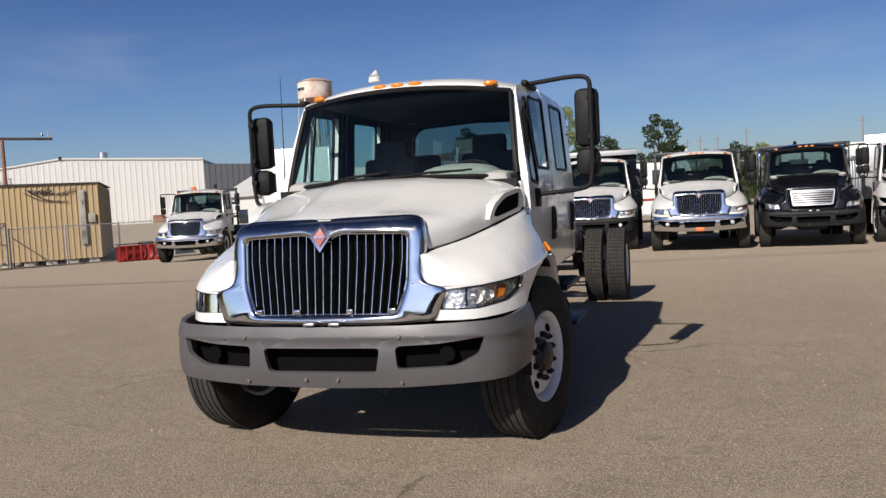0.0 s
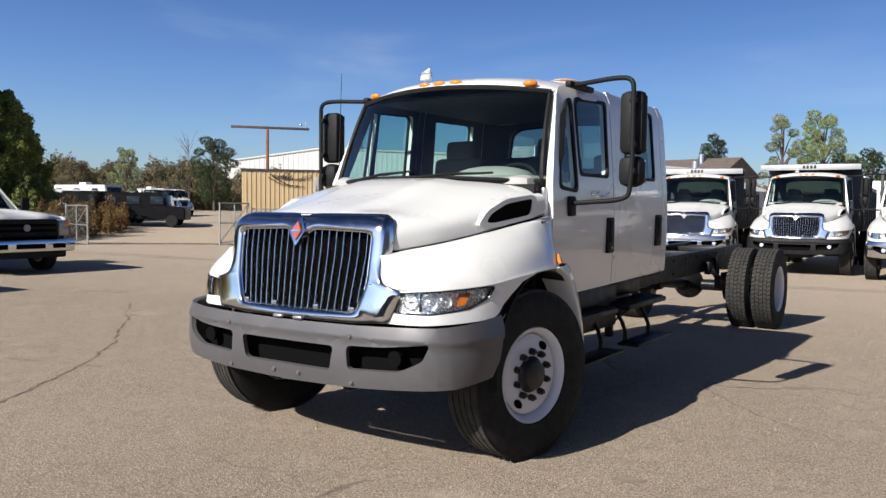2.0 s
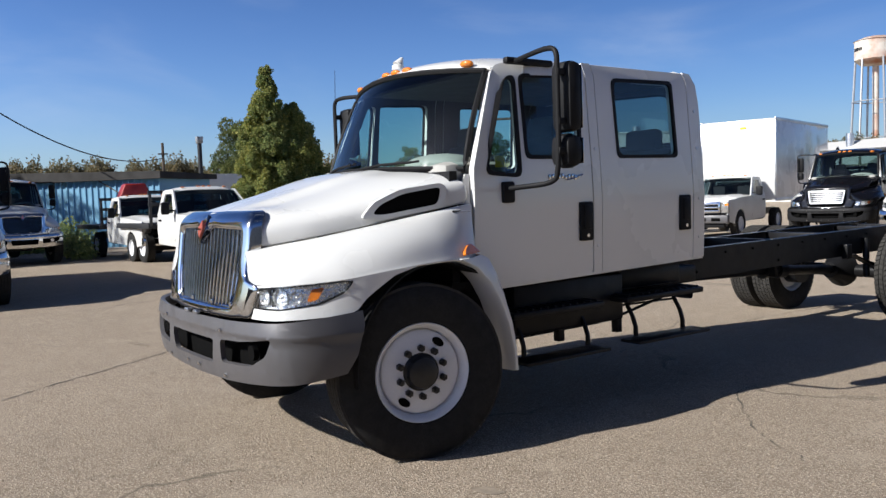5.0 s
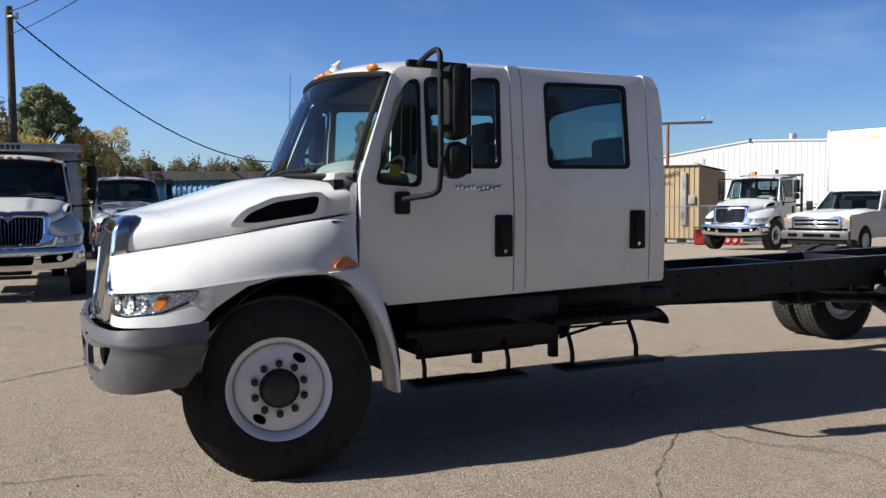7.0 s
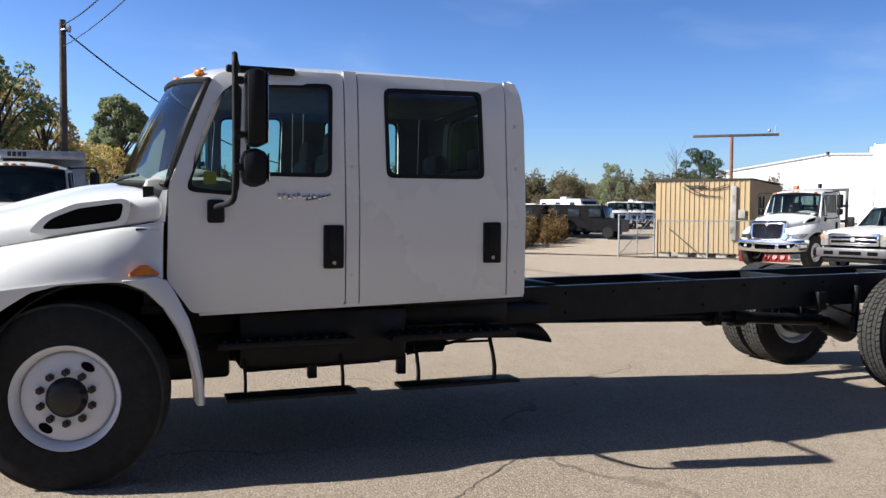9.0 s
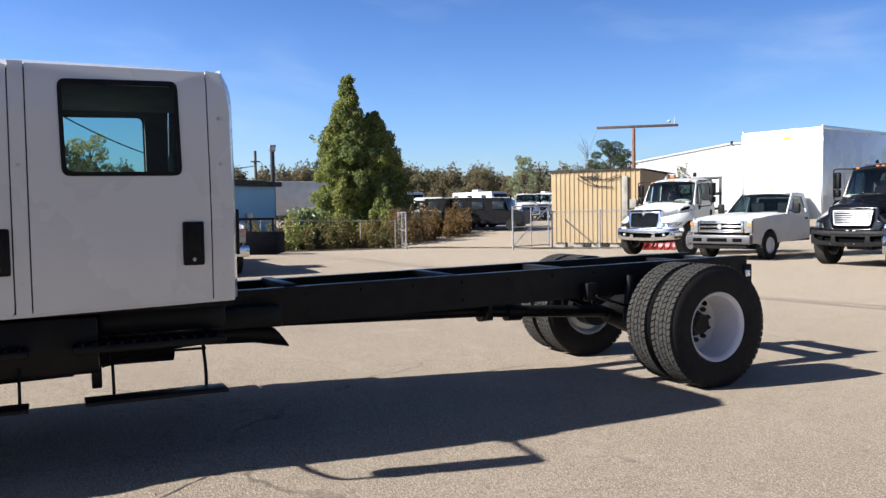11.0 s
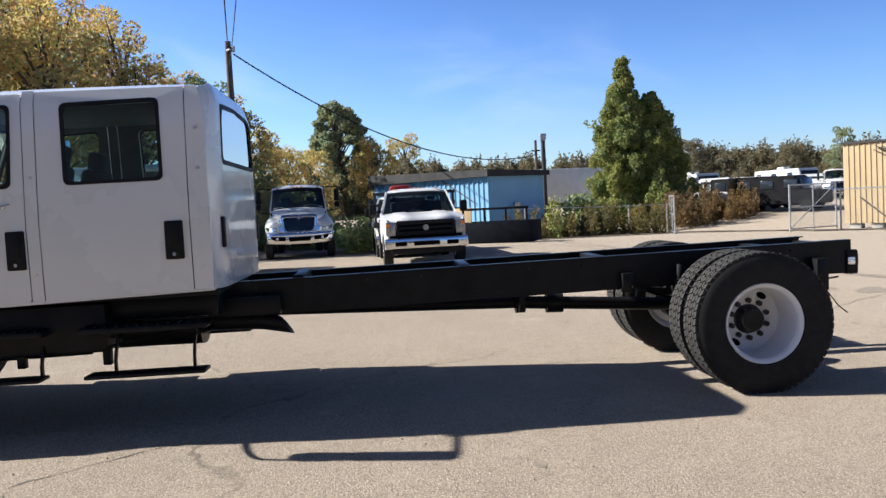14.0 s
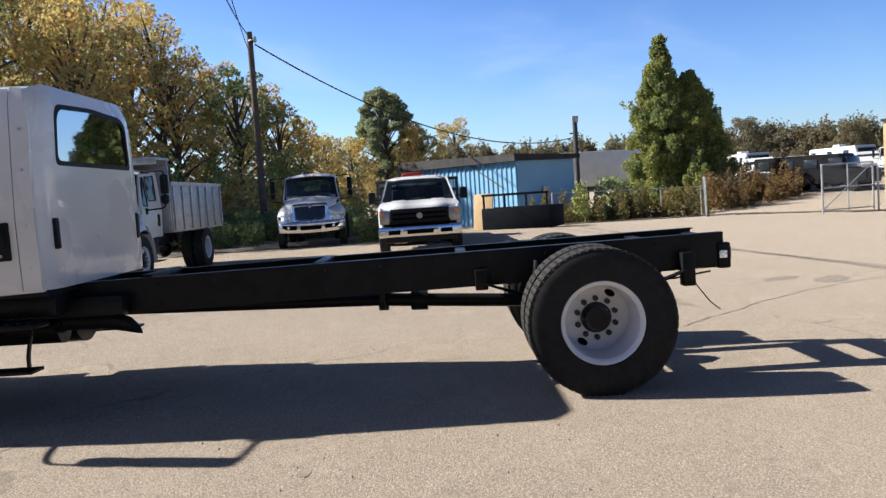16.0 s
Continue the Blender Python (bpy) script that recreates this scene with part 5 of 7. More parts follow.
dark_tipper = fleet("white truck with dark bumper and dark grey tipper body", yard(-0.45, 18.0, 2), lambda t: dump_body(t, DUMPDARK))
grey_tipper = fleet("white truck with chrome grille and dark grey tipper body", yard(-3.2, 17.9, 8), lambda t: dump_body(t, DUMPDARK, h=1.08))
for o in list(dark_tipper.children) + [c for c in grey_tipper.children if c.name.startswith("dump_body")]:
    if o.name.startswith("bumper"):
        o.data = o.data.copy()
        o.data.materials[0] = BLACKPLASTIC
        tagged(o, "black front bumper")
    if o.name.startswith("dump_body"):
        for c in o.children:
            if c.name.startswith("shield_lip"):
                c.data.materials[0] = DUMPGREY
fleet("white truck with stainless stake body beside the black one", yard(7.6, 17.6, -4), lambda t: dump_body(t, STEEL, headboard=False))


def plough_rig(t):
    flat_body(t, DARKSTEEL)
    bm = box(bmesh.new(), (-.3, 1.3, 2.62), (.16, .16, .12), bevel=.03)
    part("beacon", bm, ORANGE, t, "orange roof beacon")
    part("mirror_ball", cyl(bmesh.new(), (.5, 1.35, 2.58), (.5, 1.35, 2.72), .06, 14), BLACKPLASTIC, t)


fleet("white truck with chrome bumper and orange beacon by the shed", yard(-14.9, 20.7, 16), plough_rig)
fleet("white truck with chrome grille parked before the thicket", yard(-21.6, 1.85, 96))
fleet("white tipper truck with grey body and dark windscreen", yard(-10.45, -1.1, 90), lambda t: dump_body(t, STEEL))
for x, y, h in ((4.9, 17.2, -3), (-7.1, 20.6, 10)):
    bt = build_truck("black truck with bright horizontal grille bars", yard(x, y, h), BLACKPAINT, False, BLACKPLASTIC, 4.6, 6.3, "parked trucks", False, grille=False)
    flat_body(bt, DARKSTEEL)
    for sx in (1, -1):
        part("exhaust_pipe", tube(bmesh.new(), rounded([(sx * 1.08, 1.95, .9), (sx * 1.08, 1.95, 2.2), (sx * 1.08, 1.97, 2.42), (sx * 1.10, 2.1, 2.50)], 2), .06, 12), CHROME, bt, "chrome upright exhaust pipe")


LAMPGREY = mat("clear_lamp_plastic", (0.32, 0.31, 0.30), 0.15, 0.4, var=0.4, scale=25, coat=0.6)


# ---- heavy pickup, front axle at the origin, nose towards -y ----
def pickup(label, m, body="flat", bumper=CHROME, group="parked pickups", paint=WHITE2):
    T = thing("pickup_truck", label, "pickup", group, m)
    arch = lambda yc, r, n=9: [(yc + r * math.cos(a), .42 + r * math.sin(a)) for a in steps(0, math.pi, n)]
    wb = 3.55
    out = [(-.86, .55), (-.86, 1.08), (-.80, 1.16), (.95, 1.26), (1.02, 1.27), (2.30, 1.27), (2.30, .52)] + [(.47, .46)] + arch(0, .45)[0:] + [(-.6, .46), (-.84, .48)]
    win = rpoly([(1.22, 1.30), (2.12, 1.30), (2.10, 1.78), (1.62, 1.78)], .05)
    for sx in (1, -1):
        sp = lambda y, z: (sx * (.985 + .02 * math.sin(min(1, max(0, (z - .5) / .8)) * math.pi) - .10 * max(0, (-.45 - y) / .45) ** 2), y, z)
        part("body_side", thicken(sheet(bmesh.new(), out, [], sp, cuts_u=steps(-.8, 2.2, 13), cuts_v=(.6, .75, .9, 1.05, 1.15)), .04), paint, T, "white painted body side")
        cabp = lambda y, z: (sx * (.985 - .17 * (z - 1.27) / .6), y, z)
        part("cab_side", thicken(sheet(bmesh.new(), [(.95, 1.262), (2.30, 1.268), (2.27, 1.84), (2.15, 1.88), (1.60, 1.88)], [win], cabp), .04), paint, T)
        part("window", sheet(bmesh.new(), win, [], lambda y, z: (cabp(y, z)[0] - sx * .02, y, z)), DARKGLASS, T, "dark side window").visible_shadow = False
        part("door_seam", sheet(bmesh.new(), rpoly([(1.08, .62), (1.095, .62), (1.095, 1.24), (1.08, 1.24)], .002), [], lambda y, z: (sp(y, z)[0] + sx * .003, y, z)), VOID, T)
        part("handle", box(bmesh.new(), (sx * 1.012, 2.08, 1.12), (.03, .16, .05), bevel=.012), BLACKPLASTIC, T, "black door handle")
        part("mirror", box(bmesh.new(), (sx * 1.20, 1.12, 1.42), (.20, .10, .30), bevel=.04), BLACKPLASTIC, T, "black door mirror")
        part("mirror_arm", box(bmesh.new(), (sx * 1.04, 1.14, 1.36), (.16, .05, .04), bevel=.01), BLACKPLASTIC, T)
        for y in (0, wb):
            w = new("wheel")
            w.parent = T
            w.matrix_basis = pose(sx * .90, y, .40, 0, 0, 0 if sx > 0 else 180) @ Matrix.Diagonal((.9, .78, .78, 1))
            for nm, me in (("tyre", TYRE), ("tread", TREADMESH), ("rim", DISC_OUT)):
                o = new(nm, me)
                o.parent = w
        hl = part("headlamp", box(bmesh.new(), (sx * .84, -.855, .93), (.24, .10, .34), bevel=.03), LAMPGREY, T, "clear headlamp with amber corner")
        part("indicator", box(bmesh.new(), (sx * .90, -.875, 1.02), (.12, .08, .08), bevel=.015), AMBER, hl)
    # hood, screen, roof
    bm = bmesh.new()
    rows = []
    for y, z in ((-.88, 1.06), (-.84, 1.13), (-.6, 1.18), (0, 1.225), (.6, 1.25), (.98, 1.265)):
        w = .985 - .10 * max(0, (-.45 - y) / .45) ** 2
        rows.append([(w * u, y + .10 * u * u * (y < -.5), z + .045 * (1 - abs(u) ** 4) + (.018 if .35 < abs(u) < .7 else 0)) for u in (-1, -.9, -.72, -.68, -.36, -.32, 0, .32, .36, .68, .72, .9, 1)])
    grid(bm, rows)
    part("hood", thicken(bm, .03), paint, T, "white hood with raised edges", 60)
    rows = [[((.93 - .12 * v) * u, .90 + .62 * v + .10 * u * u, 1.30 + .56 * v) for u in steps(-1, 1, 11)] for v in steps(0, 1, 4)]
    bm = bmesh.new()
    grid(bm, rows)
    part("windscreen", bm, DARKGLASS, T, "dark raked windscreen").visible_shadow = False
    bm = bmesh.new()
    rows = [[(.82 * u, y + .08 * u * u * (y < 1.7), z - .07 * abs(u) ** 4) for u in steps(-1, 1, 11)] for y, z in ((1.51, 1.87), (1.6, 1.92), (1.9, 1.95), (2.2, 1.93), (2.30, 1.84))]
    grid(bm, rows)
    part("roof", thicken(bm, .03), paint, T, "white cab roof", 60)
    bk = part("cab_back", thicken(sheet(bmesh.new(), [(-.98, .6), (.98, .6), (.98, 1.27), (.82, 1.86), (-.82, 1.86), (-.98, 1.27)], [rrect(-.7, 1.36, .7, 1.76, .05)], lambda u, v: (u, 2.30, v)), .04), paint, T)
    part("rear_window", sheet(bmesh.new(), rrect(-.7, 1.36, .7, 1.76, .05), [], lambda u, v: (u, 2.29, v)), DARKGLASS, bk).visible_shadow = False
    for x in (-.55, -.14, 0, .14, .55):
        part("roof_marker_lamp", box(bmesh.new(), (x, 1.66, 1.955 - .02 * (abs(x) > .3)), (.08, .06, .03), bevel=.01), AMBER, T)
    gs = part("grille", box(bmesh.new(), (0, -.87, .94), (1.40, .08, .36), bevel=.03), BLACKPLASTIC if bumper is CHROME else CHROME, T, "wide dark grille with cross bars")
    for z in (.83, .94, 1.05):
        part("bar", box(bmesh.new(), (0, -.92, z), (1.34, .03, .045), bevel=.01), BLACKPLASTIC if bumper is CHROME else CHROME, gs)
    part("badge", cyl(bmesh.new(), (0, -.93, .94), (0, -.955, .94), .07, 24), DASHGREY, gs, "plain oval badge")
    for z in (.885, .995):
        part("gap", box(bmesh.new(), (0, -.915, z), (1.28, .02, .055)), VOID, gs)
    bp = part("bumper", box(bmesh.new(), (0, -.98, .58), (2.0, .20, .26), bevel=.05), bumper, T, "chrome front bumper" if bumper is CHROME else "grey front bumper")
    for x, w in ((0, .62), (-.62, .28), (.62, .28)):
        part("slot", box(bmesh.new(), (x, -1.082, .57), (w, .01, .10), bevel=.004), VOID, bp)
    part("valance", box(bmesh.new(), (0, -.90, .40), (1.70, .16, .16), bevel=.04), BLACKPLASTIC, T, "black lower valance")
    part("underside", box(bmesh.new(), (0, 1.0, .62), (1.5, 3.6, .34)), VOID, T)
    part("frame", box(bmesh.new(), (0, 3.0, .68), (.9, 4.0, .22)), FRAMEBLACK, T)
    part("dashboard", box(bmesh.new(), (0, 1.25, 1.22), (1.7, .4, .16), bevel=.04), TRIMGREY, T)
    for x in (-.45, .45):
        part("seat", box(bmesh.new(), (x, 1.95, 1.3), (.5, .16, .6), bevel=.05), SEATGREY, T)
    if body == "flat":
        flat_body(T, DARKSTEEL, z0=.98, y0=2.48, y1=5.2, top=.86)
    elif body == "box":
        b = part("cargo_box", box(bmesh.new(), (0, 5.6, 2.45), (2.55, 6.2, 2.75), bevel=.05), WHITE, T, "tall white cargo box")
        for sx in (1, -1):
            for z in (1.09, 3.80):
                part("edge_rail", box(bmesh.new(), (sx * 1.27, 5.6, z), (.05, 6.2, .10), bevel=.01), ALU, b)
            part("corner_post", box(bmesh.new(), (sx * 1.27, 2.51, 2.45), (.06, .06, 2.6), bevel=.01), ALU, b)
        part("marker", box(bmesh.new(), (.2, 2.49, 3.55), (.22, .02, .07), bevel=.01), YELLOW, b)
    return T


pickup("white pickup with dark flatbed and chrome bumper", yard(-14.8, 5.8, 92) @ Matrix.Scale(1.06, 4))
pickup("white cargo box truck with grey bumper on a pickup cab", yard(-11.2, 20.4, 14), "box", GREYPLASTIC)
rp2 = pickup("white utility truck with a red hopper behind the cab", yard(-19.3, 5.5, 92), "flat")
part("hopper", box(bmesh.new(), (0, 2.7, 1.95), (1.3, .5, .75), bevel=.06, taper=(.5, .8)), RED, rp2, "red painted hopper")


# ---- plough blade lying by the shed ----
def plough(m):
    T = thing("snow_plough", "red curved snow plough blade lying on the ground", "plough", m=m)
    for sx, turn in ((-1, 14), (1, -14)):
        rot = Matrix.Translation((0, 0, 0)) @ Matrix.Rotation(radians(turn), 4, "Z")
        rows = [[rot @ Vector((sx * x, -.05 - .26 * (1 - math.sin(a)), .40 - .40 * math.cos(a))) for x in steps(.03, 1.15, 7)] for a in steps(.25, math.pi - .45, 9)]
        bm = bmesh.new()
        grid(bm, rows)
        bl = part("blade", thicken(bm, .03), RED, T, "curved red blade wing")
        for x in steps(.08, 1.1, 4):
            bm = box(bmesh.new(), (sx * x, -.36, .42), (.05, .10, .74), bevel=.01)
            bmesh.ops.transform(bm, matrix=rot, verts=bm.verts[:])
            part("rib", bm, RED, bl)
        bm = box(bmesh.new(), (sx * .58, -.10, .83), (1.16, .16, .05), bevel=.012)
        bmesh.ops.transform(bm, matrix=rot, verts=bm.verts[:])
        part("top_edge", bm, DARKSTEEL, bl)
    part("push_frame", box(bmesh.new(), (.3, .75, .32), (.9, 1.3, .20), bevel=.02), DARKSTEEL, T)
    part("lift_frame", box(bmesh.new(), (.3, 1.0, .62), (.7, .14, .5), bevel=.02), DARKSTEEL, T)
    return T


plough(yard(-20.6, 25.2, 40) @ Matrix.Scale(.9, 4))


# ---- buildings ----
SIDING_WHITE = mat("white_metal_siding", (0.50, 0.495, 0.475), 0.5, var=0.08, scale=0.4, fine=0.05, fine_scale=4)
SIDING_TAN = mat("tan_metal_siding", (0.40, 0.292, 0.155), 0.55, var=0.18, scale=0.9, fine=0.08, fine_scale=12)
SIDING_BLUE = mat("pale_blue_metal_siding", (0.19, 0.40, 0.58), 0.5, var=0.15, scale=0.8, fine=0.06, fine_scale=10)
SIDING_DARK = mat("dark_grey_siding", (0.055, 0.06, 0.07), 0.6, var=0.2, scale=0.6)
ROOFDARK = mat("dark_roofing", (0.035, 0.033, 0.032), 0.85, var=0.3, scale=1.5)
ROOFBROWN = mat("brown_shingles", (0.11, 0.085, 0.072), 0.9, var=0.3, scale=1.5)
CONCRETE = mat("concrete_blocks", (0.34, 0.32, 0.28), 0.9, var=0.3, scale=3, bump=0.3, bump_scale=25)
RUST = mat("rusty_steel", (0.25, 0.10, 0.05), 0.8, var=0.5, scale=2, second=(0.10, 0.06, 0.045), bump=0.2, bump_scale=30)
DARKRUST = mat("dark_rusted_steel", (0.10, 0.06, 0.045), 0.8, var=0.5, scale=2, second=(0.05, 0.045, 0.045))
TANKPAINT = mat("weathered_tank_paint", (0.55, 0.50, 0.44), 0.6, var=0.6, scale=0.25, second=(0.33, 0.13, 0.06))
WOODGREY = mat("weathered_pole_wood", (0.10, 0.078, 0.06), 0.9, var=0.35, scale=3, bump=0.3, bump_scale=30)
CHAIN = mat("chain_link_wire", (0.30, 0.31, 0.31), 0.5, 0.7)
# pole wood lightened to grey, painting in the haze of distance
POLEGREY = mat("hazed_pole_wood", (0.20, 0.19, 0.18), 0.9, var=0.3, scale=3)
CABLE = mat("black_cable", (0.02, 0.02, 0.02), 0.7)


def siding(bm, a, b, z0, z1a, z1b=None, pitch=0.3, depth=0.03):
    """A wall of upright ribbed sheet from a to b in plan, its ribs standing towards the right of that line."""
    a, b = Vector((*a, 0)), Vector((*b, 0))
    d = (b - a)
    L = d.length
    d.normalize()
    n = Vector((d.y, -d.x, 0))
    z1b = z1a if z1b is None else z1b
    prof = []
    k = int(L / pitch)
    for i in range(k):
        s = i * L / k
        w = L / k
        prof += [(s, 0), (s + w * .62, 0), (s + w * .70, depth), (s + w * .92, depth)]
    prof.append((L, 0))
    rows = [[a + d * s + n * o + Vector((0, 0, z0)) for s, o in prof], [a + d * s + n * o + Vector((0, 0, z1a + (z1b - z1a) * s / L)) for s, o in prof]]
    grid(bm, rows)
    return bm


def slab(bm, pts, z0, z1):
    """An upright prism over a plan polygon; z1 may be a list, corner by corner."""
    zt = z1 if isinstance(z1, (list, tuple)) else [z1] * len(pts)
    lo = [bm.verts.new((*p, z0)) for p in pts]
    hi = [bm.verts.new((*p, z)) for p, z in zip(pts, zt)]
    n = len(pts)
    for i in range(n):
        bm.faces.new((lo[i], lo[(i + 1) % n], hi[(i + 1) % n], hi[i]))
    bm.faces.new(hi)
    bm.faces.new(lo[::-1])
    return bm


def warehouse():
    T = thing("warehouse", "long white metal-sided warehouse with a low gable", "warehouse")
    A, P, B, C = (-116.0, 100.0), (-98.0, 108.0), (-77.0, 117.5), (-69.0, 121.0)
    z0 = -1.6
    part("wall", siding(bmesh.new(), A, P, z0, 9.5, 12.0, .9, .05), SIDING_WHITE, T, smooth=0)
    part("wall", siding(bmesh.new(), P, B, z0, 12.0, 11.0, .9, .05), SIDING_WHITE, T, smooth=0)
    part("core", slab(bmesh.new(), [(A[0], A[1] + .2), (P[0], P[1] + .2), (B[0], B[1] + .2), (B[0] - 16, B[1] + 36), (A[0] - 16, A[1] + 36)], z0, [9.4, 11.9, 10.9, 10.9, 9.4]), SIDING_WHITE, T, smooth=0)
    for p, q, za, zb in ((A, P, 9.5, 12.0), (P, B, 12.0, 11.0)):
        part("roof_trim", tube(bmesh.new(), [(p[0], p[1] - .1, za + .03), (q[0], q[1] - .1, zb + .03)], .18, 6), SIDING_WHITE, T)
    part("roof_vent", cyl(bmesh.new(), (-92.5, 111.6, 11.8), (-92.5, 111.6, 12.9), .75, 16), ALU, T, "round roof ventilator")
    part("roof_vent", cyl(bmesh.new(), (-98, 107.8, 11.9), (-98, 107.8, 12.4), .25, 12), DARKSTEEL, T)
    part("door", box(bmesh.new(), (-84.2, 114.1, .3), (1.9, .2, 3.2), rot=(0, 0, 24), bevel=.02), RUST, T, "rusty personnel door")
    w = thing("dark_wing", "low dark-sided wing building", "building")
    part("wall", siding(bmesh.new(), B, C, z0, 10.2, 9.8, .9, .08), SIDING_DARK, w, smooth=0)
    part("core", slab(bmesh.new(), [(B[0] + .1, B[1] + .2), (C[0], C[1] + .2), (C[0] - 12, C[1] + 28), (B[0] - 12, B[1] + 28)], z0, 9.75), SIDING_DARK, w, smooth=0)


def shed():
    T = thing("shed", "tan corrugated metal shed with cables on its front", "shed")
    r, k = Vector((.82, .57)), Vector((-.57, .82))
    A = Vector((-29.0, 25.8))
    B, z0 = A + r * 4.6, -.75
    C, D = B + k * 6.5, A + k * 6.5
    z0 = ground_z(-27, 27) + .22
    part("wall", siding(bmesh.new(), A, B, z0, 3.42, 3.34, .23, .035), SIDING_TAN, T, smooth=0)
    part("wall", siding(bmesh.new(), B, C, z0, 3.34, 3.22, .23, .035), SIDING_TAN, T, smooth=0)
    part("wall", siding(bmesh.new(), D, A, z0, 3.32, 3.42, .23, .035), SIDING_TAN, T, smooth=0)
    e = lambda p, a, b: tuple(p + r * a + k * b)
    part("core", slab(bmesh.new(), [e(A, .06, .06), e(B, -.06, .06), e(C, -.06, 0), e(D, .06, 0)], z0, 3.27), VOID, T, smooth=0)
    part("roof", slab(bmesh.new(), [e(A, -.08, -.10), e(B, .10, -.10), e(C, .1, .1), e(D, -.08, .1)], 3.35, [3.46, 3.40, 3.32, 3.40]), ROOFDARK, T, "flat dark roof edge", smooth=0)
    for s in steps(.4, 4.2, 5):
        p = A + r * s + k * .3
        part("footing", box(bmesh.new(), (p.x, p.y, z0 - .17), (.5, .4, .42), rot=(0, 0, 35), bevel=.02), CONCRETE, T)
    for s, z, w, h in ((3.85, 1.75, .28, 2.6), (4.25, 1.7, .32, .42), (3.85, .95, .26, .4), (3.9, 2.45, .18, .3)):
        p = A + r * s - k * .10
        part("meter_box", box(bmesh.new(), (p.x, p.y, z), (w, .10, h), rot=(0, 0, 34.8), bevel=.02), CONCRETE, T, "grey electric meter box and conduit")
    random.seed(4)
    for i in range(9):
        s0, s1 = 1.3 + random.random() * .8, 2.2 + random.random() * 1.7
        p, q = A + r * s0 - k * .09, A + r * s1 - k * .09
        zz = 3.25 - random.random() * .25
        ze = 3.3 - random.random() * (.9 if i % 3 else .3)
        m = (p + q) / 2
        part("hanging_cable", tube(bmesh.new(), rounded([(p.x, p.y, zz), (m.x, m.y, (zz + ze) / 2 - .22), (q.x, q.y, ze)], 2), .018, 5), CABLE, T)
    p, q = A + r * .7 - k * .05, A + r * 2.3 - k * .05
    part("brace", tube(bmesh.new(), [(p.x, p.y, .95), (q.x, q.y, -.35)], .035, 6), WOODGREY, T)


def blue_building():
    T = thing("blue_building", "pale blue metal building with a dark flat roof", "building")
    A, B, C = (-41.5, 4.3), (-35.3, 10.3), (-37.6, 13.6)
    D = (A[0] + C[0] - B[0], A[1] + C[1] - B[1])
    z0 = -1.2
    part("wall", siding(bmesh.new(), A, B, z0, 3.1, 2.95, .33, .05), SIDING_BLUE, T, smooth=0)
    part("wall", slab(bmesh.new(), [(B[0] - .05, B[1] + .02), C, (C[0] - .2, C[1]), (B[0] - .25, B[1])], z0, 2.95), SIDING_BLUE, T, smooth=0)
    part("core", slab(bmesh.new(), [(A[0] - .1, A[1] + .1), (B[0] - .1, B[1] + .1), (C[0] - .1, C[1] - .1), D], z0, 2.9), SIDING_BLUE, T, smooth=0)
    e = .35
    part("roof", slab(bmesh.new(), [(A[0], A[1] - e), (B[0] + e, B[1] - .1), (C[0] + .2, C[1] + e), (D[0] - e, D[1])], 2.95, [3.5, 3.3, 3.2, 3.4]), ROOFDARK, T, "dark overhanging flat roof", smooth=0)
    part("meter_box", box(bmesh.new(), (-36.3, 11.9, 1.3), (.12, .4, .5), rot=(0, 0, 35)), STEEL, T)
    part("leaning_bar", tube(bmesh.new(), [(-37.8, 7.8, 3.1), (-35.9, 9.6, 1.6)], .03, 5), WOODGREY, T)


warehouse()
shed()
blue_building()


def t_pole():
    T = thing("sign_pole", "rusty T-shaped steel sign pole", "pole")
    part("post", cyl(bmesh.new(), (-51.4, 49.2, -1.3), (-51.4, 49.2, 8.45), .17, 12, .14), RUST, T)
    part("crossbar", box(bmesh.new(), (-51.3, 49.5, 8.6), (.24, 7.0, .22), rot=(0, 0, -38.5), bevel=.03), DARKRUST, T)
    part("anemometer", cyl(bmesh.new(), (-49.3, 52.0, 8.65), (-49.3, 52.0, 9.3), .04, 8), STEEL, T)
    part("wind_cup", box(bmesh.new(), (-49.6, 51.6, 8.95), (.22, .22, .22), bevel=.05), STEEL, T)


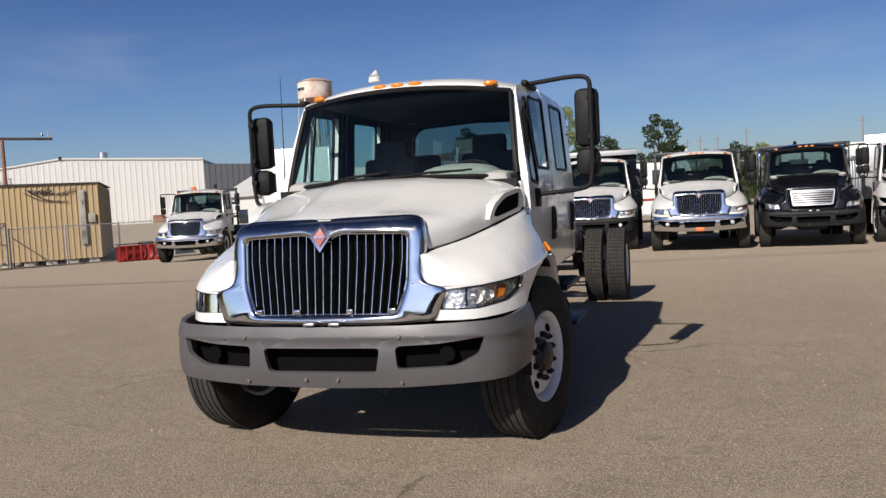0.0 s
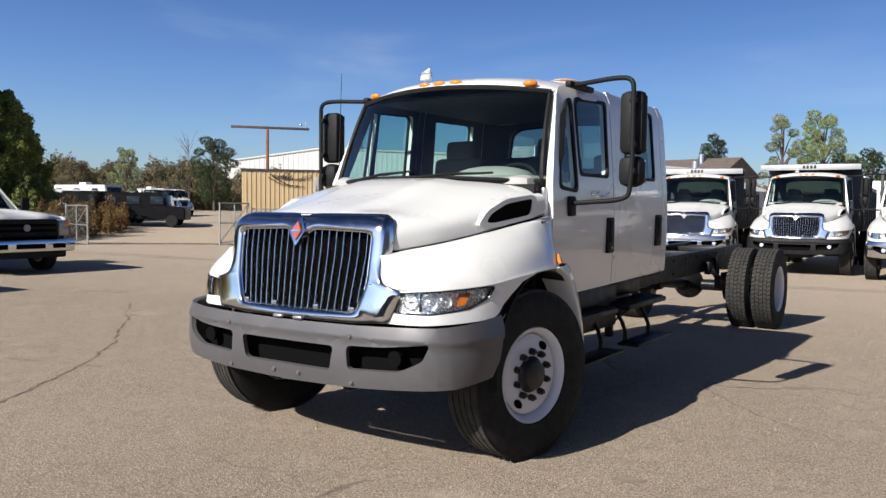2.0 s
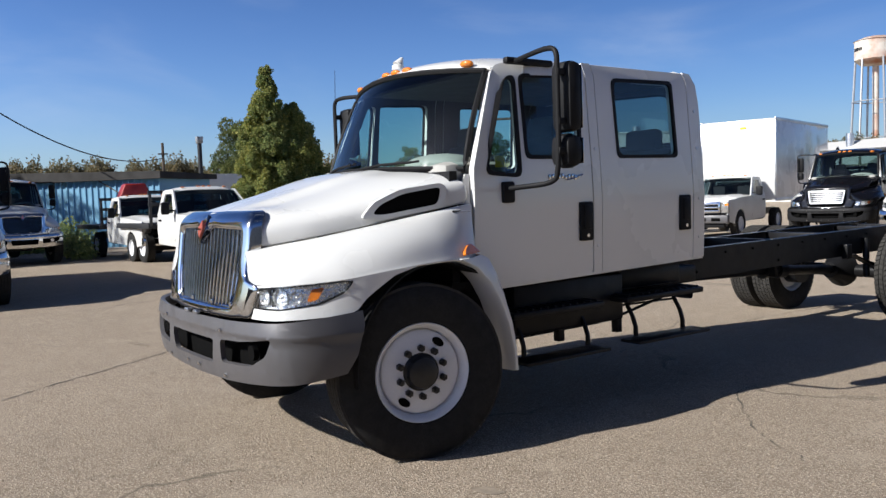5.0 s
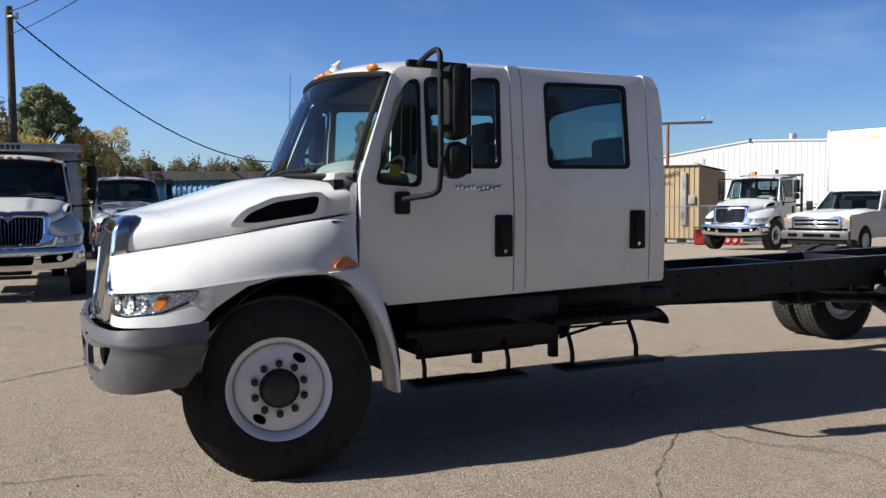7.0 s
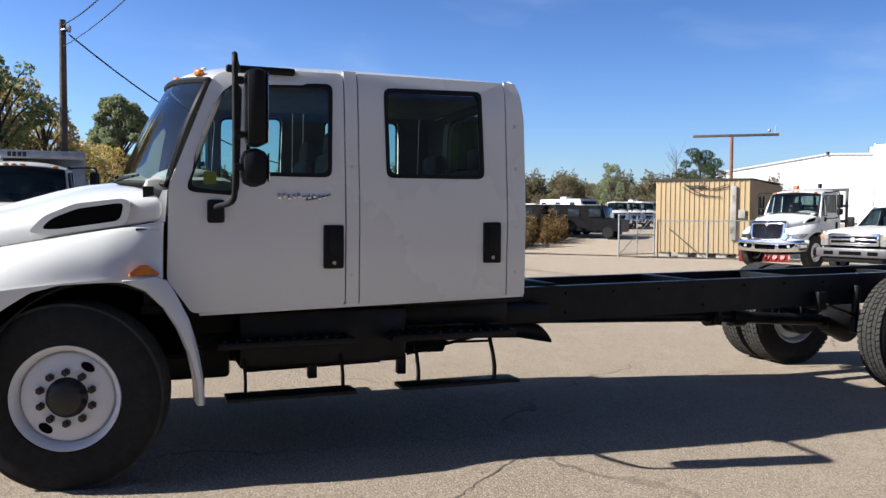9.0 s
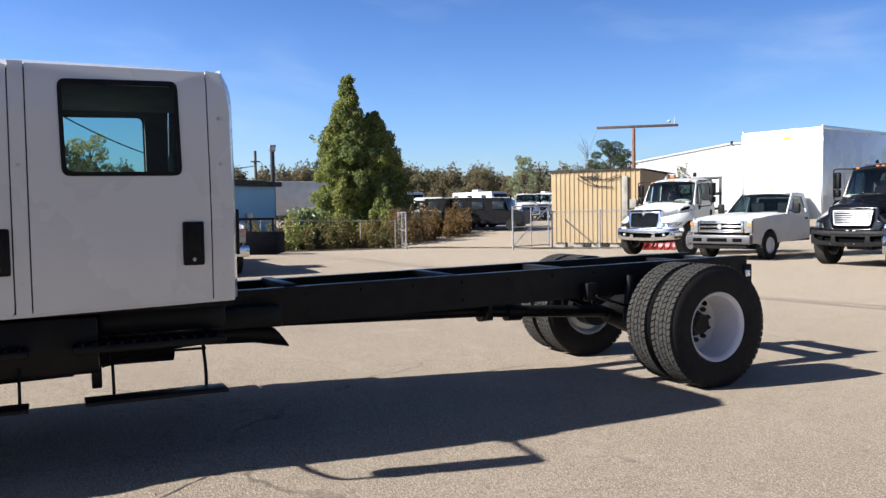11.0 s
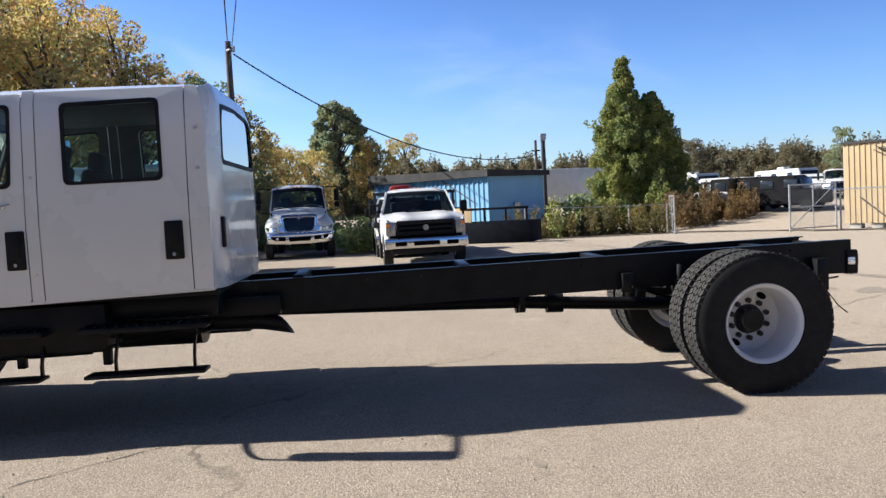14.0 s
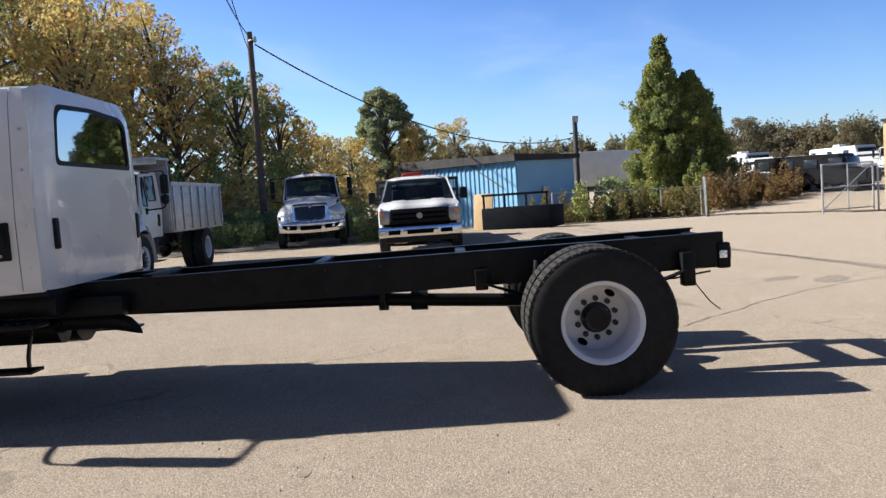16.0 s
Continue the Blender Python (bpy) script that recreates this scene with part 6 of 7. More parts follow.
def water_tower():
    T = thing("water_tower", "old rust-streaked water tower on lattice legs", "water tower")
    e, d = Vector((4.32, -2.98, 1.53)), 230.0
    x, y = e.x - .4315 / .988 * d, e.y + .889 / .988 * d
    zt = 1.53 + .155 / .988 * d
    r = 4.75
    bm = bmesh.new()
    rows = [[(x + rr * math.cos(a), y + rr * math.sin(a), z) for a in steps(0, 2 * math.pi, 33)[:-1]] for rr, z in ((.5, zt - 7.4), (r * .75, zt - 7.0), (r, zt - 5.9), (r, zt - 1.4), (r * 1.05, zt - 1.3), (r * .55, zt - .45), (.05, zt))]
    grid(bm, rows, close=True)
    part("tank", bm, TANKPAINT, T, "rust-streaked steel tank")
    part("riser", cyl(bmesh.new(), (x, y, -1), (x, y, zt - 7.2), .75, 14), TANKPAINT, T)
    for k in range(6):
        a = math.pi * k / 3 + .3
        c, s = math.cos(a), math.sin(a)
        part("leg", cyl(bmesh.new(), (x + 6.3 * c, y + 6.3 * s, -1), (x + r * .95 * c, y + r * .95 * s, zt - 5.6), .27, 8), STEEL, T)
        a2 = a + math.pi / 3
        for z, rr in ((zt - 16, 5.45), (zt - 25, 6.0)):
            part("strut", cyl(bmesh.new(), (x + rr * c, y + rr * s, z), (x + rr * math.cos(a2), y + rr * math.sin(a2), z), .13, 6), STEEL, T)
    for k in range(9):
        a = -2.4 + .075 * k
        part("letter_bar", box(bmesh.new(), (x + (r + .03) * math.cos(a), y + (r + .03) * math.sin(a), zt - 3.4), (.06, .24, .8), rot=(0, 0, math.degrees(a))), INK, T)


t_pole()
water_tower()


def utility_pole():
    T = thing("utility_pole", "weathered wooden utility pole with cables", "pole")
    x, y = -30.0, -1.65
    part("post", cyl(bmesh.new(), (x, y, ground_z(x, y) - .3), (x, y, 9.25), .17, 12, .13), WOODGREY, T)
    part("insulator", cyl(bmesh.new(), (x + .2, y + .25, 8.75), (x + .2, y + .25, 9.0), .08, 8), STEEL, T)
    part("bracket", box(bmesh.new(), (x + .1, y + .12, 8.85), (.3, .3, .06), rot=(0, 0, 40)), STEEL, T)

    def span(p, q, sag, r=.02):
        p, q = Vector(p), Vector(q)
        pts = [p.lerp(q, s) - Vector((0, 0, sag * 4 * s * (1 - s))) for s in steps(0, 1, 25)]
        part("cable", tube(bmesh.new(), pts, r, 5), CABLE, T, "black overhead cable")
    span((x + .2, y + .25, 8.65), (-55.0, 16.6, 5.1), 1.9, .035)
    span((x, y, 9.05), (15.9, 6.3, 8.1), 1.5, .022)
    span((x, y, 8.2), (15.9, 7.2, 8.0), 1.2, .016)


utility_pole()


def lamp_post():
    T = thing("lamp_post", "dark post with a lamp head behind the blue building", "pole")
    part("post", cyl(bmesh.new(), (-41.1, 14.4, -1.2), (-41.1, 14.4, 5.1), .13, 10), DARKSTEEL, T)
    part("lamp_head", box(bmesh.new(), (-41.1, 14.4, 5.3), (.3, .3, .4), bevel=.04, taper=(1.3, 1.3)), STEEL, T)
    s = thing("cable_mast", "thin mast carrying the cable", "pole")
    part("post", cyl(bmesh.new(), (-55.0, 16.6, -1.2), (-55.0, 16.6, 6.2), .10, 8), WOODGREY, s)
    part("arm", box(bmesh.new(), (-55.0, 16.6, 5.4), (.1, .7, .1)), WOODGREY, s)


lamp_post()


# ---- chain-link fences and gates ----
def link_panel(parent, a, b, z0, h, pitch=.16):
    """Wire mesh between two plan points."""
    a, b = Vector((*a, 0)), Vector((*b, 0))
    d = b - a
    L = d.length
    d.normalize()
    bm = bmesh.new()
    n = int((L + h) / pitch)
    for i in range(n):
        for sgn in (1, -1):
            s = i * pitch - h
            p0, p1 = (s, 0.0), (s + h, h)
            if p0[0] < 0:
                p0 = (0.0, -s)
            if p1[0] > L:
                p1 = (L, h - (s + h - L))
            if p1[0] - p0[0] < .02:
                continue
            q = [(p[0] if sgn > 0 else L - p[0], p[1]) for p in (p0, p1)]
            w = .006
            vs = [bm.verts.new(a + d * u + Vector((0, 0, z0 + v + o))) for (u, v), o in ((q[0], -w), (q[1], -w), (q[1], w), (q[0], w))]
            bm.faces.new(vs)
    return part("wire_mesh", bm, CHAIN, parent, smooth=0)


def fence(label, pts, h=1.75, step=2.4, mesh=True):
    T = thing("fence", label, "fence")
    for a, b in zip(pts, pts[1:]):
        va, vb = Vector(a), Vector(b)
        n = max(1, round((vb - va).length / step))
        for i in range(n + 1):
            p = va.lerp(vb, i / n)
            z = ground_z(p.x, p.y)
            part("post", cyl(bmesh.new(), (p.x, p.y, z - .1), (p.x, p.y, z + h + .05), .04, 8), STEEL, T)
        part("top_rail", cyl(bmesh.new(), (*a, ground_z(*a) + h), (*b, ground_z(*b) + h), .025, 6), STEEL, T)
        if mesh:
            link_panel(T, a, b, ground_z(*a) + .05, h - .05)
    return T


def gate(label, a, b, h=1.9):
    T = thing("gate", label, "gate")
    va, vb = Vector(a), Vector(b)
    z = ground_z(*a) + .08
    for s in (0, .5, 1):
        p = va.lerp(vb, s)
        part("upright", cyl(bmesh.new(), (p.x, p.y, ground_z(*a) - (.05 if s == 0 else -.02)), (p.x, p.y, z + h), .04 if s != .5 else .028, 8), STEEL, T)
    for zz in (.06, .95, h - .02):
        part("rail", cyl(bmesh.new(), (*a, z + zz), (*b, z + zz), .028, 6), STEEL, T)
    part("brace", cyl(bmesh.new(), (*a, z + .06), (*b, z + h - .05), .024, 6), STEEL, T)
    link_panel(T, a, b, z + .05, h - .08)


fence("galvanised chain-link fence before the tan shed", [(-26.6, 24.2), (-23.4, 27.4), (-19.2, 29.8)])
gate("open chain-link gate leaf with diagonal brace", (-25.9, 21.6), (-26.6, 24.0))
gate("chain-link gate leaf swung open beside the weeds", (-35.4, 19.9), (-32.0, 18.9))
fence("low sagging wire fence through tall weeds", [(-35.6, 19.8), (-35.0, 15.5), (-33.4, 11.8)], 1.5, 2.6, False)


# ---- plants ----
def leaf_material(name, stops, rough=0.65):
    m = bpy.data.materials.new(name)
    m.use_nodes = True
    nt = m.node_tree
    p = nt.nodes["Principled BSDF"]
    p.inputs["Roughness"].default_value = rough
    p.inputs["Specular IOR Level"].default_value = 0.25
    g = nt.nodes.new("ShaderNodeNewGeometry")
    r = nt.nodes.new("ShaderNodeValToRGB")
    el = r.color_ramp.elements
    while len(el) < len(stops):
        el.new(0.5)
    for i, c in enumerate(stops):
        el[i].position = i / (len(stops) - 1)
        el[i].color = (*c, 1)
    nt.links.new(g.outputs["Random Per Island"], r.inputs[0])
    # whole boughs differ: some duller, some turning yellow
    tc = nt.nodes.new("ShaderNodeTexCoord")
    nz = nt.nodes.new("ShaderNodeTexNoise")
    nz.inputs["Scale"].default_value, nz.inputs["Detail"].default_value = 0.55, 4
    nt.links.new(tc.outputs["Object"], nz.inputs["Vector"])
    mr = nt.nodes.new("ShaderNodeMapRange")
    mr.inputs[1].default_value, mr.inputs[2].default_value, mr.inputs[3].default_value, mr.inputs[4].default_value = 0.32, 0.68, 0.0, 1.0
    nt.links.new(nz.outputs[0], mr.inputs[0])
    tint = nt.nodes.new("ShaderNodeMix")
    tint.data_type = "RGBA"
    tint.inputs[6].default_value, tint.inputs[7].default_value = (0.72, 0.80, 0.85, 1), (1.28, 1.14, 0.85, 1)
    nt.links.new(mr.outputs[0], tint.inputs[0])
    mul = nt.nodes.new("ShaderNodeMix")
    mul.data_type, mul.blend_type = "RGBA", "MULTIPLY"
    mul.inputs[0].default_value = 1.0
    nt.links.new(r.outputs[0], mul.inputs[6])
    nt.links.new(tint.outputs[2], mul.inputs[7])
    nt.links.new(mul.outputs[2], p.inputs["Base Color"])
    tr = nt.nodes.new("ShaderNodeBsdfTranslucent")
    nt.links.new(mul.outputs[2], tr.inputs["Color"])
    mx = nt.nodes.new("ShaderNodeMixShader")
    mx.inputs[0].default_value = 0.42
    out = nt.nodes["Material Output"]
    nt.links.new(p.outputs[0], mx.inputs[1])
    nt.links.new(tr.outputs[0], mx.inputs[2])
    nt.links.new(mx.outputs[0], out.inputs["Surface"])
    return m


IVY = leaf_material("ivy_leaves", [(0.095, 0.135, 0.046), (0.175, 0.225, 0.074), (0.275, 0.315, 0.105), (0.400, 0.390, 0.140), (0.120, 0.150, 0.058)])
AUTUMN = leaf_material("autumn_leaves", [(0.479, 0.281, 0.144), (0.583, 0.390, 0.174), (0.368, 0.328, 0.138), (0.596, 0.565, 0.227), (0.302, 0.296, 0.128)])
GREENLEAF = leaf_material("green_leaves", [(0.140, 0.204, 0.087), (0.242, 0.318, 0.130), (0.364, 0.397, 0.181), (0.187, 0.231, 0.104)])
POPLAR = leaf_material("grey_green_leaves", [(0.173, 0.218, 0.127), (0.266, 0.312, 0.190), (0.358, 0.389, 0.251), (0.116, 0.154, 0.085)])
# darker version of the green leaves, with shade put into their colour
SHADELEAF = leaf_material("shaded_green_leaves", [(0.060, 0.092, 0.036), (0.105, 0.140, 0.055), (0.150, 0.165, 0.070), (0.080, 0.105, 0.045)])
DARKLEAF = leaf_material("dark_conifer_leaves", [(0.031, 0.050, 0.024), (0.053, 0.079, 0.033), (0.075, 0.101, 0.049)])
HILLS = leaf_material("far_wood_leaves", [(0.120, 0.128, 0.080), (0.170, 0.152, 0.098), (0.215, 0.172, 0.115), (0.135, 0.138, 0.092)])
WEEDS = leaf_material("dry_weeds", [(0.120, 0.125, 0.046), (0.200, 0.165, 0.070), (0.095, 0.112, 0.042), (0.270, 0.210, 0.085), (0.150, 0.098, 0.052)])
RUSTWEEDS = leaf_material("rust_brown_weeds", [(0.150, 0.088, 0.050), (0.215, 0.130, 0.070), (0.115, 0.100, 0.046), (0.250, 0.180, 0.080), (0.120, 0.070, 0.044)])
BARK = mat("bark", (0.09, 0.07, 0.055), 0.95, var=0.35, scale=4, bump=0.4, bump_scale=25)
RNG = np.random.default_rng(7)


def leaves(name, pts, size, material, parent, label="", kind="", flat=0.0):
    """A crown: one small folded leaf clump at every point."""
    n = len(pts)
    pts = np.asarray(pts)
    s = size * RNG.uniform(.55, 1.35, n)[:, None]
    a = RNG.normal(size=(n, 3))
    a /= np.linalg.norm(a, axis=1)[:, None]
    b = np.cross(a, RNG.normal(size=(n, 3)))
    b /= np.linalg.norm(b, axis=1)[:, None]
    c = np.cross(a, b)
    v = np.empty((n, 4, 3))
    v[:, 0] = pts - a * s * .6
    v[:, 1] = pts + b * s * .42 + c * s * .14
    v[:, 2] = pts + a * s * .6
    v[:, 3] = pts - b * s * .42 + c * s * .14
    i = np.arange(n)[:, None] * 4
    f = np.concatenate([i + np.array([[0, 1, 2]]), i + np.array([[0, 2, 3]])])
    me = bpy.data.meshes.new(name)
    me.from_pydata(v.reshape(-1, 3).tolist(), [], f.tolist())
    me.materials.append(material)
    o = new(name, me)
    if parent is not None:
        o.parent = parent
    tagged(o, label, kind=kind)
    return o


def blob_points(blobs, density):
    """Points near the skins of overlapping rounded clumps, uneven and with gaps."""
    out = []
    for cx, cy, cz, rx, ry, rz in blobs:
        n = int(density * (rx * ry + ry * rz + rx * rz))
        d = RNG.normal(size=(n, 3))
        d /= np.linalg.norm(d, axis=1)[:, None]
        r = RNG.uniform(.55, 1.06, n) ** .6
        r *= 1 + .16 * np.sin(d[:, 0] * 7 + cx) * np.sin(d[:, 2] * 6 + cz) + .10 * np.sin(d[:, 1] * 13 + cy)
        out.append(np.stack([cx + d[:, 0] * rx * r, cy + d[:, 1] * ry * r, cz + d[:, 2] * rz * r], 1))
    return np.concatenate(out)


def tree(label, x, y, h, w, material, leaf=.28, density=60, bare=.3, category="tree", seed=1, clumps=14):
    """Tapered trunk with limbs and a crown of leaf clumps gathered at the limb ends."""
    rng = random.Random(seed)
    z0 = ground_z(x, y)
    T = thing("tree", label, category)
    tk = part("trunk", tube(bmesh.new(), [(x, y, z0 - .2), (x + .1, y, z0 + h * .3), (x - .1, y + .1, z0 + h * .6), (x, y, z0 + h * .88)], [h * .022, h * .017, h * .011, h * .003], 8), BARK, T)
    blobs = []
    for k in range(clumps):
        t = bare + (1 - bare) * (k + rng.random()) / clumps
        a = k * 2.4 + rng.random()
        reach = w * (.25 + .75 * math.sin(math.pi * min(1, (t - bare) / (1 - bare) * .8 + .15))) * rng.uniform(.55, 1)
        p = Vector((x + reach * math.cos(a), y + reach * math.sin(a), z0 + h * t))
        part("limb", tube(bmesh.new(), [(x, y, z0 + h * t * .72), Vector((x, y, z0 + h * t * .8)).lerp(p, .55), p], [h * .008, h * .005, h * .002], 5), BARK, tk)
        r = w * rng.uniform(.28, .5) * (14 / clumps) ** .42
        blobs.append((p.x, p.y, p.z, r, r, r * rng.uniform(.6, .95)))
    leaves("crown", blob_points(blobs, density * 1.8), leaf * .72, material, T)
    return T


def ivy_tree():
    x, y = -46.0, 21.8
    z0 = ground_z(x, y)
    T = thing("ivy_tree", "tall dead tree smothered in green ivy", "tree")
    part("trunk", tube(bmesh.new(), [(x, y, z0), (x, y - .2, 5), (x - .1, y - .6, 10.0)], [.4, .3, .08], 8), BARK, T)
    rng = random.Random(11)
    # two leaning towers of ivy: the tall stem, and a lower broad shoulder beside it
    tall = [(0.0, 2.55), (1.6, 2.5), (3.1, 2.35), (5.2, 1.85), (6.3, 1.55), (7.9, 1.05), (8.9, .66), (9.7, .40), (10.3, .18)]
    broad = [(0.0, 3.75), (0.8, 3.6), (2.0, 3.2), (3.1, 2.8), (4.5, 2.2), (5.6, 1.65), (6.6, 1.15), (7.4, .7), (8.0, .3)]
    blobs = []
    for cy, table, many in ((-1.0, tall, 240), (.75, broad, 230)):
        top = table[-1][0]
        for z in steps(.4, top - .6, 9):
            w = lerp_table(table, z)[0]
            blobs.append((x, y + cy, z, w * .8, w * .8, .8))
        for k in range(many):
            z = top * (1 - rng.random() ** 1.5 * .96) if k % 3 else top * rng.random()
            w = lerp_table(table, z)[0]
            a = rng.uniform(0, 2 * math.pi)
            r = rng.uniform(.16, .42) * (.55 if w < .8 else 1)
            out = w * rng.uniform(.74, .98)
            blobs.append((x + out * math.cos(a), y + cy + out * math.sin(a), z + .1, r, r, r * rng.uniform(.8, 1.5)))
    leaves("crown", blob_points(blobs, 900), .115, IVY, T)
    wisps = [(x + .5 * math.sin(k), y - 2.95 - .12 * k, 6.3 + .22 * math.sin(2 * k), .16, .16, .14) for k in range(5)]
    wisps += [(x + .2, y - .6 - .1 * k, 10.35 - .12 * k, .14, .14, .12) for k in range(3)]
    leaves("tendrils", blob_points(wisps, 300), .13, IVY, T)


ivy_tree()
tree("tall leafy grey-green poplar far behind the blue building", -100.0, -0.6, 14.6, 4.6, POPLAR, .34, 210, .06, seed=3, clumps=84)
tree("small yellowing tree beside the poplar", -98.0, 3.6, 9.6, 3.2, AUTUMN, .3, 80, .12, seed=4, clumps=24)
tree("ragged thinning tree far behind the blue building", -140.0, 9.0, 13.4, 4.2, AUTUMN, .36, 40, .15, seed=5, clumps=30)
tree("leafy tree beyond the ivy-covered one, leaves coloured as in shade", -68.0, 28.0, 8.6, 3.6, SHADELEAF, .20, 230, .05, seed=6, clumps=34)
for k, (x, y, h, w) in enumerate(((-33.4, -15.8, 14.5, 3.6), (-37.9, -16, 14.8, 3.8), (-44.2, -16.6, 15.6, 3.8), (-39.5, -12.5, 14.1, 3.4), (-47.6, -13.8, 15.6, 3.6),
                                  (-42.5, -10.1, 13.6, 2.8), (-37.2, -7.6, 9.7, 2.6), (-49.1, -9.1, 11.9, 3.2), (-43.7, -5.9, 10.2, 2.8), (-51.8, -6.4, 10.6, 2.8), (-46.2, -3.9, 8.3, 2.4),
                                  (-54.3, -3.9, 8.1, 2.6), (-58.6, -2.7, 6.9, 2.4), (-64.8, -1.4, 6.6, 2.4), (-30.7, -16.6, 13.3, 4.0), (-33.5, -11.5, 11.0, 3.2), (-25.8, -12.5, 13.0, 3.4), (-28.8, -9.0, 10.5, 2.8))):
    mt = GREENLEAF if k in (0, 8, 14) else AUTUMN
    tree("tall roadside tree with thinning autumn leaves" if mt is AUTUMN else "tall leafy tree in the thicket", x, y, h, w, mt, .22, 84, .1, seed=20 + k, clumps=40)


def thicket(name, label, pts, h, w, material, leaf, density, step=1.6, many=1, low=.45):
    blobs = []
    for a, b in zip(pts, pts[1:]):
        va, vb = Vector(a), Vector(b)
        n = max(1, int(many * (vb - va).length / step))
        for i in range(n):
            p = va.lerp(vb, (i + RNG.uniform()) / n) + Vector((RNG.uniform(-w, w), RNG.uniform(-w, w)))
            hh = h * RNG.uniform(low, 1.1)
            blobs.append((p.x, p.y, ground_z(p.x, p.y) + hh * .5, step * RNG.uniform(.5, .9), step * RNG.uniform(.5, .9), hh * .55))
    o = leaves(name, blob_points(blobs, density), leaf, material, None, label, "stuff")
    tagged(o, category="bushes")
    return o


thicket("undergrowth", "dense autumn undergrowth below the trees", [(-24.0, -10.5), (-27.5, -6.5), (-31.5, -3.6), (-36, -1.0), (-41.5, 1.0)], 3.2, 1.3, AUTUMN, .15, 240, .8, 2)
thicket("undergrowth", "dense green undergrowth below the trees", [(-30.0, -9.5), (-36.0, -5.2), (-43.0, -2.5)], 4.8, 1.6, GREENLEAF, .17, 180, .9, 2)
thicket("weeds", "tall dry goldenrod and weeds along the fence", [(-32.6, 11.3), (-34.3, 14.2), (-35.2, 17.5), (-36.3, 19.4)], 1.5, 1.3, WEEDS, .085, 620, .36, 5, .15)
thicket("weeds", "bushy rust-brown dry weeds beyond the gate", [(-38.5, 21.4), (-41.0, 25.2), (-43.0, 26.0)], 1.9, 1.5, RUSTWEEDS, .10, 520, .42, 6, .15)
thicket("weeds", "dark weeds and long grass behind the parked trucks", [(-25.5, -6.5), (-28.0, -2.0), (-30.0, 2.0), (-32.5, 5.5)], 1.3, 1.6, GREENLEAF, .10, 420, .45, 5)
thicket("weeds", "green and yellow sapling clump before the blue wall", [(-31.4, 12.6), (-31.8, 13.5)], 3.0, .25, GREENLEAF, .14, 420, .5)
thicket("weeds", "rank dark grass between the parked trucks", [(-23.2, -6.5), (-23.8, -3.5), (-24.2, -0.9)], .9, .8, GREENLEAF, .09, 420, .4, 4, .3)
thicket("weeds", "rank dark grass between the parked trucks", [(-21.5, 3.75), (-24.0, 3.95)], .8, .3, GREENLEAF, .09, 420, .35, 3, .3)
thicket("weeds", "rank grass under the parked trucks", [(-24.0, 3.2), (-24.5, 4.6)], .9, .5, GREENLEAF, .12, 300, .7)
thicket("bush", "dark bush against the blue building", [(-37.8, 14.6), (-40.5, 17.2)], 2.4, .5, GREENLEAF, .2, 170)
thicket("far_woods", "distant autumn woods on low hills", [(-95, -10), (-104, 18), (-110, 42), (-112, 66), (-104, 92)], 4.6, 5, HILLS, .24, 150, 2.2, 2.2, .6)
thicket("far_woods", "distant autumn woods on low hills", [(-130, -5), (-138, 40), (-135, 72), (-120, 105), (-90, 135), (-60, 160)], 8.2, 9, HILLS, .34, 95, 2.8, 5, .7)
thicket("far_woods", "distant dark trees behind the truck row", [(-45, 175), (-15, 150), (20, 145), (60, 150), (110, 130)], 6.0, 5, HILLS, .5, 34, 3.2, 1.6)
for k, (x, y, h, w, mt) in enumerate(((-0.4, 72, 8.6, 2.0, DARKLEAF), (-5.2, 76, 6.6, 1.8, DARKLEAF), (-8.0, 78, 6.0, 2.2, DARKLEAF), (1.2, 76, 6.0, 1.8, DARKLEAF), (4.0, 74, 5.4, 1.5, DARKLEAF), (6.6, 76, 5.8, 1.8, DARKLEAF), (9.0, 78, 5.6, 2.0, GREENLEAF), (-18.0, 103, 12.4, 2.4, POPLAR), (-13.6, 104, 12.8, 3.2, GREENLEAF), (-92.6, 78.2, 10.5, 3.2, DARKLEAF), (-92, 55.5, 6.2, 2.6, HILLS), (-88.5, 60.5, 7.8, 1.9, POPLAR),
                                      (-28.8, 112.3, 11, 2.6, DARKLEAF), (-104, 47.5, 8.2, 3.0, HILLS))):
    tree("dark distant tree beyond the yard" if mt is DARKLEAF else "distant leafy green tree", x, y, h, w, mt, .22, 150, .12, seed=50 + k, clumps=26)


def bare_tree(x, y, h, seed):
    rng = random.Random(seed)
    T = thing("bare_tree", "distant bare tree with thin branches", "tree")
    z0 = ground_z(x, y)
    tk = part("trunk", tube(bmesh.new(), [(x, y, z0), (x, y + .2, z0 + h * .5), (x, y, z0 + h)], [.13, .08, .015], 6), BARK, T)
    for k in range(46):
        z = z0 + h * (.3 + .65 * rng.random())
        a = rng.random() * 6.3
        L = h * rng.uniform(.08, .2)
        q = Vector((x + L * math.cos(a), y + L * math.sin(a), z + L * rng.uniform(.9, 1.7)))
        part("limb", tube(bmesh.new(), [(x, y, z), Vector((x, y, z)).lerp(q, .5) + Vector((0, 0, -.1)), q], [.03, .02, .006], 4), BARK, tk)


bare_tree(-98.6, 78.4, 11.0, 1)


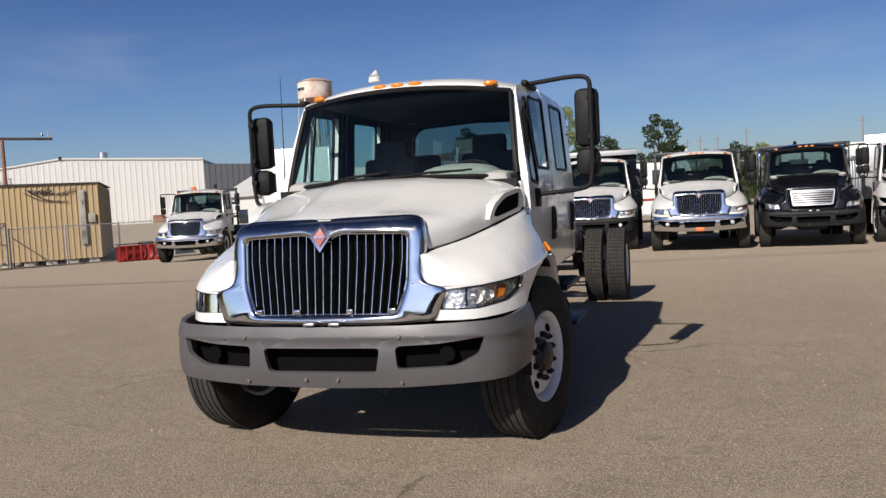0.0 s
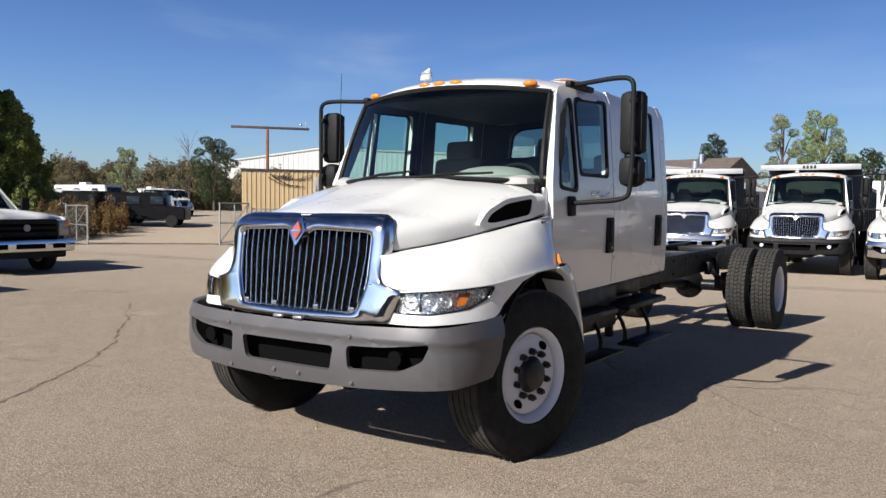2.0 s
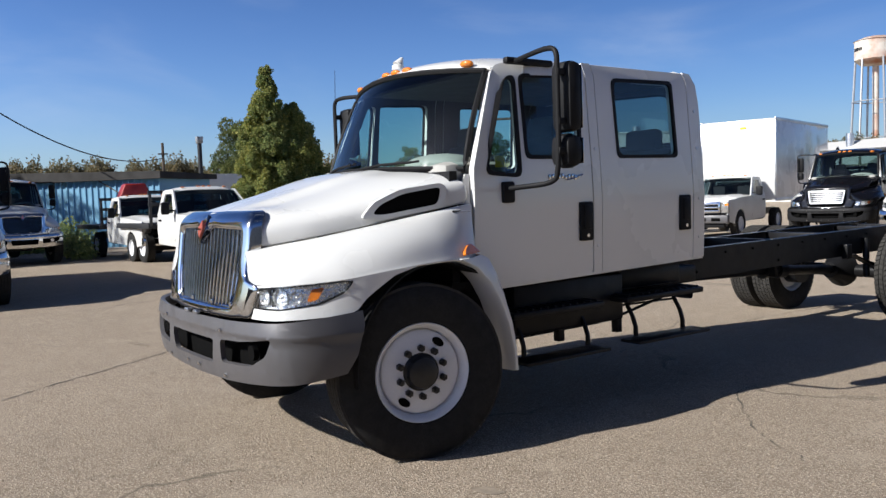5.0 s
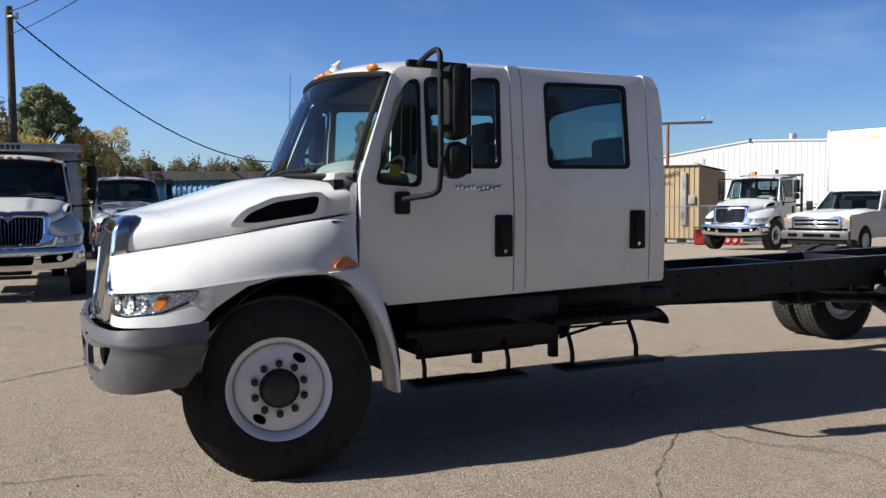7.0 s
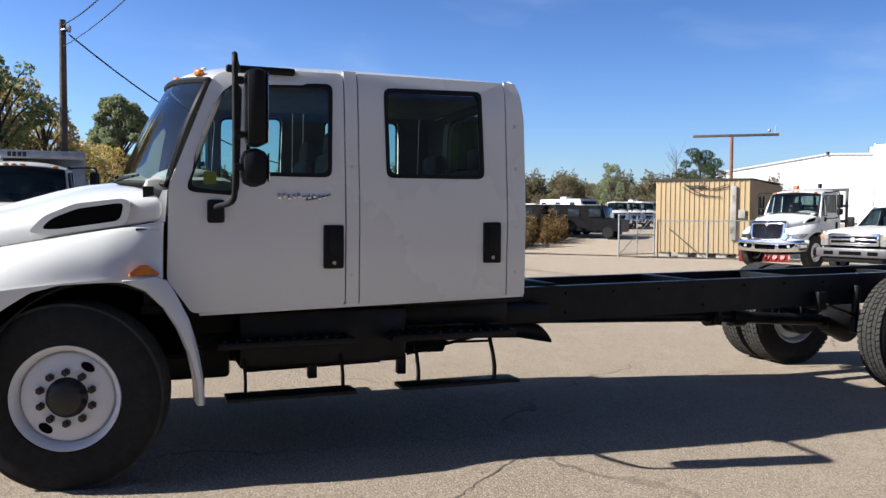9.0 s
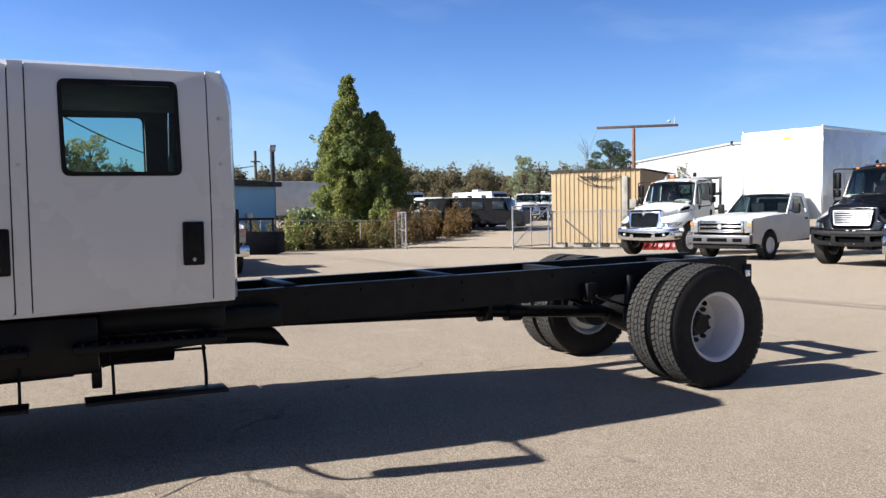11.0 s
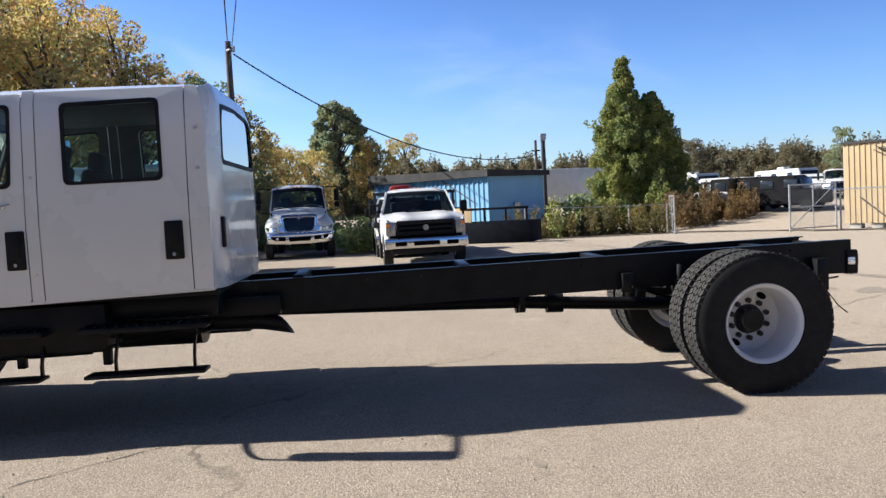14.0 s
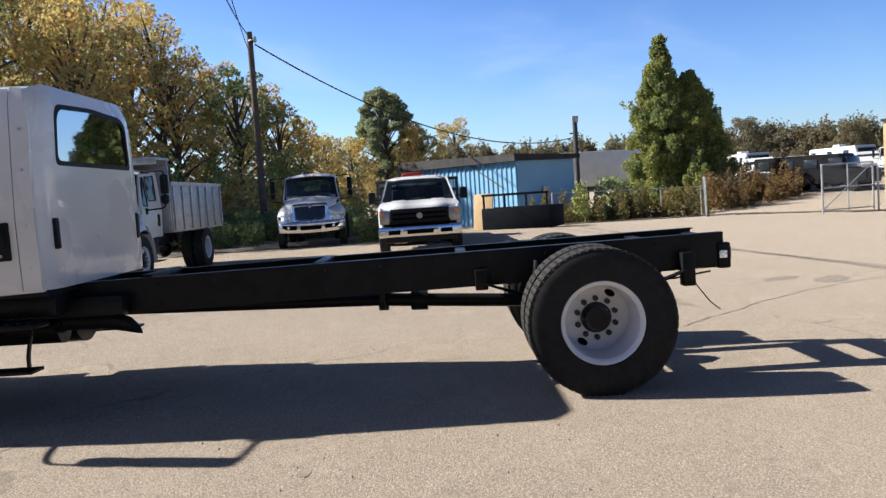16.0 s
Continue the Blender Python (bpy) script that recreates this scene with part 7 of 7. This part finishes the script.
# ---- vehicles and things far off ----
def far_van(kind, paint, m, label):
    T = thing("parked_van" if kind != "motorhome" else "motorhome", label, "van" if kind != "motorhome" else "motorhome", "vehicles in the far lot", m)
    L, w, h = {"van": (4.9, 1.9, 1.9), "jeep": (4.0, 1.85, 1.75), "wagon": (5.4, 2.0, 2.15), "motorhome": (7.5, 2.4, 2.9), "step": (6.0, 2.2, 2.7)}[kind]
    prof = {"van": [(-L / 2, .35), (-L / 2, 1.0), (-L / 2 + .8, 1.15), (-L / 2 + 1.5, h), (L / 2, h), (L / 2, .35)],
            "wagon": [(-L / 2, .4), (-L / 2, 1.2), (-L / 2 + 1.15, 1.28), (-L / 2 + 1.5, h), (L / 2, h), (L / 2, .4)],
            "jeep": [(-L / 2, .4), (-L / 2, 1.05), (-L / 2 + 1.2, 1.12), (-L / 2 + 1.5, h), (L / 2, h), (L / 2, .4)]}.get(kind, [(-L / 2, .4), (-L / 2, 1.3), (-L / 2 + .5, h), (L / 2, h), (L / 2, .4)])
    bm = bmesh.new()
    vs = [[bm.verts.new((sx * w / 2 * (1 if z < 1.2 else .93), y, z)) for y, z in prof] for sx in (1, -1)]
    bm.faces.new(vs[0])
    bm.faces.new(vs[1][::-1])
    n = len(prof)
    for i in range(n):
        bm.faces.new((vs[0][i], vs[1][i], vs[1][(i + 1) % n], vs[0][(i + 1) % n]))
    bmesh.ops.recalc_face_normals(bm, faces=bm.faces[:])
    bmesh.ops.bevel(bm, geom=bm.edges[:], offset=.06, segments=2, affect="EDGES")
    part("body", bm, paint, T)
    for sx in (1, -1):
        for y0 in steps(-L / 2 + 1.75, L / 2 - .75, 3):
            part("window", box(bmesh.new(), (sx * (w / 2 * .95), y0, h * .76), (.06, .8, h * .24), rot=(0, -4 * sx, 0), bevel=.02), DARKGLASS2, T)
        for y0 in (-L / 2 + .85, L / 2 - .9):
            part("wheel", cyl(bmesh.new(), (sx * (w / 2 - .22), y0, .36), (sx * (w / 2 + .01), y0, .36), .36, 18), RUBBER, T)
    part("windscreen", box(bmesh.new(), (0, -L / 2 + (1.13 if kind in ("van", "jeep", "wagon") else .22), h * .76), (w * .8, .06, h * .32), rot=(-35 if kind == "van" else -15, 0, 0), bevel=.02), DARKGLASS2, T)
    if kind == "motorhome":
        part("roof_unit", box(bmesh.new(), (0, .5, h + .13), (.8, 1.0, .28), bevel=.06), WHITE2, T)
        for sx in (1, -1):
            part("stripe", box(bmesh.new(), (sx * (w / 2 + .005), .3, 1.15), (.02, L - 1.2, .10)), RED, T)
    return T


DARKGLASS2 = mat("dark_van_glass", (0.02, 0.025, 0.03), 0.08)
DULLBLACK = mat("dull_black_paint", (0.004, 0.004, 0.005), 0.45, var=0.3, scale=2, spec=0.15)
for x, y, h in ((-41.9, 29.3, 130), (-46.7, 29.8, 128), (-51.0, 32.6, 125), (-55.5, 33.5, 120)):
    far_van("wagon", DULLBLACK, yard(x, y, h), "tall black boxy crew vehicle in the lot beyond the gate")
for x, y, h in ((-50.0, 28.6, 60), (-58.0, 34.8, 80), (-66.0, 44.0, 75)):
    far_van("van", WHITE2, yard(x, y, h) @ Matrix.Scale(1.18, 4), "white van parked beyond the weeds")
for x, y, h in ((-63.5, 38.5, 60), (-64.8, 41.2, 60), (-62.3, 36.0, 60)):
    far_van("jeep", DULLBLACK, yard(x, y, h), "black boxy off-road vehicle in the far lot")
for x, y, h in ((-73, 36, 90), (-74, 46, 100), (-70, 27.5, 95), (-85, 62, 90)):
    far_van("motorhome", WHITE2, yard(x, y, h), "white motorhome with roof unit in the far lot")
far_van("motorhome", WHITE2, yard(-1.2, 37.0, 90), "white caravan with red stripe behind the truck row")
far_van("motorhome", WHITE2, yard(9.5, 35.0, 95), "white caravan with red stripe behind the truck row")
for x, y, h in ((-58.2, 42.3, 66), (-60.1, 45.1, 66), (-62.0, 47.9, 66)):
    fleet("white cab truck standing in the far lot", yard(x, y, h))


def trailer(m, L, label):
    T = thing("semi_trailer", label, "trailer", m=m)
    part("body", box(bmesh.new(), (0, 0, 2.4), (2.5, L, 2.7), bevel=.05), WHITE2, T)
    part("rear_frame", box(bmesh.new(), (0, -L / 2, 2.4), (2.56, .12, 2.76), bevel=.02), ALU, T)
    for y in (L / 2 - 1.2, L / 2 - 2.4):
        for sx in (1, -1):
            part("wheel", cyl(bmesh.new(), (sx * .8, y, .5), (sx * 1.2, y, .5), .5, 18), RUBBER, T)
    part("landing_gear", box(bmesh.new(), (0, -L / 2 + 2, .55), (1.8, .2, 1.1)), FRAMEBLACK, T)


trailer(yard(-58.5, 19.6, 10), 8, "white semi-trailer behind the ivy-covered tree")


def house(x, y, rot, L, w, h, rh, wall, roof, label):
    T = thing("house", label, "house", m=pose(x, y, -1.0, 0, 0, rot))
    part("wall", box(bmesh.new(), (0, 0, h / 2), (L, w, h), bevel=.03), wall, T)
    bm = bmesh.new()
    o = .4
    v = [bm.verts.new(p) for p in ((-L / 2 - o, -w / 2 - o, h - .1), (L / 2 + o, -w / 2 - o, h - .1), (L / 2 + o, w / 2 + o, h - .1), (-L / 2 - o, w / 2 + o, h - .1), (-L / 2 - o, 0, h + rh), (L / 2 + o, 0, h + rh))]
    for q in ((0, 1, 5, 4), (2, 3, 4, 5), (0, 4, 3), (1, 2, 5), (0, 3, 2, 1)):
        bm.faces.new([v[i] for i in q])
    part("roof", bm, roof, T, smooth=0)
    for k in range(3):
        part("window", box(bmesh.new(), (-L / 3 + k * L / 3, -w / 2 - .02, h * .55), (1.0, .06, 1.2), bevel=.02), DARKGLASS2, T)
    part("vent", cyl(bmesh.new(), (L * .2, -1, h + rh * .6), (L * .2, -1, h + rh + .5), .3, 10), ALU, T)


house(-29.5, 101, -15, 15, 9, 6.6, 2.4, SIDING_TAN, ROOFBROWN, "distant house with a brown pitched roof")
house(-30.0, 62, -10, 13, 9, 4.0, 1.9, SIDING_WHITE, SIDING_WHITE, "pale low building with a shallow pitched roof")
house(-20.3, 68, 78, 12, 12, 4.3, 2.1, SIDING_WHITE, SIDING_WHITE, "low pale shop building with a white gable roof")
house(-128, 98, 25, 18, 9, 6.0, 1.0, SIDING_TAN, ROOFDARK, "low distant building beside the warehouse")
for k, (x, y, h) in enumerate(((2.0, 120, 8.6), (3.8, 121, 9.0), (6.2, 120, 9.0), (10.2, 122, 9.8), (26, 125, 10.5))):
    T = thing("distant_pole", "thin distant power pole", "pole")
    part("post", cyl(bmesh.new(), (x, y, -1), (x, y, h), .09, 6), POLEGREY, T)
    part("crossarm", box(bmesh.new(), (x, y, h - .6), (1.3, .08, .10)), POLEGREY, T)


NAVY = mat("dark_navy_paint", (0.005, 0.007, 0.011), 0.8, var=0.4, scale=3, spec=0.1)


def dark_container():
    T = thing("flatbed_body", "dark blue truck bed standing on the ground", "truck bed", m=yard(-27.9, 9.8, 64))
    for (x, y), (w, d) in (((0, -.93), (3.0, .05)), ((0, .93), (3.0, .05)), ((-1.48, 0), (.05, 1.86)), ((1.48, 0), (.05, 1.86))):
        part("side_panel", box(bmesh.new(), (x, y, .48), (w, d, .90), bevel=.012), NAVY, T)
    part("bed", box(bmesh.new(), (0, 0, .30), (2.9, 1.8, .5), bevel=.02), NAVY, T)
    for x in (-1.4, -.45, .5, 1.4):
        part("post", box(bmesh.new(), (x, -.9, 1.2), (.07, .07, .62)), NAVY, T)
    part("rail", box(bmesh.new(), (0, -.9, 1.48), (2.95, .08, .10), bevel=.01), NAVY, T)
    solo("plywood_sheet", box(bmesh.new(), (0, 0, .75), (.04, 1.0, 1.6), bevel=.005), PLY, "pale plywood sheet leaning on the truck bed", "board", m=yard(-28.6, 8.1, 64) @ pose(0, 0, 0, 0, 6, 78))


dark_container()


# ---- small things on the ground ----
def pebbles():
    pts, faces = [], []
    for i in range(6000):
        x, y = RNG.uniform(-5.5, 6.5), RNG.uniform(-5.5, 11)
        r = .003 + .012 * RNG.uniform() ** 3.5
        z = ground_z(x, y)
        b = len(pts)
        for dx, dy, dz in ((1, 0, -.1), (-1, .1, -.1), (.1, .8, -.1), (0, -.8, -.1), (.1, 0, .9)):
            pts.append((x + dx * r, y + dy * r, z + dz * r))
        faces += [(b, b + 2, b + 4), (b + 2, b + 1, b + 4), (b + 1, b + 3, b + 4), (b + 3, b, b + 4)]
    me = bpy.data.meshes.new("grit")
    me.from_pydata(pts, [], faces)
    me.materials.append(mat("grit_stone", (0.25, 0.20, 0.145), 0.9, var=0.4, scale=9))
    tagged(new("grit", me), "loose pale brown grit scattered over the asphalt", "gravel", kind="stuff")


pebbles()
